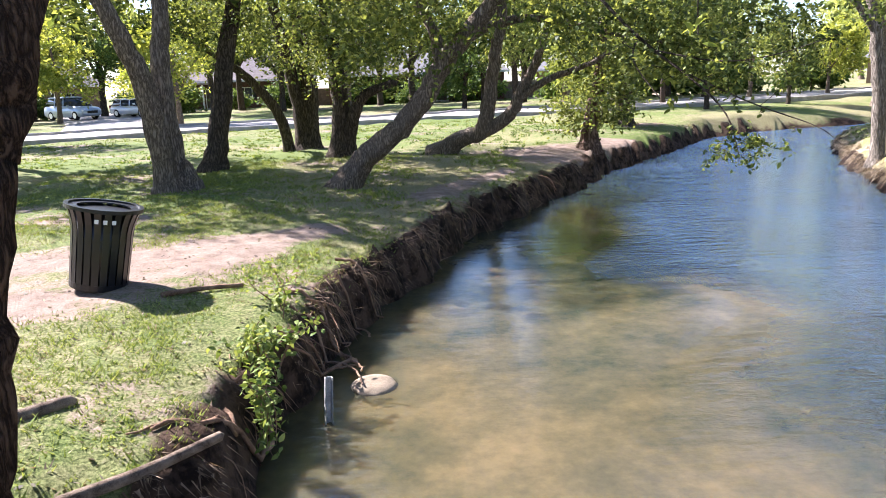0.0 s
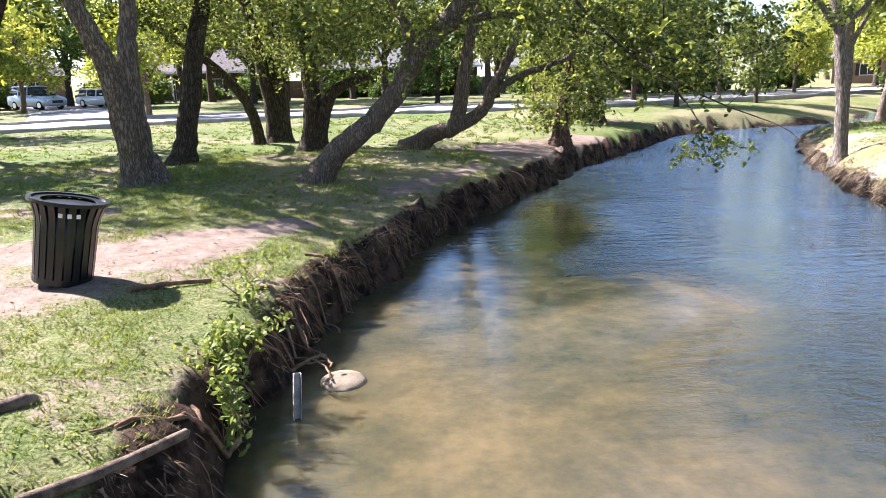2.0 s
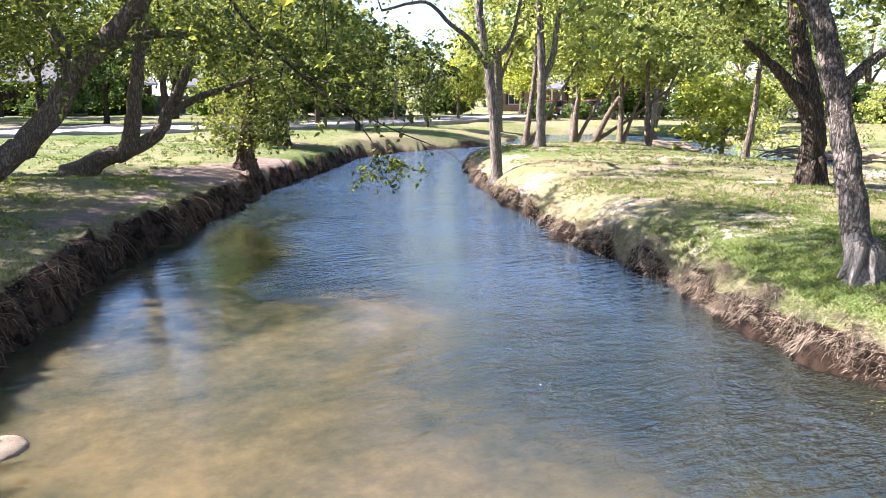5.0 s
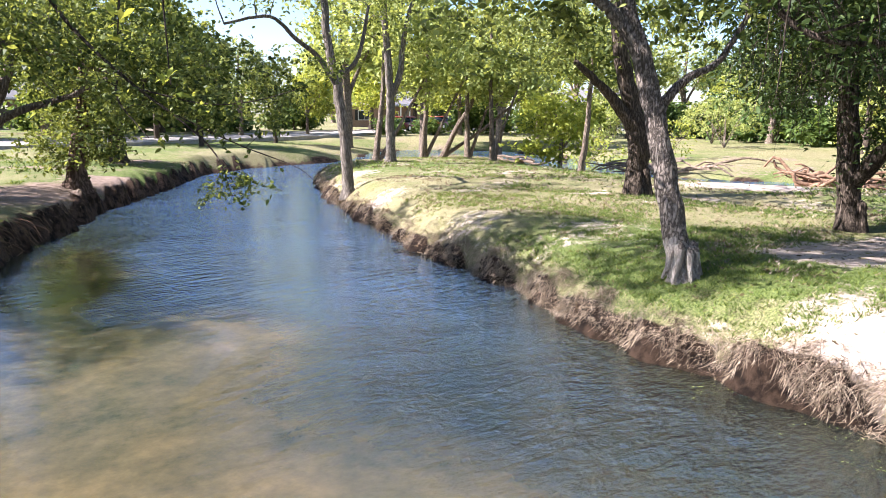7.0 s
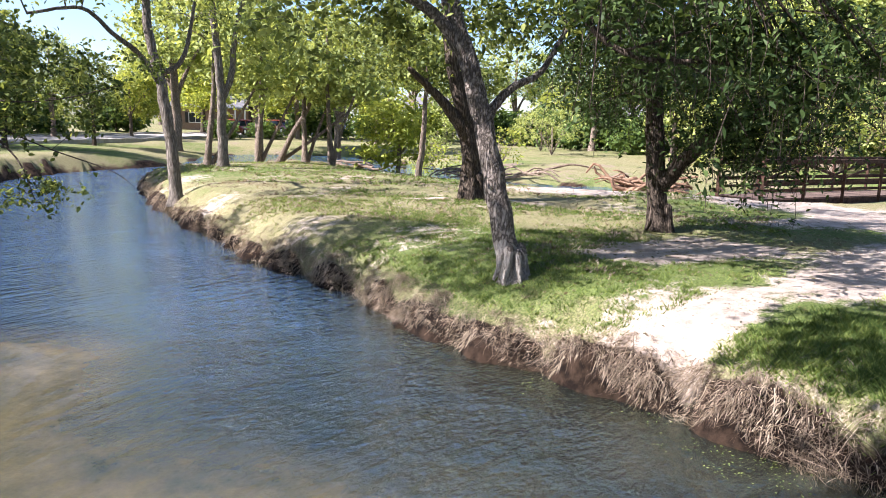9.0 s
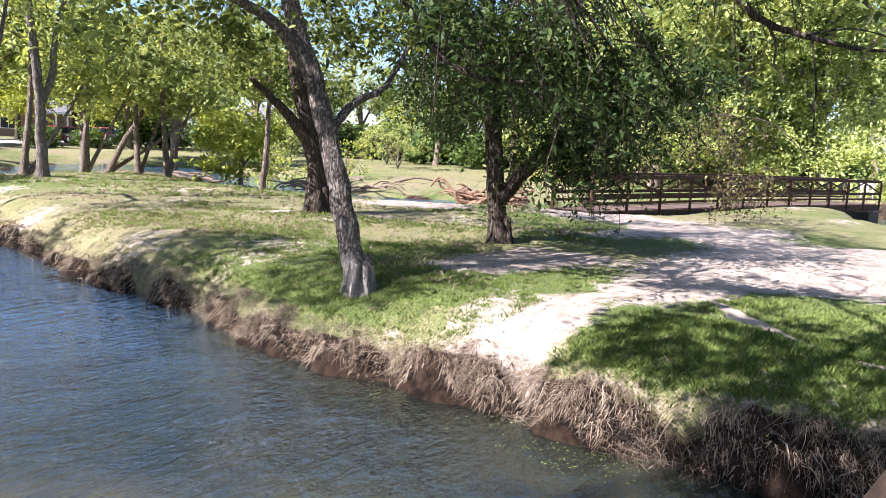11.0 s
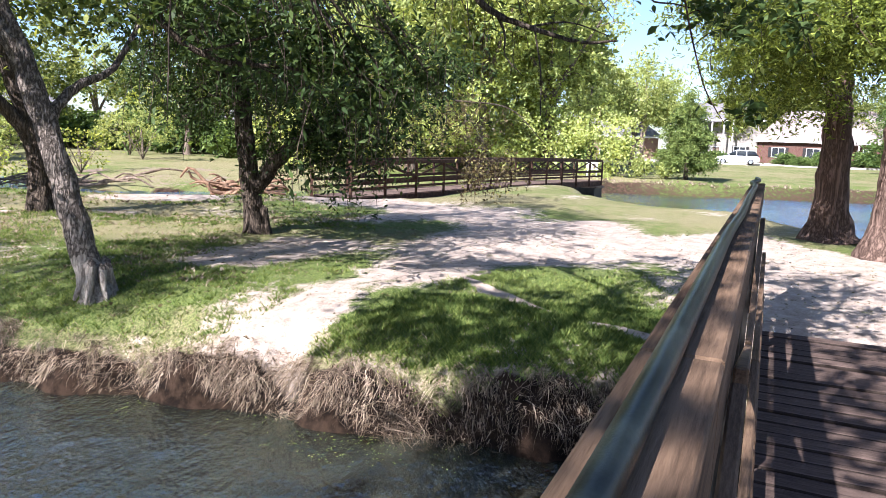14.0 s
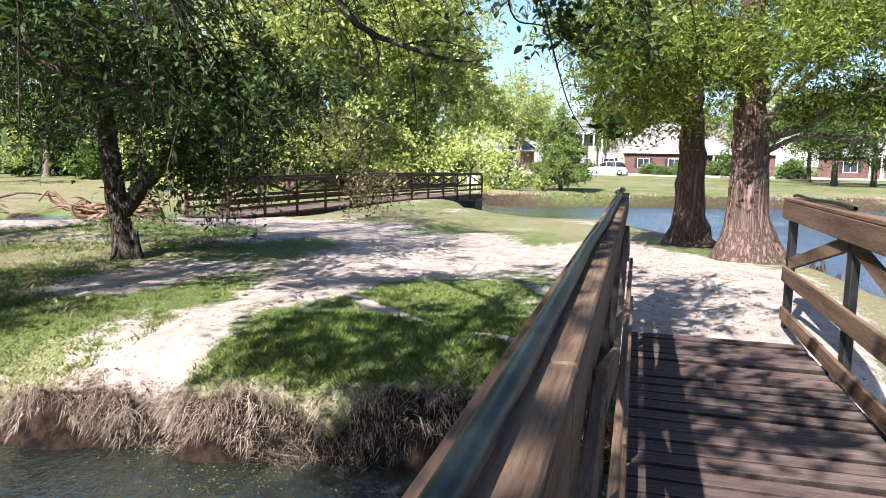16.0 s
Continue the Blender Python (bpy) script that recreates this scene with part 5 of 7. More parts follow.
def build_footbridge():
    bridge = thing("footbridge", (0, 0, 0), 0, "weathered wooden footbridge with plank deck and timber rails over the creek", "bridge")
    for v in (0.12, 0.8, 1.48):
        beam("stringer", B(START_S, v, DECK_Z - 0.22), B(END_S, v, DECK_Z - 0.22), 0.1, 0.24, M_POST, bridge)
    ends = (8.45, 6.15, 3.95, 1.75, -0.6, -2.9, -5.1)
    for side, vp, vin in ((-1, -0.135, -0.088), (1, 1.68, 1.625)):
        rail = thing("railing", (0, 0, 0), 0)
        rail.parent = bridge
        for s in ends:
            x, y = B(s, vp, 0).x, B(s, vp, 0).y
            beam("post", B(s, vp, max(ground_z(x, y), -0.2) - 0.1), B(s, vp, 2.15), 0.075, 0.075, M_POST, rail, "black steel post")
        for a, b in ((8.7, 1.215), (1.205, -5.2)):
            beam("cap_board", B(a, vp + (-0.002 if side < 0 else 0.0), 2.172), B(b, vp + (-0.002 if side < 0 else 0.0), 2.172), 0.140, 0.036, M_RAIL, rail)
        for a, b in ((8.7, 4.0), (3.99, 1.19), (1.18, -5.2)):
            beam("top_board", B(a, vin, 2.055), B(b, vin, 2.055), 0.036, 0.19, M_RAIL, rail)
        for a, b in ((8.45, 3.96), (3.94, -0.6), (-0.61, -5.2)):
            beam("middle_board", B(a, vin + (0.079 if side < 0 else -0.01), 1.37), B(b, vin + (0.079 if side < 0 else -0.01), 1.37), 0.038, 0.17, M_RAIL, rail)
            beam("lower_board", B(a - 0.1, vin + (0.104 if side < 0 else -0.02), 0.95), B(b, vin + (0.104 if side < 0 else -0.02), 0.95), 0.038, 0.14, M_RAIL, rail)
        for i in range(6):
            a, b = ends[i], ends[i + 1]
            z0, z1 = (1.48, 1.95) if i % 2 == 0 else (1.95, 1.48)
            beam("brace", B(a - 0.05, vin + 0.04, z0), B(b + 0.05, vin + 0.04, z1), 0.036, 0.13, M_RAIL, rail)
    wig = np.random.default_rng(91)
    pts = [B(s, -0.151 + wig.normal(0, 0.006), 2.211 + wig.uniform(0, 0.006)) for s in np.linspace(-5.0, 7.4, 12)] + [B(7.9, -0.19, 2.225), B(8.25, -0.13, 2.235), B(8.6, -0.16, 2.24)]
    v, f = merge([tube(smooth_path(pts, 90), np.full(90, 0.0215), 14)])
    mesh_np("pipe", v, f, M_PIPE, bridge, "worn dark green pipe strapped along the rail", True)
    pts = [B(s, 1.7, 2.212 + 0.012 * (i % 2)) for i, s in enumerate((6.3, 7.0, 7.8, 8.4, 8.62))]
    v, f = merge([tube(smooth_path(pts, 26), np.full(26, 0.018), 10)])
    mesh_np("pipe", v, f, M_PIPE, bridge, "short dark pipe lying on the rail", True)
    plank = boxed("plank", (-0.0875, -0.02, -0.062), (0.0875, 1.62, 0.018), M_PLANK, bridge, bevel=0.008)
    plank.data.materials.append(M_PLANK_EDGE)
    # side faces take a dark colour for dirt and the shade in the gaps
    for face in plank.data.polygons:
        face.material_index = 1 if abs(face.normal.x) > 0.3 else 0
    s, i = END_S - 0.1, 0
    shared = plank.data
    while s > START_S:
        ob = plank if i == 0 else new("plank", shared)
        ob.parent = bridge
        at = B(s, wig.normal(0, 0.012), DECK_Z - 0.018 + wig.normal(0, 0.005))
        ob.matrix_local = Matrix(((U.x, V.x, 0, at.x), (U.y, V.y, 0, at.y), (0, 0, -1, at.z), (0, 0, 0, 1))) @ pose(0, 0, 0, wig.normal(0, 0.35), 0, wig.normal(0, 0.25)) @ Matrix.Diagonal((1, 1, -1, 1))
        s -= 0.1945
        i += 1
    return bridge


build_footbridge()


# ---- the steel bridge at the back of the island ----
def build_truss_bridge():
    a, b = Vector((20.56, 4.87, 0)), Vector((37.15, -4.57, 0))
    d = (b - a).normalized()
    w = Vector((-d.y, d.x, 0))
    length, half, n = (b - a).length, 0.72, 12
    top = thing("truss_bridge", (0, 0, 0), 0, "rust-brown steel footbridge with cross-braced railings over the back channel", "bridge")
    zd = lambda s: 0.77 + 0.05 * math.sin(math.pi * s / length)
    P = lambda s, o, dz: a + d * s + w * o + Vector((0, 0, zd(s) + dz))
    for o in (-half, half):
        for i in range(n):
            s0, s1 = length * i / n, length * (i + 1) / n
            beam("top_rail", P(s0, o, 1.04), P(s1, o, 1.04), 0.11, 0.12, M_RUST, top, bevel=0.004)
            beam("bottom_chord", P(s0, o, -0.10), P(s1, o, -0.10), 0.07, 0.24, M_RUST, top, bevel=0.004)
            for dz, hi in ((0.50, 0.10), (0.27, 0.08)):
                beam("rail", P(s0, o, dz), P(s1, o, dz), 0.04, hi, M_RUST, top, bevel=0.004)
            z0, z1 = (0.97, 0.56) if (i % 2 == 0) == (o > 0) else (0.56, 0.97)
            beam("brace", P(s0 + 0.04, o, z0), P(s1 - 0.04, o, z1), 0.04, 0.055, M_RUST, top, bevel=0.003)
        for i in range(n + 1):
            s = length * i / n
            beam("post", P(s, o * 1.06, -0.22), P(s, o * 1.06, 1.0), 0.08, 0.08, M_RUST, top, bevel=0.004)
    for i in range(64):
        s = length * (i + 0.5) / 64
        beam("plank", P(s, -half + 0.05, 0.03), P(s, half - 0.05, 0.03), 0.28, 0.04, M_PLANK, top)
    for s, deep in ((length * 0.30, 0.45), (length * 0.97, 0.42)):
        bm = bmesh.new()
        box(bm, (-0.5, -0.85, -0.5), (0.5, 0.85, zd(s) - 0.22), 0.03, Matrix.Translation(a + d * s) @ pose(0, 0, 0, 0, 0, math.degrees(math.atan2(d.y, d.x))))
        part("pier", bm, M_POST, top, "black timber pier")
        beam("pier_cap", P(s, -0.95, -0.25), P(s, 0.95, -0.25), 1.1, 0.10, M_FENCE, top, "weathered pier cap")
    bm = bmesh.new()
    box(bm, (-1.1, -0.75, -0.1), (0.05, 0.75, 0.05), 0.02, Matrix.Translation(a + Vector((0, 0, 0.70))) @ pose(0, 0, 0, 0, -3, math.degrees(math.atan2(d.y, d.x))))
    part("ramp", bm, M_PLANK, top, "grey plank ramp")


build_truss_bridge()


# ---- the litter bin ----
def build_bin():
    x, y = -3.14, 7.12
    bin_ = thing("litter_bin", (x, y, ground_z(x, y) - 0.01), 0, "black slatted steel litter bin with flared rim on bare ground", "litter bin")
    bin_.rotation_euler = (radians(1.5), radians(11), radians(20))
    bin_.scale = (0.95, 0.95, 0.98)
    h, n = 0.78, 22
    prof = lambda k: 0.265 + 0.02 * k + 0.055 * max(0, (k - 0.72) / 0.28) ** 1.6

    def ring(name, r, z, t, hgt):
        bm = bmesh.new()
        rows = []
        for rr, zz in ((r - t, z), (r + t, z), (r + t, z + hgt), (r - t, z + hgt)):
            rows.append([bm.verts.new((rr * math.cos(i * math.tau / 40), rr * math.sin(i * math.tau / 40), zz)) for i in range(40)])
        for p, q in zip(rows, rows[1:] + rows[:1]):
            for i in range(40):
                bm.faces.new((p[i], p[(i + 1) % 40], q[(i + 1) % 40], q[i]))
        part(name, bm, M_CAN, bin_, smooth=False)
    bm = bmesh.new()
    ks = [0, 0.25, 0.5, 0.72, 0.82, 0.92, 1.0]
    rows = []
    for k in ks:
        r = prof(k)
        rows.append([bm.verts.new((r + dr, dy, k * h + 0.02)) for dr, dy in ((-0.004, -0.031), (0.004, -0.031), (0.004, 0.031), (-0.004, 0.031))])
    for p, q in zip(rows, rows[1:]):
        for i in range(4):
            bm.faces.new((p[i], p[(i + 1) % 4], q[(i + 1) % 4], q[i]))
    bm.faces.new(rows[-1])
    bm.faces.new(rows[0][::-1])
    slat = part("slat", bm, M_CAN, bin_)
    for i in range(1, n):
        ob = new("slat", slat.data)
        ob.parent = bin_
        ob.matrix_local = pose(0, 0, 0, 0, 0, 360 * i / n)
    ring("bottom_ring", 0.262, 0.03, 0.012, 0.05)
    ring("middle_ring", 0.272, h * 0.62, 0.006, 0.04)
    ring("rim", prof(1) + 0.004, h + 0.005, 0.020, 0.035)
    ring("rim_lip", prof(1) - 0.05, h + 0.012, 0.045, 0.012)
    bm = bmesh.new()
    bmesh.ops.create_cone(bm, segments=32, radius1=0.245, radius2=0.288, depth=h - 0.03, cap_ends=True)
    bmesh.ops.translate(bm, verts=bm.verts, vec=(0, 0, h / 2))
    part("liner", bm, M_CAN, bin_, "black inner liner", True)
    bm = bmesh.new()
    bmesh.ops.create_circle(bm, cap_ends=True, segments=32, radius=0.318)
    bmesh.ops.translate(bm, verts=bm.verts, vec=(0, 0, h - 0.004))
    for v in bm.verts:
        v.co.z += 0.006 * math.sin(v.co.x * 37) * math.cos(v.co.y * 29)
    part("bag", bm, M_CAN, bin_, "black plastic bag")
    for i, a in enumerate((-100, -86, -72)):
        m = pose(0, 0, 0, 0, 0, a) @ pose(prof(0.9) + 0.006, 0, h * 0.9)
        boxed("sticker", (-0.002, -0.018, -0.02), (0.002, 0.018, 0.02), M_STICKER, bin_, "small white sticker", 0.0, m)


build_bin()


# ---- the bank below the bridge ----
def build_roots():
    rng = np.random.default_rng(101)
    top = thing("exposed_roots", (-1.0, 6.4, 0.2), 0, "tangle of reddish bare roots washed out of the bank", "roots")
    off = np.array((-1.0, 6.4, 0.2))
    runs = [[(-1.35, 6.9, 0.62), (-1.0, 6.85, 0.5), (-0.72, 6.5, 0.32), (-0.62, 6.25, 0.12)], [(-1.3, 6.6, 0.55), (-0.95, 6.5, 0.42), (-0.7, 6.3, 0.25), (-0.6, 5.95, 0.08)],
            [(-0.7, 6.6, 0.0), (-0.77, 6.5, 0.09), (-1.01, 6.14, 0.17), (-1.24, 5.7, 0.27), (-1.33, 5.4, 0.33)], [(-1.3, 6.0, 0.45), (-1.05, 6.25, 0.2), (-0.8, 6.35, 0.12), (-0.62, 6.4, 0.03)],
            [(-1.36, 5.5, 0.40), (-1.29, 5.33, 0.30), (-1.22, 5.1, 0.22), (-1.24, 4.84, 0.15), (-1.36, 4.56, 0.13), (-1.5, 4.36, 0.13), (-1.7, 4.18, 0.16)], [(-1.42, 4.75, 0.40), (-1.33, 4.6, 0.28), (-1.46, 4.44, 0.2), (-1.62, 4.3, 0.24), (-1.8, 4.1, 0.3)],
            [(-1.12, 6.63, 0.42), (-0.89, 6.85, 0.26), (-0.90, 6.7, 0.12), (-0.8, 6.6, 0.04)], [(-1.14, 6.74, 0.44), (-0.95, 6.95, 0.3), (-0.78, 6.95, 0.17), (-0.82, 6.86, 0.06)],
            [(-0.95, 7.9, 0.7), (-0.7, 7.85, 0.66), (-0.45, 7.7, 0.55)], [(-0.9, 7.5, 0.6), (-0.65, 7.3, 0.45), (-0.6, 7.1, 0.2)]]
    sizes = [0.022, 0.018, 0.022, 0.016, 0.030, 0.018, 0.014, 0.013, 0.018, 0.014]
    for line, r in zip(runs, sizes):
        p = smooth_path(line, 16) + rng.normal(0, 0.008, (16, 3))
        p[:, 2] = np.minimum(p[:, 2], np.maximum(height(p[:, 0], p[:, 1]), 0.0) + 0.07)
        p[:, 2] = np.maximum(p[:, 2], height(p[:, 0], p[:, 1]) + r * 0.6)
        p = p - off
        v, f = merge([tube(p, np.linspace(r, r * 0.4, 16), 7, rng, 0.1)])
        mesh_np("root", v, f, M_ROOT, top, smooth=True)
    fine = []
    for _ in range(150):                                     # fine roots along the eroded face
        y = rng.uniform(4.2, 16)
        x = float(np.interp(y, [p[1] for p in OUTER[2:17]], [p[0] for p in OUTER[2:17]]))
        a = np.array([x - 0.34 + rng.normal(0, 0.05), y + 0.05, 0.62 - rng.uniform(0, 0.25)])
        e = np.array([x + rng.uniform(-0.08, 0.12), y + rng.normal(0, 0.25), rng.uniform(0.0, 0.25)])
        m = (a + e) / 2 + rng.normal(0, 0.06, 3) + (0.06, 0, 0.04)
        fine.append(tube(smooth_path([a, m, e], 7) - off, np.linspace(rng.uniform(0.004, 0.011), 0.002, 7), 4))
    v, f = merge(fine)
    tagged(mesh_np("root_fringe", v, f, M_ROOT, top, smooth=True), kind="stuff")


def log_piece(name, a, b, r, label, category, material=M_LOG, seed=1, bend=0.05):
    rng = np.random.default_rng(seed)
    a, b = np.array(a, float), np.array(b, float)
    m = (a + b) / 2 + rng.normal(0, bend, 3) * np.array([1, 1, 0.3])
    p = smooth_path([a, m, b], 12) - a
    v, f, c = tube(p, np.linspace(r, r * 0.8, 12), 10, rng, 0.12)
    v = np.vstack([v, [[0, 0, 0]]])
    c = np.vstack([c, np.stack([(np.arange(10) + 1) % 10, np.arange(10), np.full(10, len(v) - 1)], -1)])
    ob = mesh_np(name, v, [f, c], material, smooth=True)
    ob.location = a
    return tagged(ob, label, category)


build_roots()
log_piece("edging_timber", (-1.92, 3.50, 0.60), (-1.30, 4.14, 0.585), 0.036, "weathered edging timber along the undercut bank", "timber", seed=2)
log_piece("edging_timber", (-2.62, 4.08, ground_z(-2.62, 4.08) + 0.01), (-2.24, 4.45, ground_z(-2.24, 4.45) + 0.02), 0.05, "short weathered timber sunk in the lawn", "timber", seed=3, bend=0.01)
log_piece("fallen_branch", (-2.42, 6.70, ground_z(-2.42, 6.70) + 0.02), (-1.78, 7.08, ground_z(-1.78, 7.08) + 0.02), 0.025, "fallen brown branch lying on the grass", "branch", M_ROOT, 4, 0.03)


def build_stake():
    bm = bmesh.new()
    for lo, hi in (((-0.03, -0.004, -0.35), (0.03, 0.004, 0.36)), ((-0.03, -0.035, -0.35), (-0.022, 0.004, 0.36)), ((0.022, -0.035, -0.35), (0.03, 0.004, 0.36))):
        box(bm, lo, hi, 0.002)
    ob = part("stake", bm, M_GREYWOOD)
    ob.matrix_world = pose(-0.85, 5.42, 0, -4, 5, 20)
    tagged(ob, "grey metal channel stake standing in the shallow water", "stake")


def build_rock():
    bm = bmesh.new()
    bmesh.ops.create_icosphere(bm, subdivisions=4, radius=0.2)
    for v in bm.verts:
        v.co *= 1 + 0.10 * noise.noise(v.co * 5) + 0.02 * noise.noise(v.co * 30)
        v.co.z *= 0.33
    ob = part("rock", bm, M_ROCK, smooth=True)
    ob.location = (-0.52, 6.05, 0.0)
    tagged(ob, "pale rounded rock half under the water", "rock")


build_stake()
build_rock()


def build_vine():
    rng = np.random.default_rng(111)
    top = thing("vine_plant", (-1.35, 5.2, 0.6), 0, "leafy green climbing plant on the edge of the bank", "plant")
    stems, leaves = [], []
    for _ in range(18):
        a = np.array([-1.36 + rng.normal(0, 0.06), rng.uniform(5.2, 7.1), 0.0])
        a[2] = ground_z(a[0], a[1]) - 0.02
        hgt = rng.uniform(0.10, 0.34) if a[1] > 4.8 else rng.uniform(0.05, 0.2)
        e = a + (rng.normal(0, 0.12), rng.normal(0, 0.12), hgt)
        p = smooth_path([a, (a + e) / 2 + rng.normal(0, 0.05, 3), e], 8)
        stems.append(tube(p - (-1.35, 5.2, 0.6), np.linspace(0.006, 0.002, 8), 4))
        for q in p:
            leaves.append(q + rng.normal(0, 0.045, (5, 3)) - (-1.35, 5.2, 0.6))
    for _ in range(9):
        a = np.array([-1.24 + rng.normal(0, 0.04), rng.uniform(4.6, 5.4), 0.6])
        p = smooth_path([a, a + (0.06, 0.0, -0.15), a + (0.04, rng.normal(0, 0.08), -0.42)], 8)
        stems.append(tube(p - (-1.35, 5.2, 0.6), np.linspace(0.006, 0.002, 8), 4))
        for q in p:
            leaves.append(q + rng.normal(0, 0.04, (5, 3)) - (-1.35, 5.2, 0.6))
    for one in stems:
        v, f = merge([one])
        mesh_np("stem", v, f, M_ROOT, top)
    v, f = leaf_quads(np.vstack(leaves), 0.034, rng, full=True)
    mesh_np("leaves", v, f, M_TURF, top)


build_vine()


# ---- grass ----
def blades(name, xs, ys, dens, hgt, material, label, seed, lean=0.5, wide=0.011, keep=None, out=None):
    """Short blades over a stretch of ground: one triangle each."""
    rng = np.random.default_rng(seed)
    n = int((xs[1] - xs[0]) * (ys[1] - ys[0]) * dens)
    tufts = n // 9 + 1
    tx, ty, th = rng.uniform(*xs, tufts), rng.uniform(*ys, tufts), rng.uniform(0.55, 1.35, tufts)
    own = rng.integers(0, tufts, n)
    x, y = tx[own] + rng.normal(0, 1.6 * wide + 0.012, n), ty[own] + rng.normal(0, 1.6 * wide + 0.012, n)
    d, isle = shore(x, y)
    k = keep(x, y, d, isle, rng)
    x, y, d = x[k], y[k], d[k]
    z = height(x, y)
    n = len(x)
    a = rng.uniform(0, 6.28, n)
    h = hgt * rng.uniform(0.4, 1.3, n) * th[own][k]
    side = np.stack([np.cos(a), np.sin(a), 0 * a], 1) * (wide * rng.uniform(0.6, 1.4, n))[:, None]
    b = rng.uniform(0, 6.28, n)
    tip = np.stack([np.cos(b) * lean * h, np.sin(b) * lean * h, h], 1)
    if out is not None:
        tip = out(x, y, h, rng)
    base = np.stack([x, y, z - 0.01], 1)
    v = np.stack([base - side, base + side, base + tip], 1).reshape(-1, 3)
    ob = mesh_np(name, v, np.arange(3 * n).reshape(n, 3), material)
    return tagged(ob, label, "grass", kind="stuff")


def lawn_keep(limit):
    def f(x, y, d, isle, rng):
        bare = line_cover(x, y, PATHS)
        thin = 0.5 + 0.5 * waves(x, y, 31, 1.1) + 0.35 * waves(x, y, 32, 4.0)
        return (d > np.where(isle, 0.37, 0.25) + rng.normal(0, 0.08, len(x))) & (bare < rng.uniform(0.25, 0.7, len(x))) & (rng.uniform(0, 1, len(x)) < np.clip(thin + limit, 0.04, 1))
    return f


def straw_keep(only_isle):
    def f(x, y, d, isle, rng):
        return (d > 0.0) & (d < np.where(isle, 0.72, 0.35)) & (isle == only_isle) & (rng.uniform(0, 1, len(x)) < (1.15 - d) * np.clip(0.75 + 0.8 * waves(x, y, 33, 5.0), 0.15, 1))
    return f


def outward(x, y, h, rng):
    e = 0.05
    d0 = shore(x, y)[0]
    gx, gy = (shore(x + e, y)[0] - d0) / e, (shore(x, y + e)[0] - d0) / e
    n = len(x)
    k = h * rng.uniform(0.2, 0.75, n)
    return np.stack([-gx * k + rng.normal(0, 0.25, n) * h, -gy * k + rng.normal(0, 0.25, n) * h, h * rng.uniform(-1.0, 0.05, n)], 1)


def strands(name, xs, ys, count, band, on_isle, fall, wide, material, label, seed):
    """Dry stalks and rootlets that arch out over a bank's brow and hang down its face, in bunches."""
    rng = np.random.default_rng(seed)
    bunches = count // 22 + 1
    bx, by, blen = rng.uniform(*xs, bunches), rng.uniform(*ys, bunches), rng.uniform(0.35, 1.3, bunches)
    own = rng.integers(0, bunches, count)
    x, y = bx[own] + rng.normal(0, 0.045, count), by[own] + rng.normal(0, 0.045, count)
    d, isle = shore(x, y)
    k = (isle == on_isle) & (d > band[0]) & (d < band[1]) & (rng.uniform(0, 1, count) < np.clip(0.55 + 0.75 * waves(x, y, seed + 1, 9.0), 0.10, 1))
    x, y, own = x[k], y[k], own[k]
    n, e = len(x), 0.05
    d0 = shore(x, y)[0]
    g = np.stack([-(shore(x + e, y)[0] - d0) / e, -(shore(x, y + e)[0] - d0) / e, 0 * x], 1)
    sway = rng.normal(0, 0.9, bunches)[own] + rng.normal(0, 0.6, n)
    way = np.stack([g[:, 0] - g[:, 1] * sway, g[:, 1] + g[:, 0] * sway, 0 * x], 1)
    z0 = height(x, y) + 0.01
    out, drop = rng.uniform(0.05, 0.24, n) * blen[own], np.minimum(fall * rng.uniform(0.2, 1.2, n) * blen[own], z0 - rng.uniform(0.0, 0.09, n))
    flat = rng.uniform(0, 6.28, n)
    side = np.stack([np.cos(flat), np.sin(flat), 0.3 * np.sin(3 * flat)], 1) * (wide * rng.uniform(0.5, 1.5, n))[:, None]
    rows, curl = [], rng.normal(0, 0.02, (n, 3))
    for u in (0.0, 0.28, 0.55, 0.8, 1.0):
        p = np.stack([x, y, z0], 1) + way * (out * u ** 0.75)[:, None] + curl * math.sin(7 * u)
        p[:, 2] += 0.05 * blen[own] * math.sin(2.2 * u) - drop * u ** 1.8
        rows += [p - side * (1.05 - u), p + side * (1.05 - u)]
    v = np.stack(rows, 1).reshape(-1, 3)
    i = np.arange(n)[:, None] * 10
    f = np.concatenate([i + np.array([2 * q, 2 * q + 1, 2 * q + 3, 2 * q + 2]) for q in range(4)])
    tagged(mesh_np(name, v, f, material), label, "grass", kind="stuff")


strands("dry_grass", (5.0, 9.0), (-4.0, 10.0), 62000, (0.03, 0.42), True, 0.27, 0.0042, M_STRAW, "long pale stalks hanging from the island's bank", 215)
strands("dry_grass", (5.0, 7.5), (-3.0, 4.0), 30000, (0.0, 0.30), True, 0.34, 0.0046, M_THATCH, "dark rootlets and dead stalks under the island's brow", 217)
strands("dry_grass", (8.0, 15.0), (9.5, 24.0), 60000, (0.03, 0.42), True, 0.36, 0.007, M_STRAW, "pale stalks hanging from the island's far bank", 218)
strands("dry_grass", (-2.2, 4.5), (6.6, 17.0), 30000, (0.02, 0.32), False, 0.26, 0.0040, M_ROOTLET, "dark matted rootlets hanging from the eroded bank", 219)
blades("grass", (-7.0, -0.2), (3.0, 10.5), 4200, 0.034, M_TURF, "short sunlit green grass on the bank", 201, 0.9, 0.007, lawn_keep(0.1))
blades("grass", (-8, 2.5), (10.5, 19), 1100, 0.05, M_TURF, "short shaded green grass under the trees", 202, 0.9, 0.010, lawn_keep(0.0))
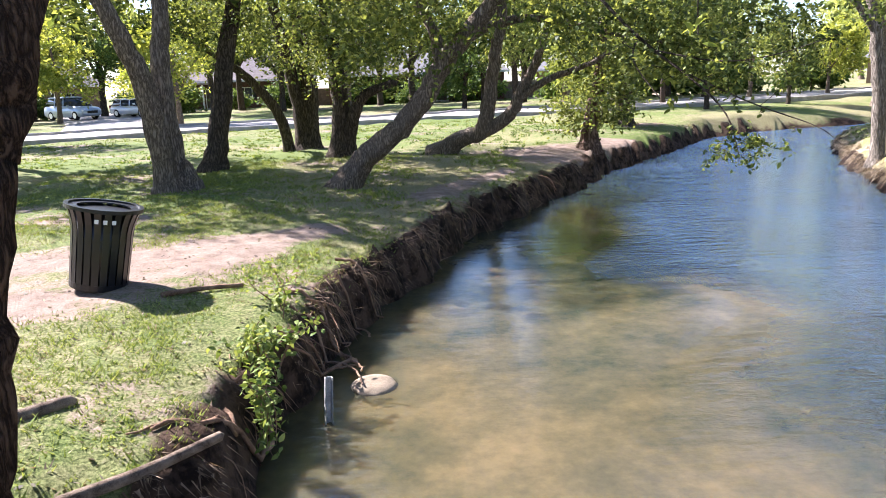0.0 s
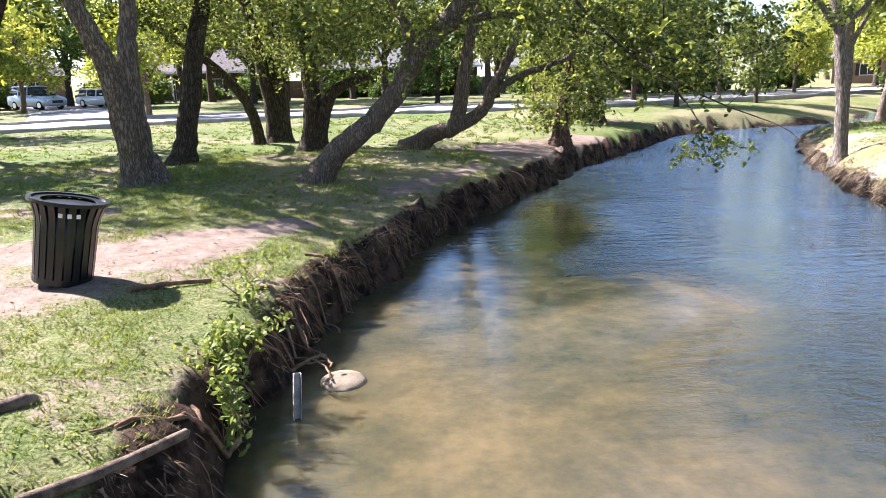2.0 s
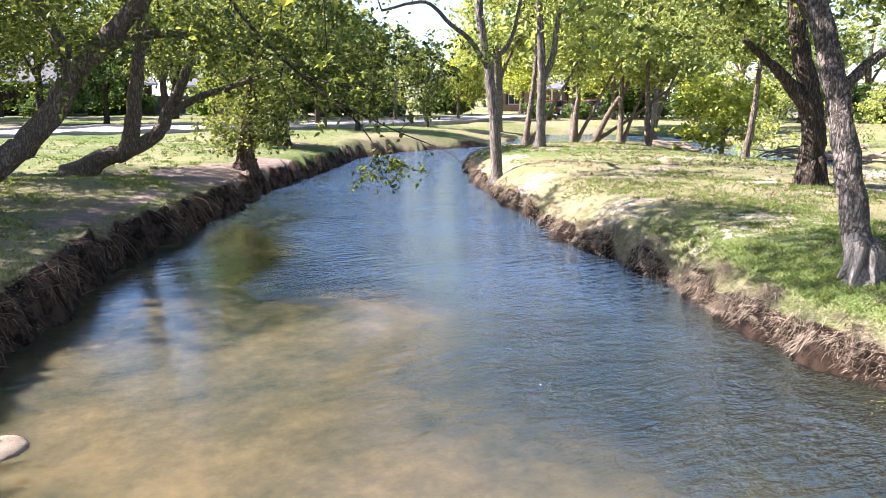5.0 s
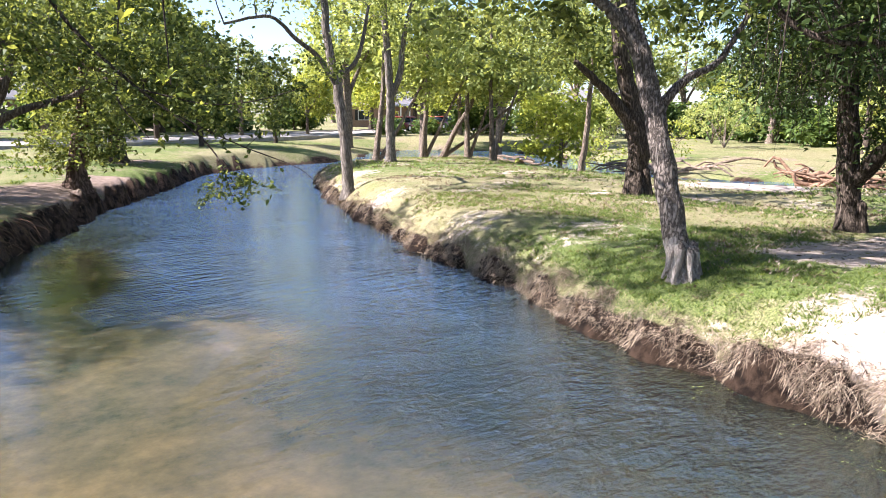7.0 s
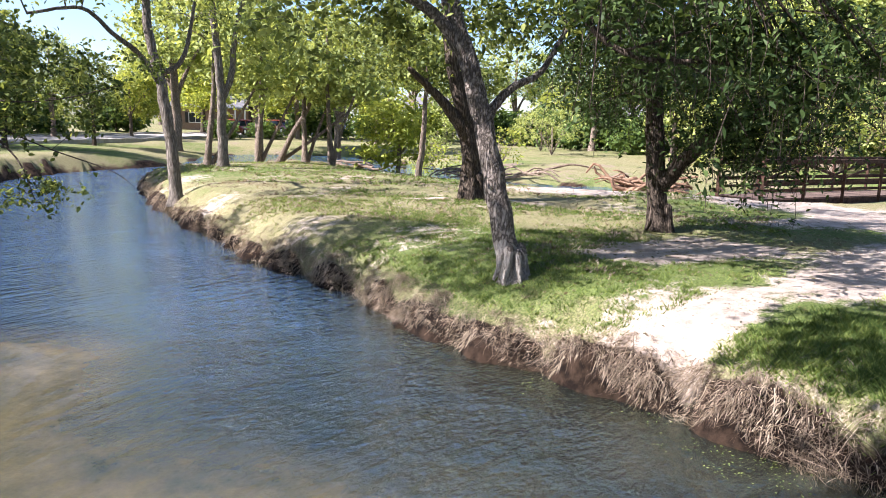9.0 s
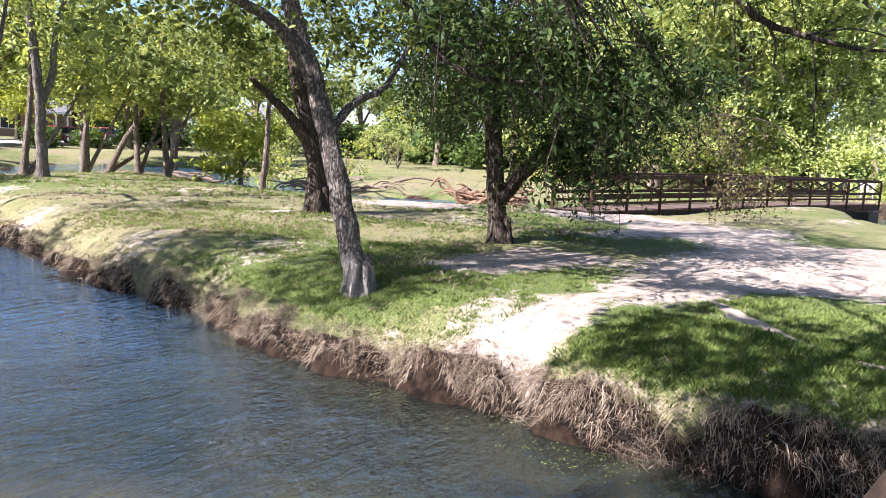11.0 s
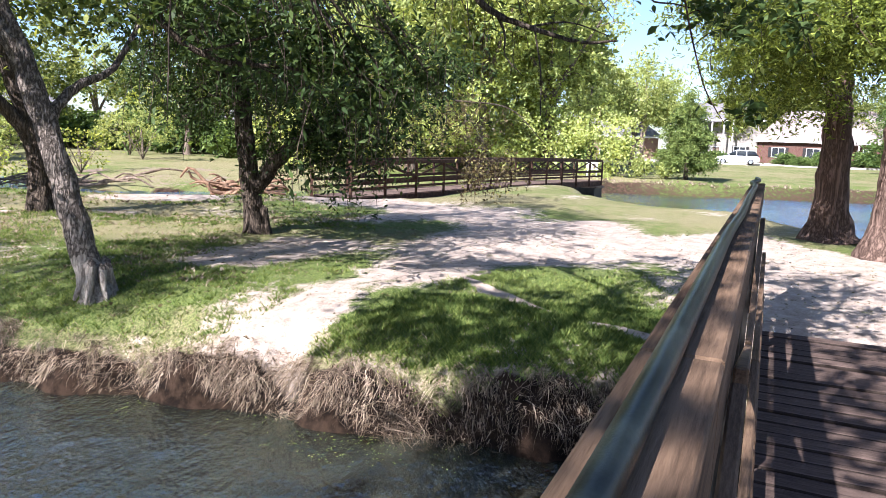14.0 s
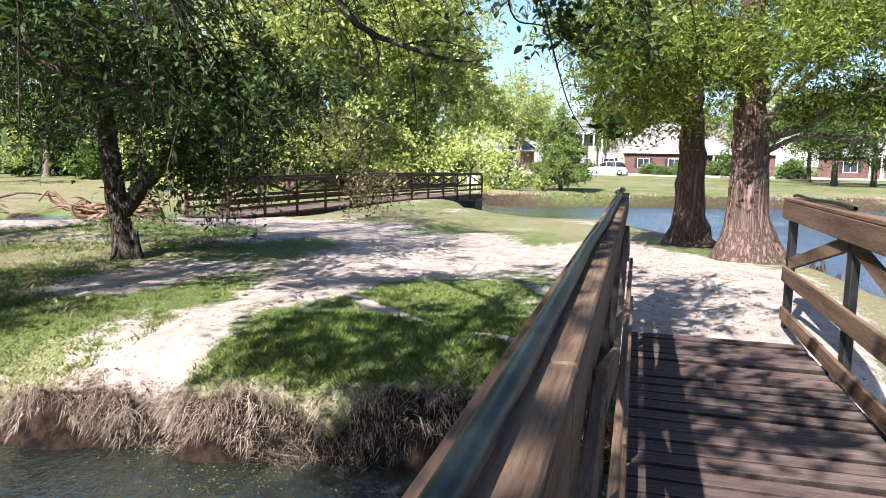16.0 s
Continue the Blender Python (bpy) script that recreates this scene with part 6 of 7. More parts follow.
blades("grass", (7.7, 10.0), (-2.6, 2.2), 4200, 0.042, M_TURF, "thin yellow-green grass beside the worn path", 220, 0.9, 0.009, lawn_keep(-0.05))
blades("grass", (5.2, 7.8), (-3.0, 2.4), 7500, 0.058, M_GRASS, "thick green grass near the footbridge", 203, 0.9, 0.0095, lawn_keep(0.3))
blades("grass", (5.8, 14), (2.4, 13), 1500, 0.048, M_GRASS, "short green grass on the island", 204, 0.9, 0.009, lawn_keep(-0.05))
blades("dry_grass", (5.3, 9.0), (-4.0, 9.5), 11000, 0.10, M_STRAW, "matted dry grass hanging over the island's bank", 205, 0.9, 0.0055, straw_keep(True), outward)
blades("dry_grass", (7.0, 15.0), (9.5, 24), 2200, 0.18, M_STRAW, "pale dry grass fringe on the island's far bank", 206, 0.9, 0.008, straw_keep(True), outward)
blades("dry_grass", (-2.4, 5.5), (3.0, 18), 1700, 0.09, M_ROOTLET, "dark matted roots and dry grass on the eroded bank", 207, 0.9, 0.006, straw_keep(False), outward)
blades("dry_grass", (-7.5, 0), (3.0, 13), 420, 0.03, M_STRAW, "scattered dry blades and leaf litter on the lawn", 208, 1.4, 0.008, lawn_keep(0.3))
blades("dry_grass", (6.0, 15), (0, 16), 380, 0.035, M_STRAW, "dry blades scattered on the island lawn", 209, 1.4, 0.009, lawn_keep(0.2))
blades("grass", (6.3, 11.5), (2.0, 8.5), 1700, 0.036, M_GRASS, "denser green grass under the leaning tree", 216, 0.9, 0.007, lawn_keep(0.25))
blades("dry_grass", (39.5, 43), (-36, 2), 90, 0.12, M_STRAW, "pale reeds along the pond's far shore", 210, 0.6, 0.02, lambda x, y, d, isle, rng: (d > 0) & (d < 1.1))

blades("grass", (13, 27), (3, 26), 170, 0.06, M_GRASS, "thin green grass on the back of the island", 211, 0.9, 0.022, lawn_keep(0.0))
blades("dry_grass", (8, 27), (3, 28), 120, 0.05, M_STRAW, "dry tufts on the back of the island", 212, 1.2, 0.022, lawn_keep(0.1))
blades("grass", (-16, 6), (19, 36), 90, 0.06, M_GRASS, "thin grass on the lawn towards the street", 213, 0.9, 0.025, lawn_keep(0.1))


def scatter(name, xs, ys, count, size, material, label, seed, keep, float_z=None):
    """Small flat scraps lying loose."""
    rng = np.random.default_rng(seed)
    x, y = rng.uniform(*xs, count), rng.uniform(*ys, count)
    d, isle = shore(x, y)
    k = keep(x, y, d, isle, rng)
    x, y = x[k], y[k]
    z = height(x, y) + 0.006 if float_z is None else np.full(len(x), float_z)
    n = len(x)
    a, s = rng.uniform(0, 6.28, n), size * rng.uniform(0.5, 1.6, n)
    u = np.stack([np.cos(a) * s, np.sin(a) * s, rng.normal(0, 0.15, n) * s * (float_z is None)], 1)
    w = np.stack([-np.sin(a) * s * 0.45, np.cos(a) * s * 0.45, rng.normal(0, 0.15, n) * s * (float_z is None)], 1)
    c = np.stack([x, y, z], 1)
    v = np.stack([c - u, c - w, c + u, c + w], 1).reshape(-1, 3)
    tagged(mesh_np(name, v, np.arange(4 * n).reshape(n, 4), material), label, "litter", kind="stuff")


on_land = lambda x, y, d, isle, rng: d > 0.4
scatter("leaf_litter", (6.0, 16.0), (-6.0, 4.0), 5200, 0.017, M_LEAF_BROWN, "brown leaf litter scattered over the worn path", 221, on_land)
scatter("leaf_litter", (7.0, 24.0), (3.0, 14.0), 5200, 0.026, M_LEAF_BROWN, "brown leaf litter on the island lawn", 222, on_land)
scatter("leaf_litter", (-8.0, 1.5), (3.5, 16.0), 5000, 0.018, M_LEAF_BROWN, "brown leaf litter on the bank's lawn", 223, on_land)
scatter("floating_scraps", (4.6, 6.2), (-1.2, 3.4), 2400, 0.010, M_TURF, "yellow-green scraps floating along the bank", 224,
        lambda x, y, d, isle, rng: (d < 0.0) & (d > -0.6) & (y > 0.2) & (rng.uniform(0, 1, len(x)) < np.clip(0.75 * waves(x, y, 61, 2.6) + 0.9 * (d + 0.5), 0, 1) ** 1.6), 0.006)


# ---- driftwood and fallen trees ----
def build_driftwood(x, y, seed, count, size, label, tilt=0.26, wood=M_LOG):
    rng = np.random.default_rng(seed)
    z = ground_z(x, y)
    top = thing("driftwood_pile", (x, y, z), 0, label, "driftwood")
    for i in range(count):
        a = rng.uniform(-0.5, 0.5) + (math.pi if rng.uniform() < 0.5 else 0)
        p0 = np.array([rng.normal(0, size * 0.35), rng.normal(0, size * 0.25), rng.uniform(0.02, 0.15)])
        ln = size * rng.uniform(0.5, 1.2)
        d = np.array([math.cos(a + 2.0), math.sin(a + 2.0), rng.uniform(-0.05, tilt)])
        p = smooth_path([p0, p0 + d * ln * 0.33 + rng.normal(0, 0.11, 3), p0 + d * ln * 0.66 + rng.normal(0, 0.14, 3), p0 + d * ln + (0, 0, -0.12 * ln)], 9)
        r = rng.uniform(0.03, 0.10)
        v, f = merge([tube(p, np.linspace(r, r * 0.35, 9), 7, rng, 0.1)])
        mesh_np("branch", v, f, wood, top, smooth=True)
    return top


build_driftwood(21.2, 7.9, 61, 46, 1.35, "tangle of reddish bare roots and branches at the island's back", 0.55, M_ROOT)
build_driftwood(29.4, 17.4, 62, 20, 3.0, "fallen bare limbs on the far bank", 0.20)
build_driftwood(26.5, 24.0, 63, 10, 2.0, "pale dead branches near the pond")


def bare_shrub(x, y, hgt, wide, seed, label, leaf=M_LEAF_YELLOW, per=6, clumps=60):
    z = ground_z(x, y)
    st = [([(x, y, z - 0.05), (x + 0.05, y, z + hgt * 0.3), (x, y + 0.05, z + hgt * 0.5)], 0.05, 0.02)]
    for i in range(5):
        a = i * 1.26 + seed
        st.append(([(x, y, z), (x + wide * 0.3 * math.cos(a), y + wide * 0.3 * math.sin(a), z + hgt * 0.35), (x + wide * 0.6 * math.cos(a), y + wide * 0.6 * math.sin(a), z + hgt * 0.6)], 0.03, 0.012))
    tree("shrub", st, [((x, y, z + hgt * 0.55), (wide, wide, hgt * 0.45), clumps)], leaf, M_BARK_GREY, label, "shrub", seed=seed, per=per, spread=0.2, leaf_size=0.09, flare=1.0, sides=6, twig=0.01)


bare_shrub(31.5, 24.0, 2.6, 1.7, 70, "twiggy half-bare shrub on the pond bank")
bare_shrub(33.0, 20.0, 2.4, 1.8, 71, "twiggy half-bare shrub beyond the channel")
bare_shrub(30.0, 21.5, 1.8, 1.3, 72, "low grey twiggy shrub by the water")
tree("drooping_tree", [([(23.9, 5.2, 0.5), (23.6, 4.8, 2.2), (22.6, 3.2, 4.0), (21.2, 1.5, 3.8), (20.3, 0.5, 2.6)], 0.055, 0.010), ([(22.8, 3.6, 3.6), (21.6, 3.0, 4.2), (20.3, 2.6, 3.9)], 0.035, 0.010),
                       ([(21.0, 1.4, 3.7), (20.6, -0.2, 3.5), (20.5, -1.2, 2.6)], 0.030, 0.008)],
     [((20.6, 1.2, 3.3), (1.0, 1.4, 0.6), 26), ((20.2, 0.3, 2.0), (0.5, 0.8, 0.6), 30), ((20.8, 2.6, 4.0), (1.2, 1.2, 0.5), 12)],
     M_LEAF_BROWN, M_BARK_DARK, "arching tree with drooping brown twigs before the steel bridge", seed=73, per=9, spread=0.26, leaf_size=0.055, flare=1.1, sides=8, hang=4, droop=0.3, twig=0.008)
bare_shrub(43.2, -8.4, 1.2, 0.5, 74, "small green shrub on the far bank", M_LEAF_LIGHT, 26, 30)
bare_shrub(42.8, -9.8, 1.0, 0.4, 75, "small green shrub on the far bank", M_LEAF_LIGHT, 26, 26)
for i, (x, y) in enumerate(((34, 26), (40, 20), (44, 13), (46, 24), (42, 30))):
    bare_shrub(x + 3, y + 2, 3.6, 2.4, 80 + i, "loose green bush beyond the channel", M_LEAF_LIGHT, 26, 50)

BROAD = (59.5, -39.6)
# a broad dark tree past the cypresses
far_tree("broad_tree", 95, M_LEAF_DEEP, M_BARK_PALE, 11.0, 6.2, "broad dark tree with a thick pale trunk on the far lawn", 0.14, 60, 0.14).matrix_world = pose(BROAD[0], BROAD[1], ground_z(*BROAD))

# the cedar on the far lawn
tree("cedar_tree", [([(43.1, -11.0, 0.6), (43.1, -11.0, 2.0), (43.1, -11.0, 5.0)], 0.14, 0.03)],
     [((43.1, -11.0, 2.0), (1.9, 1.9, 0.8), 80), ((43.1, -11.0, 3.2), (1.5, 1.5, 0.8), 70), ((43.1, -11.0, 4.4), (0.9, 0.9, 0.8), 42), ((43.1, -11.0, 5.3), (0.35, 0.35, 0.5), 10)],
     M_LEAF_CEDAR, M_BARK_DARK, "bushy conical cedar on the far lawn", seed=90, per=130, leaf_size=0.05, spread=0.22, flare=1.2, long=3.0)


# ---- vehicles ----
def build_car(x, y, turn, colour, label, tall=1.68, length=4.5, name="car"):
    z = ground_z(x, y) + 0.09
    car = thing(name, (x, y, z), turn, label, "car", "parked vehicles")
    L, W, H = length, 1.84, tall
    body_mat = paint("car_paint", colour)
    # half profiles along the length: x, sill, waist, half width
    lower = [(-0.5, 0.42, 0.72, 0.74), (-0.485, 0.30, 0.92, 0.84), (-0.42, 0.24, 1.00, 0.90), (-0.2, 0.22, 1.01, 0.92), (0.1, 0.22, 1.0, 0.92), (0.28, 0.22, 0.96, 0.91), (0.42, 0.25, 0.86, 0.88), (0.485, 0.32, 0.74, 0.80), (0.5, 0.42, 0.62, 0.70)]
    bm = bmesh.new()
    rings = []
    for fx, lo, hi, hw in lower:
        hi *= H / 1.68
        rings.append([bm.verts.new((fx * L, s * w, q)) for s, w, q in ((-1, hw * 0.92, lo), (-1, hw, lo + 0.12), (-1, hw, (lo + hi) / 2 + 0.1), (-1, hw * 0.93, hi), (1, hw * 0.93, hi), (1, hw, (lo + hi) / 2 + 0.1), (1, hw, lo + 0.12), (1, hw * 0.92, lo))])
    for p, q in zip(rings, rings[1:]):
        for i in range(8):
            bm.faces.new((p[i], p[(i + 1) % 8], q[(i + 1) % 8], q[i]))
    bm.faces.new(rings[0][::-1])
    bm.faces.new(rings[-1])
    bmesh.ops.recalc_face_normals(bm, faces=bm.faces)
    part("body", bm, body_mat, car, smooth=True)

    def house(name, inset, z0, z1, material, x0, x1, x2, x3):
        bm = bmesh.new()
        a = [bm.verts.new((q, s * 0.84, z0)) for q, s in ((x0, -1), (x1, -1), (x1, 1), (x0, 1))]
        b = [bm.verts.new((q, s * (0.66 + inset), z1)) for q, s in ((x2, -1), (x3, -1), (x3, 1), (x2, 1))]
        for i in range(4):
            bm.faces.new((a[i], a[(i + 1) % 4], b[(i + 1) % 4], b[i]))
        bm.faces.new(b)
        bm.faces.new(a[::-1])
        bmesh.ops.bevel(bm, geom=list(bm.edges), offset=0.05, segments=2, affect="EDGES")
        part(name, bm, material, car, smooth=True)
    wz = 0.97 * H / 1.68
    house("cabin_glass", 0.0, wz, H - 0.08, M_CARPANE, -0.48 * L, 0.27 * L, -0.36 * L, 0.06 * L)
    house("roof", 0.02, H - 0.13, H, body_mat, -0.385 * L, 0.085 * L, -0.34 * L, 0.03 * L)
    for s in (-1, 1):
        for a, b in ((-0.2, -0.2), (0.03, 0.02)):
            beam("pillar", (a * L, s * 0.845, wz), (b * L, s * 0.70, H - 0.08), 0.07, 0.04, body_mat, car)
        for fx in (-0.3, 0.31):
            tyre = thing("wheel", (fx * L, s * 0.80, 0.34))
            tyre.parent = car
            tyre.matrix_local = pose(fx * L, s * 0.80, 0.34)
            bm = bmesh.new()
            bmesh.ops.create_cone(bm, segments=28, radius1=0.345, radius2=0.345, depth=0.24, cap_ends=True, matrix=pose(0, 0, 0, 90))
            bmesh.ops.bevel(bm, geom=[e for e in bm.edges if abs(e.verts[0].co.y - e.verts[1].co.y) < 1e-4], offset=0.035, segments=2, affect="EDGES")
            part("tyre", bm, M_TYRE, tyre, smooth=True)
            bm = bmesh.new()
            bmesh.ops.create_cone(bm, segments=20, radius1=0.22, radius2=0.20, depth=0.26, cap_ends=True, matrix=pose(0, 0, 0, 90))
            part("rim", bm, M_RIM, tyre)
        boxed("headlight", (0.455 * L, s * 0.66 - 0.14, 0.62), (0.492 * L, s * 0.66 + 0.14, 0.78), M_LAMP, car, "clear headlight", 0.02)
        boxed("tail_light", (-0.498 * L, s * 0.70 - 0.10, 0.72), (-0.47 * L, s * 0.70 + 0.10, 0.98), M_TAIL, car, "red tail light", 0.02)
        boxed("mirror", (0.17 * L, s * 0.97 - 0.09, 0.98), (0.20 * L, s * 0.97 + 0.09, 1.12), body_mat, car, "", 0.02)
    boxed("grille", (0.475 * L, -0.45, 0.48), (0.503 * L, 0.45, 0.68), M_POST, car, "dark grille", 0.02)
    return car


build_car(-25.3, 58.2, -32, (0.36, 0.42, 0.50), "silver-blue sport utility vehicle parked on the driveway", 1.78, 4.7, "sport_utility_vehicle")
build_car(-21.6, 61.5, -30, (0.78, 0.78, 0.78), "white car parked behind on the driveway", 1.5, 4.6)
build_car(87.0, -28.0, 72, (0.74, 0.76, 0.78), "white crossover parked on the far street", 1.7, 4.9, "crossover_car")
build_car(46.5, 57.6, 22, (0.26, 0.04, 0.025), "red car parked along the far street", 1.5)
build_car(53.0, 59.6, 18, (0.30, 0.07, 0.035), "red-orange car parked along the far street", 1.5)
build_car(63.0, 60.8, 4, (0.72, 0.73, 0.74), "white van-like car parked along the far street", 1.75)


# ---- houses ----
def build_house(x, y, turn, wide, deep, wall_h, roof_h, wall_m, roof_m, label, openings, garage=False, upper=False):
    """A gabled house, its front along local -y. openings: (offset along the front, width, sill, head, kind)."""
    z = ground_z(x, y) - 0.05
    h = thing("house", (x, y, z), turn, label, "house", "houses round the park")
    t = 0.25
    cuts = sorted(openings)
    edge, y0, y1 = -wide / 2, -deep / 2, -deep / 2 + t
    for o, w, sill, head, kind in cuts:                     # the front wall, built round its openings
        boxed("wall", (edge, y0, 0), (o - w / 2, y1, wall_h), wall_m, h, bevel=0.0)
        if sill > 0:
            boxed("wall", (o - w / 2, y0, 0), (o + w / 2, y1, sill), wall_m, h, bevel=0.0)
        boxed("wall", (o - w / 2, y0, head), (o + w / 2, y1, wall_h), wall_m, h, bevel=0.0)
        edge = o + w / 2
    boxed("wall", (edge, y0, 0), (wide / 2, y1, wall_h), wall_m, h, bevel=0.0)
    for name, lo, hi in (("back_wall", (-wide / 2, deep / 2 - t, 0), (wide / 2, deep / 2, wall_h)), ("side_wall", (-wide / 2, -deep / 2 + t, 0), (-wide / 2 + t, deep / 2 - t, wall_h)),
                         ("side_wall", (wide / 2 - t, -deep / 2 + t, 0), (wide / 2, deep / 2 - t, wall_h))):
        boxed(name, lo, hi, wall_m, h, bevel=0.0)
    for o, w, sill, head, kind in cuts:
        win = thing("window" if kind == "window" else kind)
        win.parent = h
        win.matrix_local = pose(o, -deep / 2, 0)
        f = 0.08
        mat_in = M_PANE if kind == "window" else M_FENCE if kind == "door" else M_SIDING
        boxed("pane" if kind == "window" else "leaf", (-w / 2 + f, 0.1, sill + f), (w / 2 - f, 0.14, head - f), mat_in, win, bevel=0.0)
        for lo, hi in (((-w / 2, -0.02, sill), (-w / 2 + f, 0.16, head)), ((w / 2 - f, -0.02, sill), (w / 2, 0.16, head)), ((-w / 2 + f, -0.02, head - f), (w / 2 - f, 0.16, head)), ((-w / 2 + f, -0.02, sill), (w / 2 - f, 0.16, sill + f))):
            boxed("frame", lo, hi, M_WHITE, win, "white painted frame", 0.01)
        if kind == "window":
            boxed("bar", (-0.025, 0.06, sill + f), (0.025, 0.12, head - f), M_WHITE, win, "", 0.0)
    bm = bmesh.new()
    ov, hw, hd, ins = 0.5, wide / 2, deep / 2, min(wide * 0.22, 3.0)
    lo = [bm.verts.new(p) for p in ((-hw - ov, -hd - ov, wall_h), (hw + ov, -hd - ov, wall_h), (hw + ov, hd + ov, wall_h), (-hw - ov, hd + ov, wall_h))]
    md = [bm.verts.new((v.co.x, v.co.y, wall_h + 0.16)) for v in lo]
    ridge = [bm.verts.new((-hw + ins, 0, wall_h + roof_h)), bm.verts.new((hw - ins, 0, wall_h + roof_h))]
    for i in range(4):
        bm.faces.new((lo[i], lo[(i + 1) % 4], md[(i + 1) % 4], md[i]))
    bm.faces.new((md[0], md[1], ridge[1], ridge[0]))
    bm.faces.new((md[2], md[3], ridge[0], ridge[1]))
    bm.faces.new((md[1], md[2], ridge[1]))
    bm.faces.new((md[3], md[0], ridge[0]))
    bm.faces.new(lo[::-1])
    part("roof", bm, roof_m, h)
    boxed("fascia", (-hw - ov - 0.03, -hd - ov - 0.03, wall_h - 0.05), (hw + ov + 0.03, -hd - ov + 0.10, wall_h + 0.14), M_WHITE, h, "white painted fascia board", 0.01)
    doors = [o for o, w_, sill, head, kind in cuts if kind == "door"]
    for o in doors:                                          # a shallow porch over the front door
        boxed("porch_roof", (o - 2.2, -hd - 1.7, wall_h - 0.22), (o + 2.2, -hd - 0.02, wall_h - 0.06), roof_m, h, "", 0.02)
        boxed("porch_step", (o - 2.0, -hd - 1.6, 0.0), (o + 2.0, -hd - 0.02, 0.14), M_KERB, h, "", 0.02)
        for q in (-1.9, -0.75, 0.75, 1.9):
            boxed("porch_column", (o + q - 0.09, -hd - 1.6, 0.14), (o + q + 0.09, -hd - 1.42, wall_h - 0.22), M_WHITE, h, "white porch column", 0.015)
    for o, w_, sill, head, kind in cuts:
        if kind == "window" and sill > 0.5:
            for q in (-1, 1):
                boxed("shutter", (o + q * (w_ / 2 + 0.20) - 0.18, -hd - 0.05, sill), (o + q * (w_ / 2 + 0.20) + 0.18, -hd - 0.004, head), M_POST, h, "dark window shutter", 0.008)
    boxed("chimney", (hw * 0.4, -0.4, wall_h + roof_h * 0.4), (hw * 0.4 + 0.8, 0.4, wall_h + roof_h + 0.5), wall_m, h, bevel=0.02)
    return h


WIN = lambda o, w=1.6: (o, w, 0.9, 2.2, "window")
build_house(-19.5, 84, 13, 16, 9, 2.8, 3.2, M_BRICK, M_ROOF, "red-brown brick house with a pinkish-grey roof", [WIN(-5), (-1.5, 1.1, 0, 2.1, "door"), WIN(2), WIN(5.5, 2.2)])
build_house(2, 80, -2, 18, 9, 2.8, 2.8, M_BRICK, M_ROOF_GREY, "low brick house with a grey roof behind the trees", [WIN(-6), WIN(-2), (1.2, 1.1, 0, 2.1, "door"), WIN(5, 2.4)])
build_house(24, 82, -14, 16, 9, 2.8, 2.8, M_BRICK_TAN, M_ROOF_GREY, "tan brick house behind the park trees", [WIN(-5), (-1, 1.1, 0, 2.1, "door"), WIN(4, 2.2)])
build_house(-40, 80, 25, 15, 9, 2.8, 3.0, M_BRICK_TAN, M_ROOF, "tan brick house beyond the driveway", [WIN(-4), (0, 1.1, 0, 2.1, "door"), WIN(4)])
build_house(102, -14, -98, 15, 9, 2.9, 3.0, M_BRICK_TAN, M_ROOF_GREY, "tan house with a grey roof and wide garage door", [WIN(-5), (2.5, 5.0, 0, 2.3, "garage_door")])
build_house(106, -31, -106, 11, 9, 5.6, 2.6, M_SIDING, M_ROOF_GREY, "two-storey house with pale beige walls", [WIN(-3), (0, 1.1, 0, 2.1, "door"), WIN(3)])
build_house(97, -44, -113, 19, 9, 2.9, 4.2, M_BRICK, M_ROOF, "long red-brown brick house with a pinkish-grey roof", [WIN(-7), WIN(-3), (0, 1.1, 0, 2.1, "door"), (3, 1.2, 0.3, 2.3, "window"), WIN(7)])
build_house(84, -64, -126, 17, 9, 2.9, 3.6, M_BRICK, M_ROOF, "brick house with a steep pale roof", [WIN(-5), (-1, 1.1, 0, 2.1, "door"), WIN(3), WIN(6)])
build_house(62, 78, -38, 17, 9, 2.9, 3.0, M_BRICK_TAN, M_ROOF_GREY, "tan brick house beyond the far street", [WIN(-5), (-1, 1.1, 0, 2.1, "door"), WIN(4)])
build_house(92, 66, -55, 17, 9, 2.9, 3.0, M_SIDING, M_ROOF_GREY, "pale house with a grey roof beyond the pond", [WIN(-5), (-1, 1.1, 0, 2.1, "door"), WIN(4)])
build_house(104, 34, -72, 18, 9, 2.9, 3.0, M_BRICK, M_ROOF_GREY, "brick house beyond the far street", [WIN(-5), (-1, 1.1, 0, 2.1, "door"), WIN(4)])
build_house(107, 8, -85, 18, 9, 2.9, 3.0, M_BRICK, M_ROOF, "brick house with an orange-brown front", [WIN(-5), (-1, 1.1, 0, 2.1, "door"), WIN(4)])


def build_fence(x0, y0, x1, y1, label):
    a, b = Vector((x0, y0, 0)), Vector((x1, y1, 0))
    f = thing("fence", (0, 0, 0), 0, label, "fence")
    n = max(2, int((b - a).length / 2.4))
    for i in range(n):
        p, q = a.lerp(b, i / n), a.lerp(b, (i + 1) / n)
        z0, z1 = ground_z(p.x, p.y), ground_z(q.x, q.y)
        beam("panel", (p.x, p.y, z0 + 0.9), (q.x, q.y, z1 + 0.9), 0.04, 1.75, M_FENCE, f)
        beam("post", (p.x, p.y, z0 - 0.1), (p.x, p.y, z0 + 1.9), 0.1, 0.1, M_FENCE, f)


build_fence(-12, 78, -6, 77, "weathered board fence between the houses")
build_fence(11, 76, 17, 77.5, "weathered board fence between the houses")


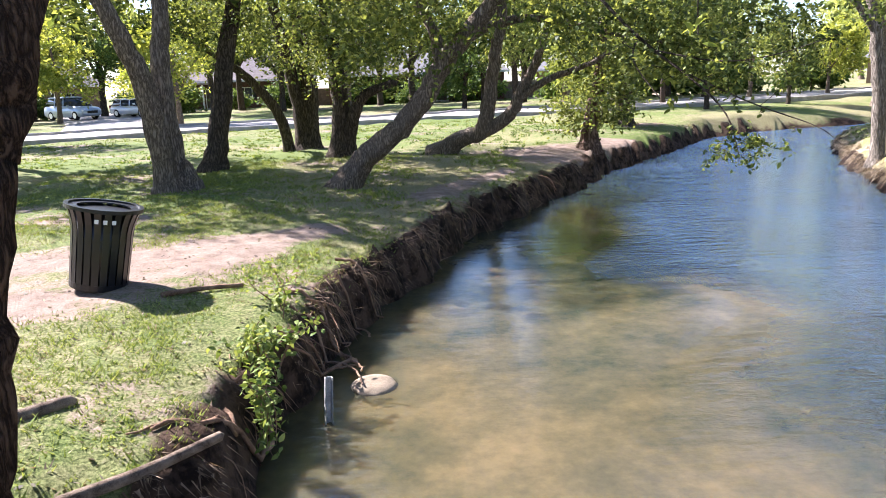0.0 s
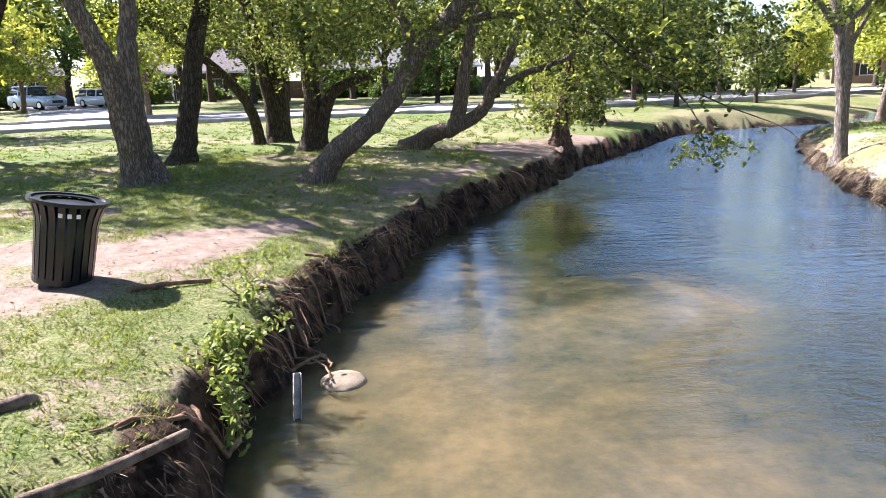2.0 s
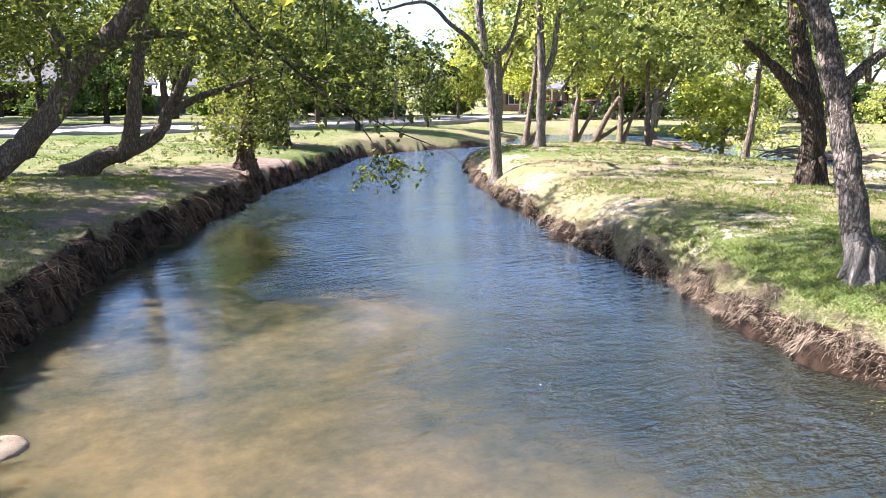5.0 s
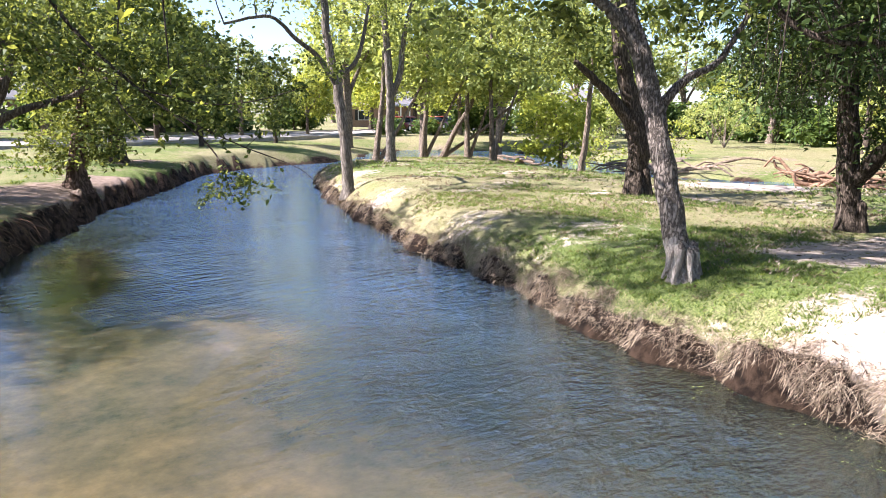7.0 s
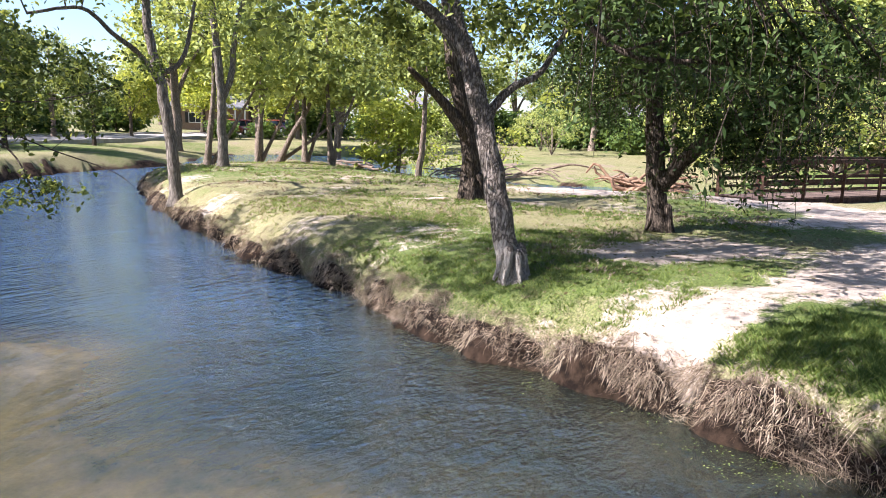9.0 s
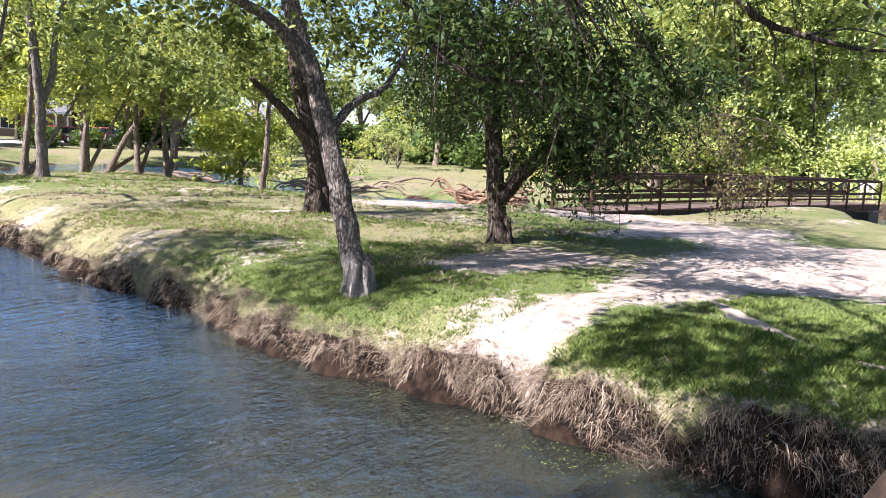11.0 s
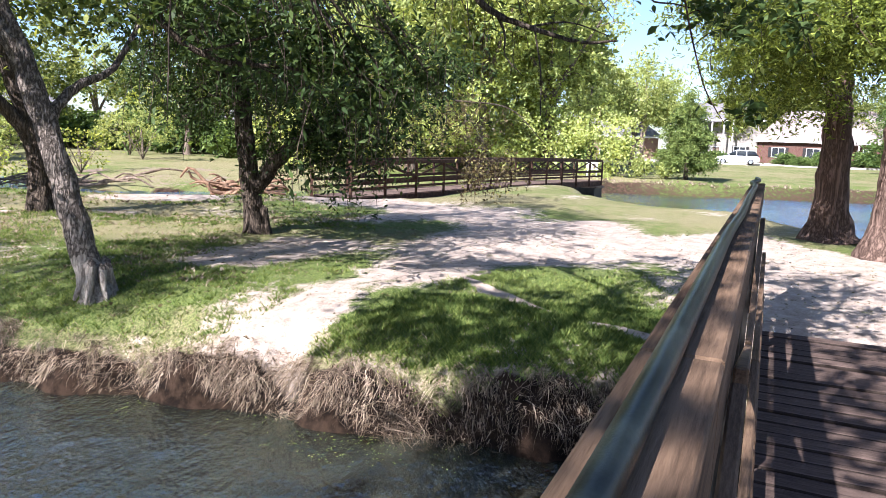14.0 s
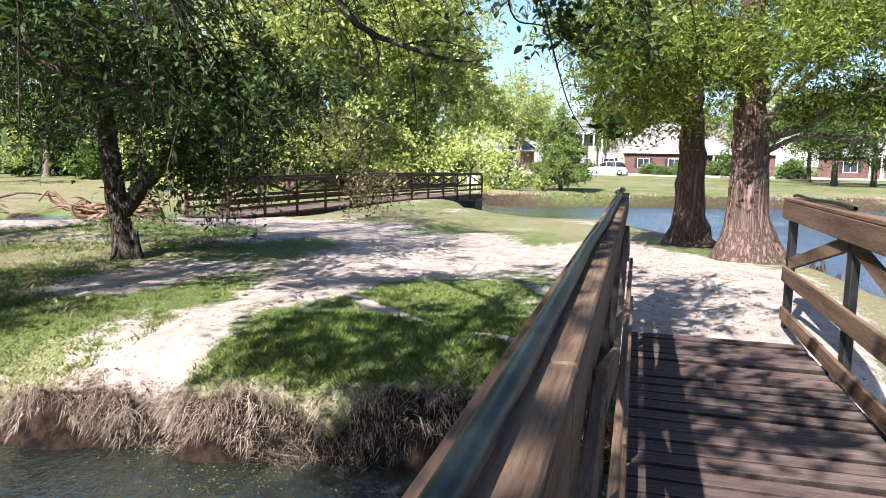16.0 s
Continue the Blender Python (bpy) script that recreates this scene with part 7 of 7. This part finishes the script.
# ---- garden bushes and low growth that close the far side ----
BUSH = far_tree("garden_bush", 57, M_LEAF_DARK, M_BARK_DARK, 2.2, 1.5, "dense dark green garden bush", 0.15, 15, 0.15)
RED_BUSH = far_tree("garden_bush", 58, M_LEAF_BROWN, M_BARK_DARK, 2.6, 1.2, "reddish-brown leaved garden bush", 0.15, 20, 0.12)
for ob, (x, y) in ((BUSH, (88.5, -38.5)), (RED_BUSH, (89.2, -41.0))):
    ob.matrix_world = pose(x, y, ground_z(x, y) - 0.25)
# azimuth in degrees clockwise from +y, distance, size
for az, dist, size in ((104.0, 92, 1.2), (106.2, 96, 0.8), (111.0, 99, 0.8), (112.2, 97, 0.6), (116.0, 96, 1.0), (118.2, 94, 0.7), (121.0, 96, 1.2), (99.5, 90, 1.3), (96.0, 88, 1.6), (92.5, 86, 1.4),
                       (88.0, 72, 1.7), (84.5, 68, 1.6), (81.0, 66, 1.8), (77.5, 62, 1.5), (74.0, 60, 1.7), (70.0, 56, 1.5), (66.5, 60, 1.9), (62.5, 66, 1.8), (58.5, 70, 1.7), (54.0, 74, 1.9),
                       (49.5, 76, 1.8), (45.0, 72, 1.8), (30.0, 78, 1.8), (25.0, 72, 1.8), (20.0, 70, 1.6), (13.0, 72, 1.7), (6.0, 74, 1.6), (-2.0, 76, 1.5), (-9.0, 74, 1.2), (-12.5, 76, 1.0), (-17.0, 74, 1.4), (-19.5, 72, 1.1), (-26.0, 70, 1.3), (37.2, 63, 0.8), (40.2, 66, 0.75), (1.5, 72, 1.1)):
    a = radians(az)
    x, y = dist * math.sin(a), dist * math.cos(a)
    copy_thing(BUSH, pose(x, y, ground_z(x, y) - 0.25 * size, 0, 0, rng.uniform(0, 360)) @ Matrix.Diagonal((size * rng.uniform(0.9, 1.4), size * rng.uniform(0.9, 1.4), size, 1)))


SIGN_AT = (43.6, -5.6)
# ---- the small white sign at the far end of the steel bridge ----
def build_sign(x, y):
    sign = thing("park_sign", (x, y, ground_z(x, y)), 5, "small white arched sign board on two posts by the bridge", "sign")
    bm = bmesh.new()
    rim = [(-0.34, 0.35), (0.34, 0.35), (0.34, 0.75)] + [(0.34 * math.cos(a * math.pi / 8), 0.75 + 0.2 * math.sin(a * math.pi / 8)) for a in range(1, 8)] + [(-0.34, 0.75)]
    for k in (-0.02, 0.02):
        bm.faces.new([bm.verts.new((k, p, q)) for p, q in rim])
    bm.verts.ensure_lookup_table()
    n = len(rim)
    for i in range(n):
        bm.faces.new((bm.verts[i], bm.verts[(i + 1) % n], bm.verts[n + (i + 1) % n], bm.verts[n + i]))
    bmesh.ops.recalc_face_normals(bm, faces=bm.faces)
    part("board", bm, M_WHITE, sign)
    for s in (-1, 1):
        boxed("post", (-0.03, s * 0.28 - 0.03, -0.15), (-0.021, s * 0.28 + 0.03, 0.8), M_WHITE, sign, "", 0.003)
        boxed("panel", (-0.026, s * 0.14 - 0.07, 0.45), (-0.021, s * 0.14 + 0.07, 0.72), M_FENCE, sign, "dark printed panel", 0.0)


build_sign(*SIGN_AT)
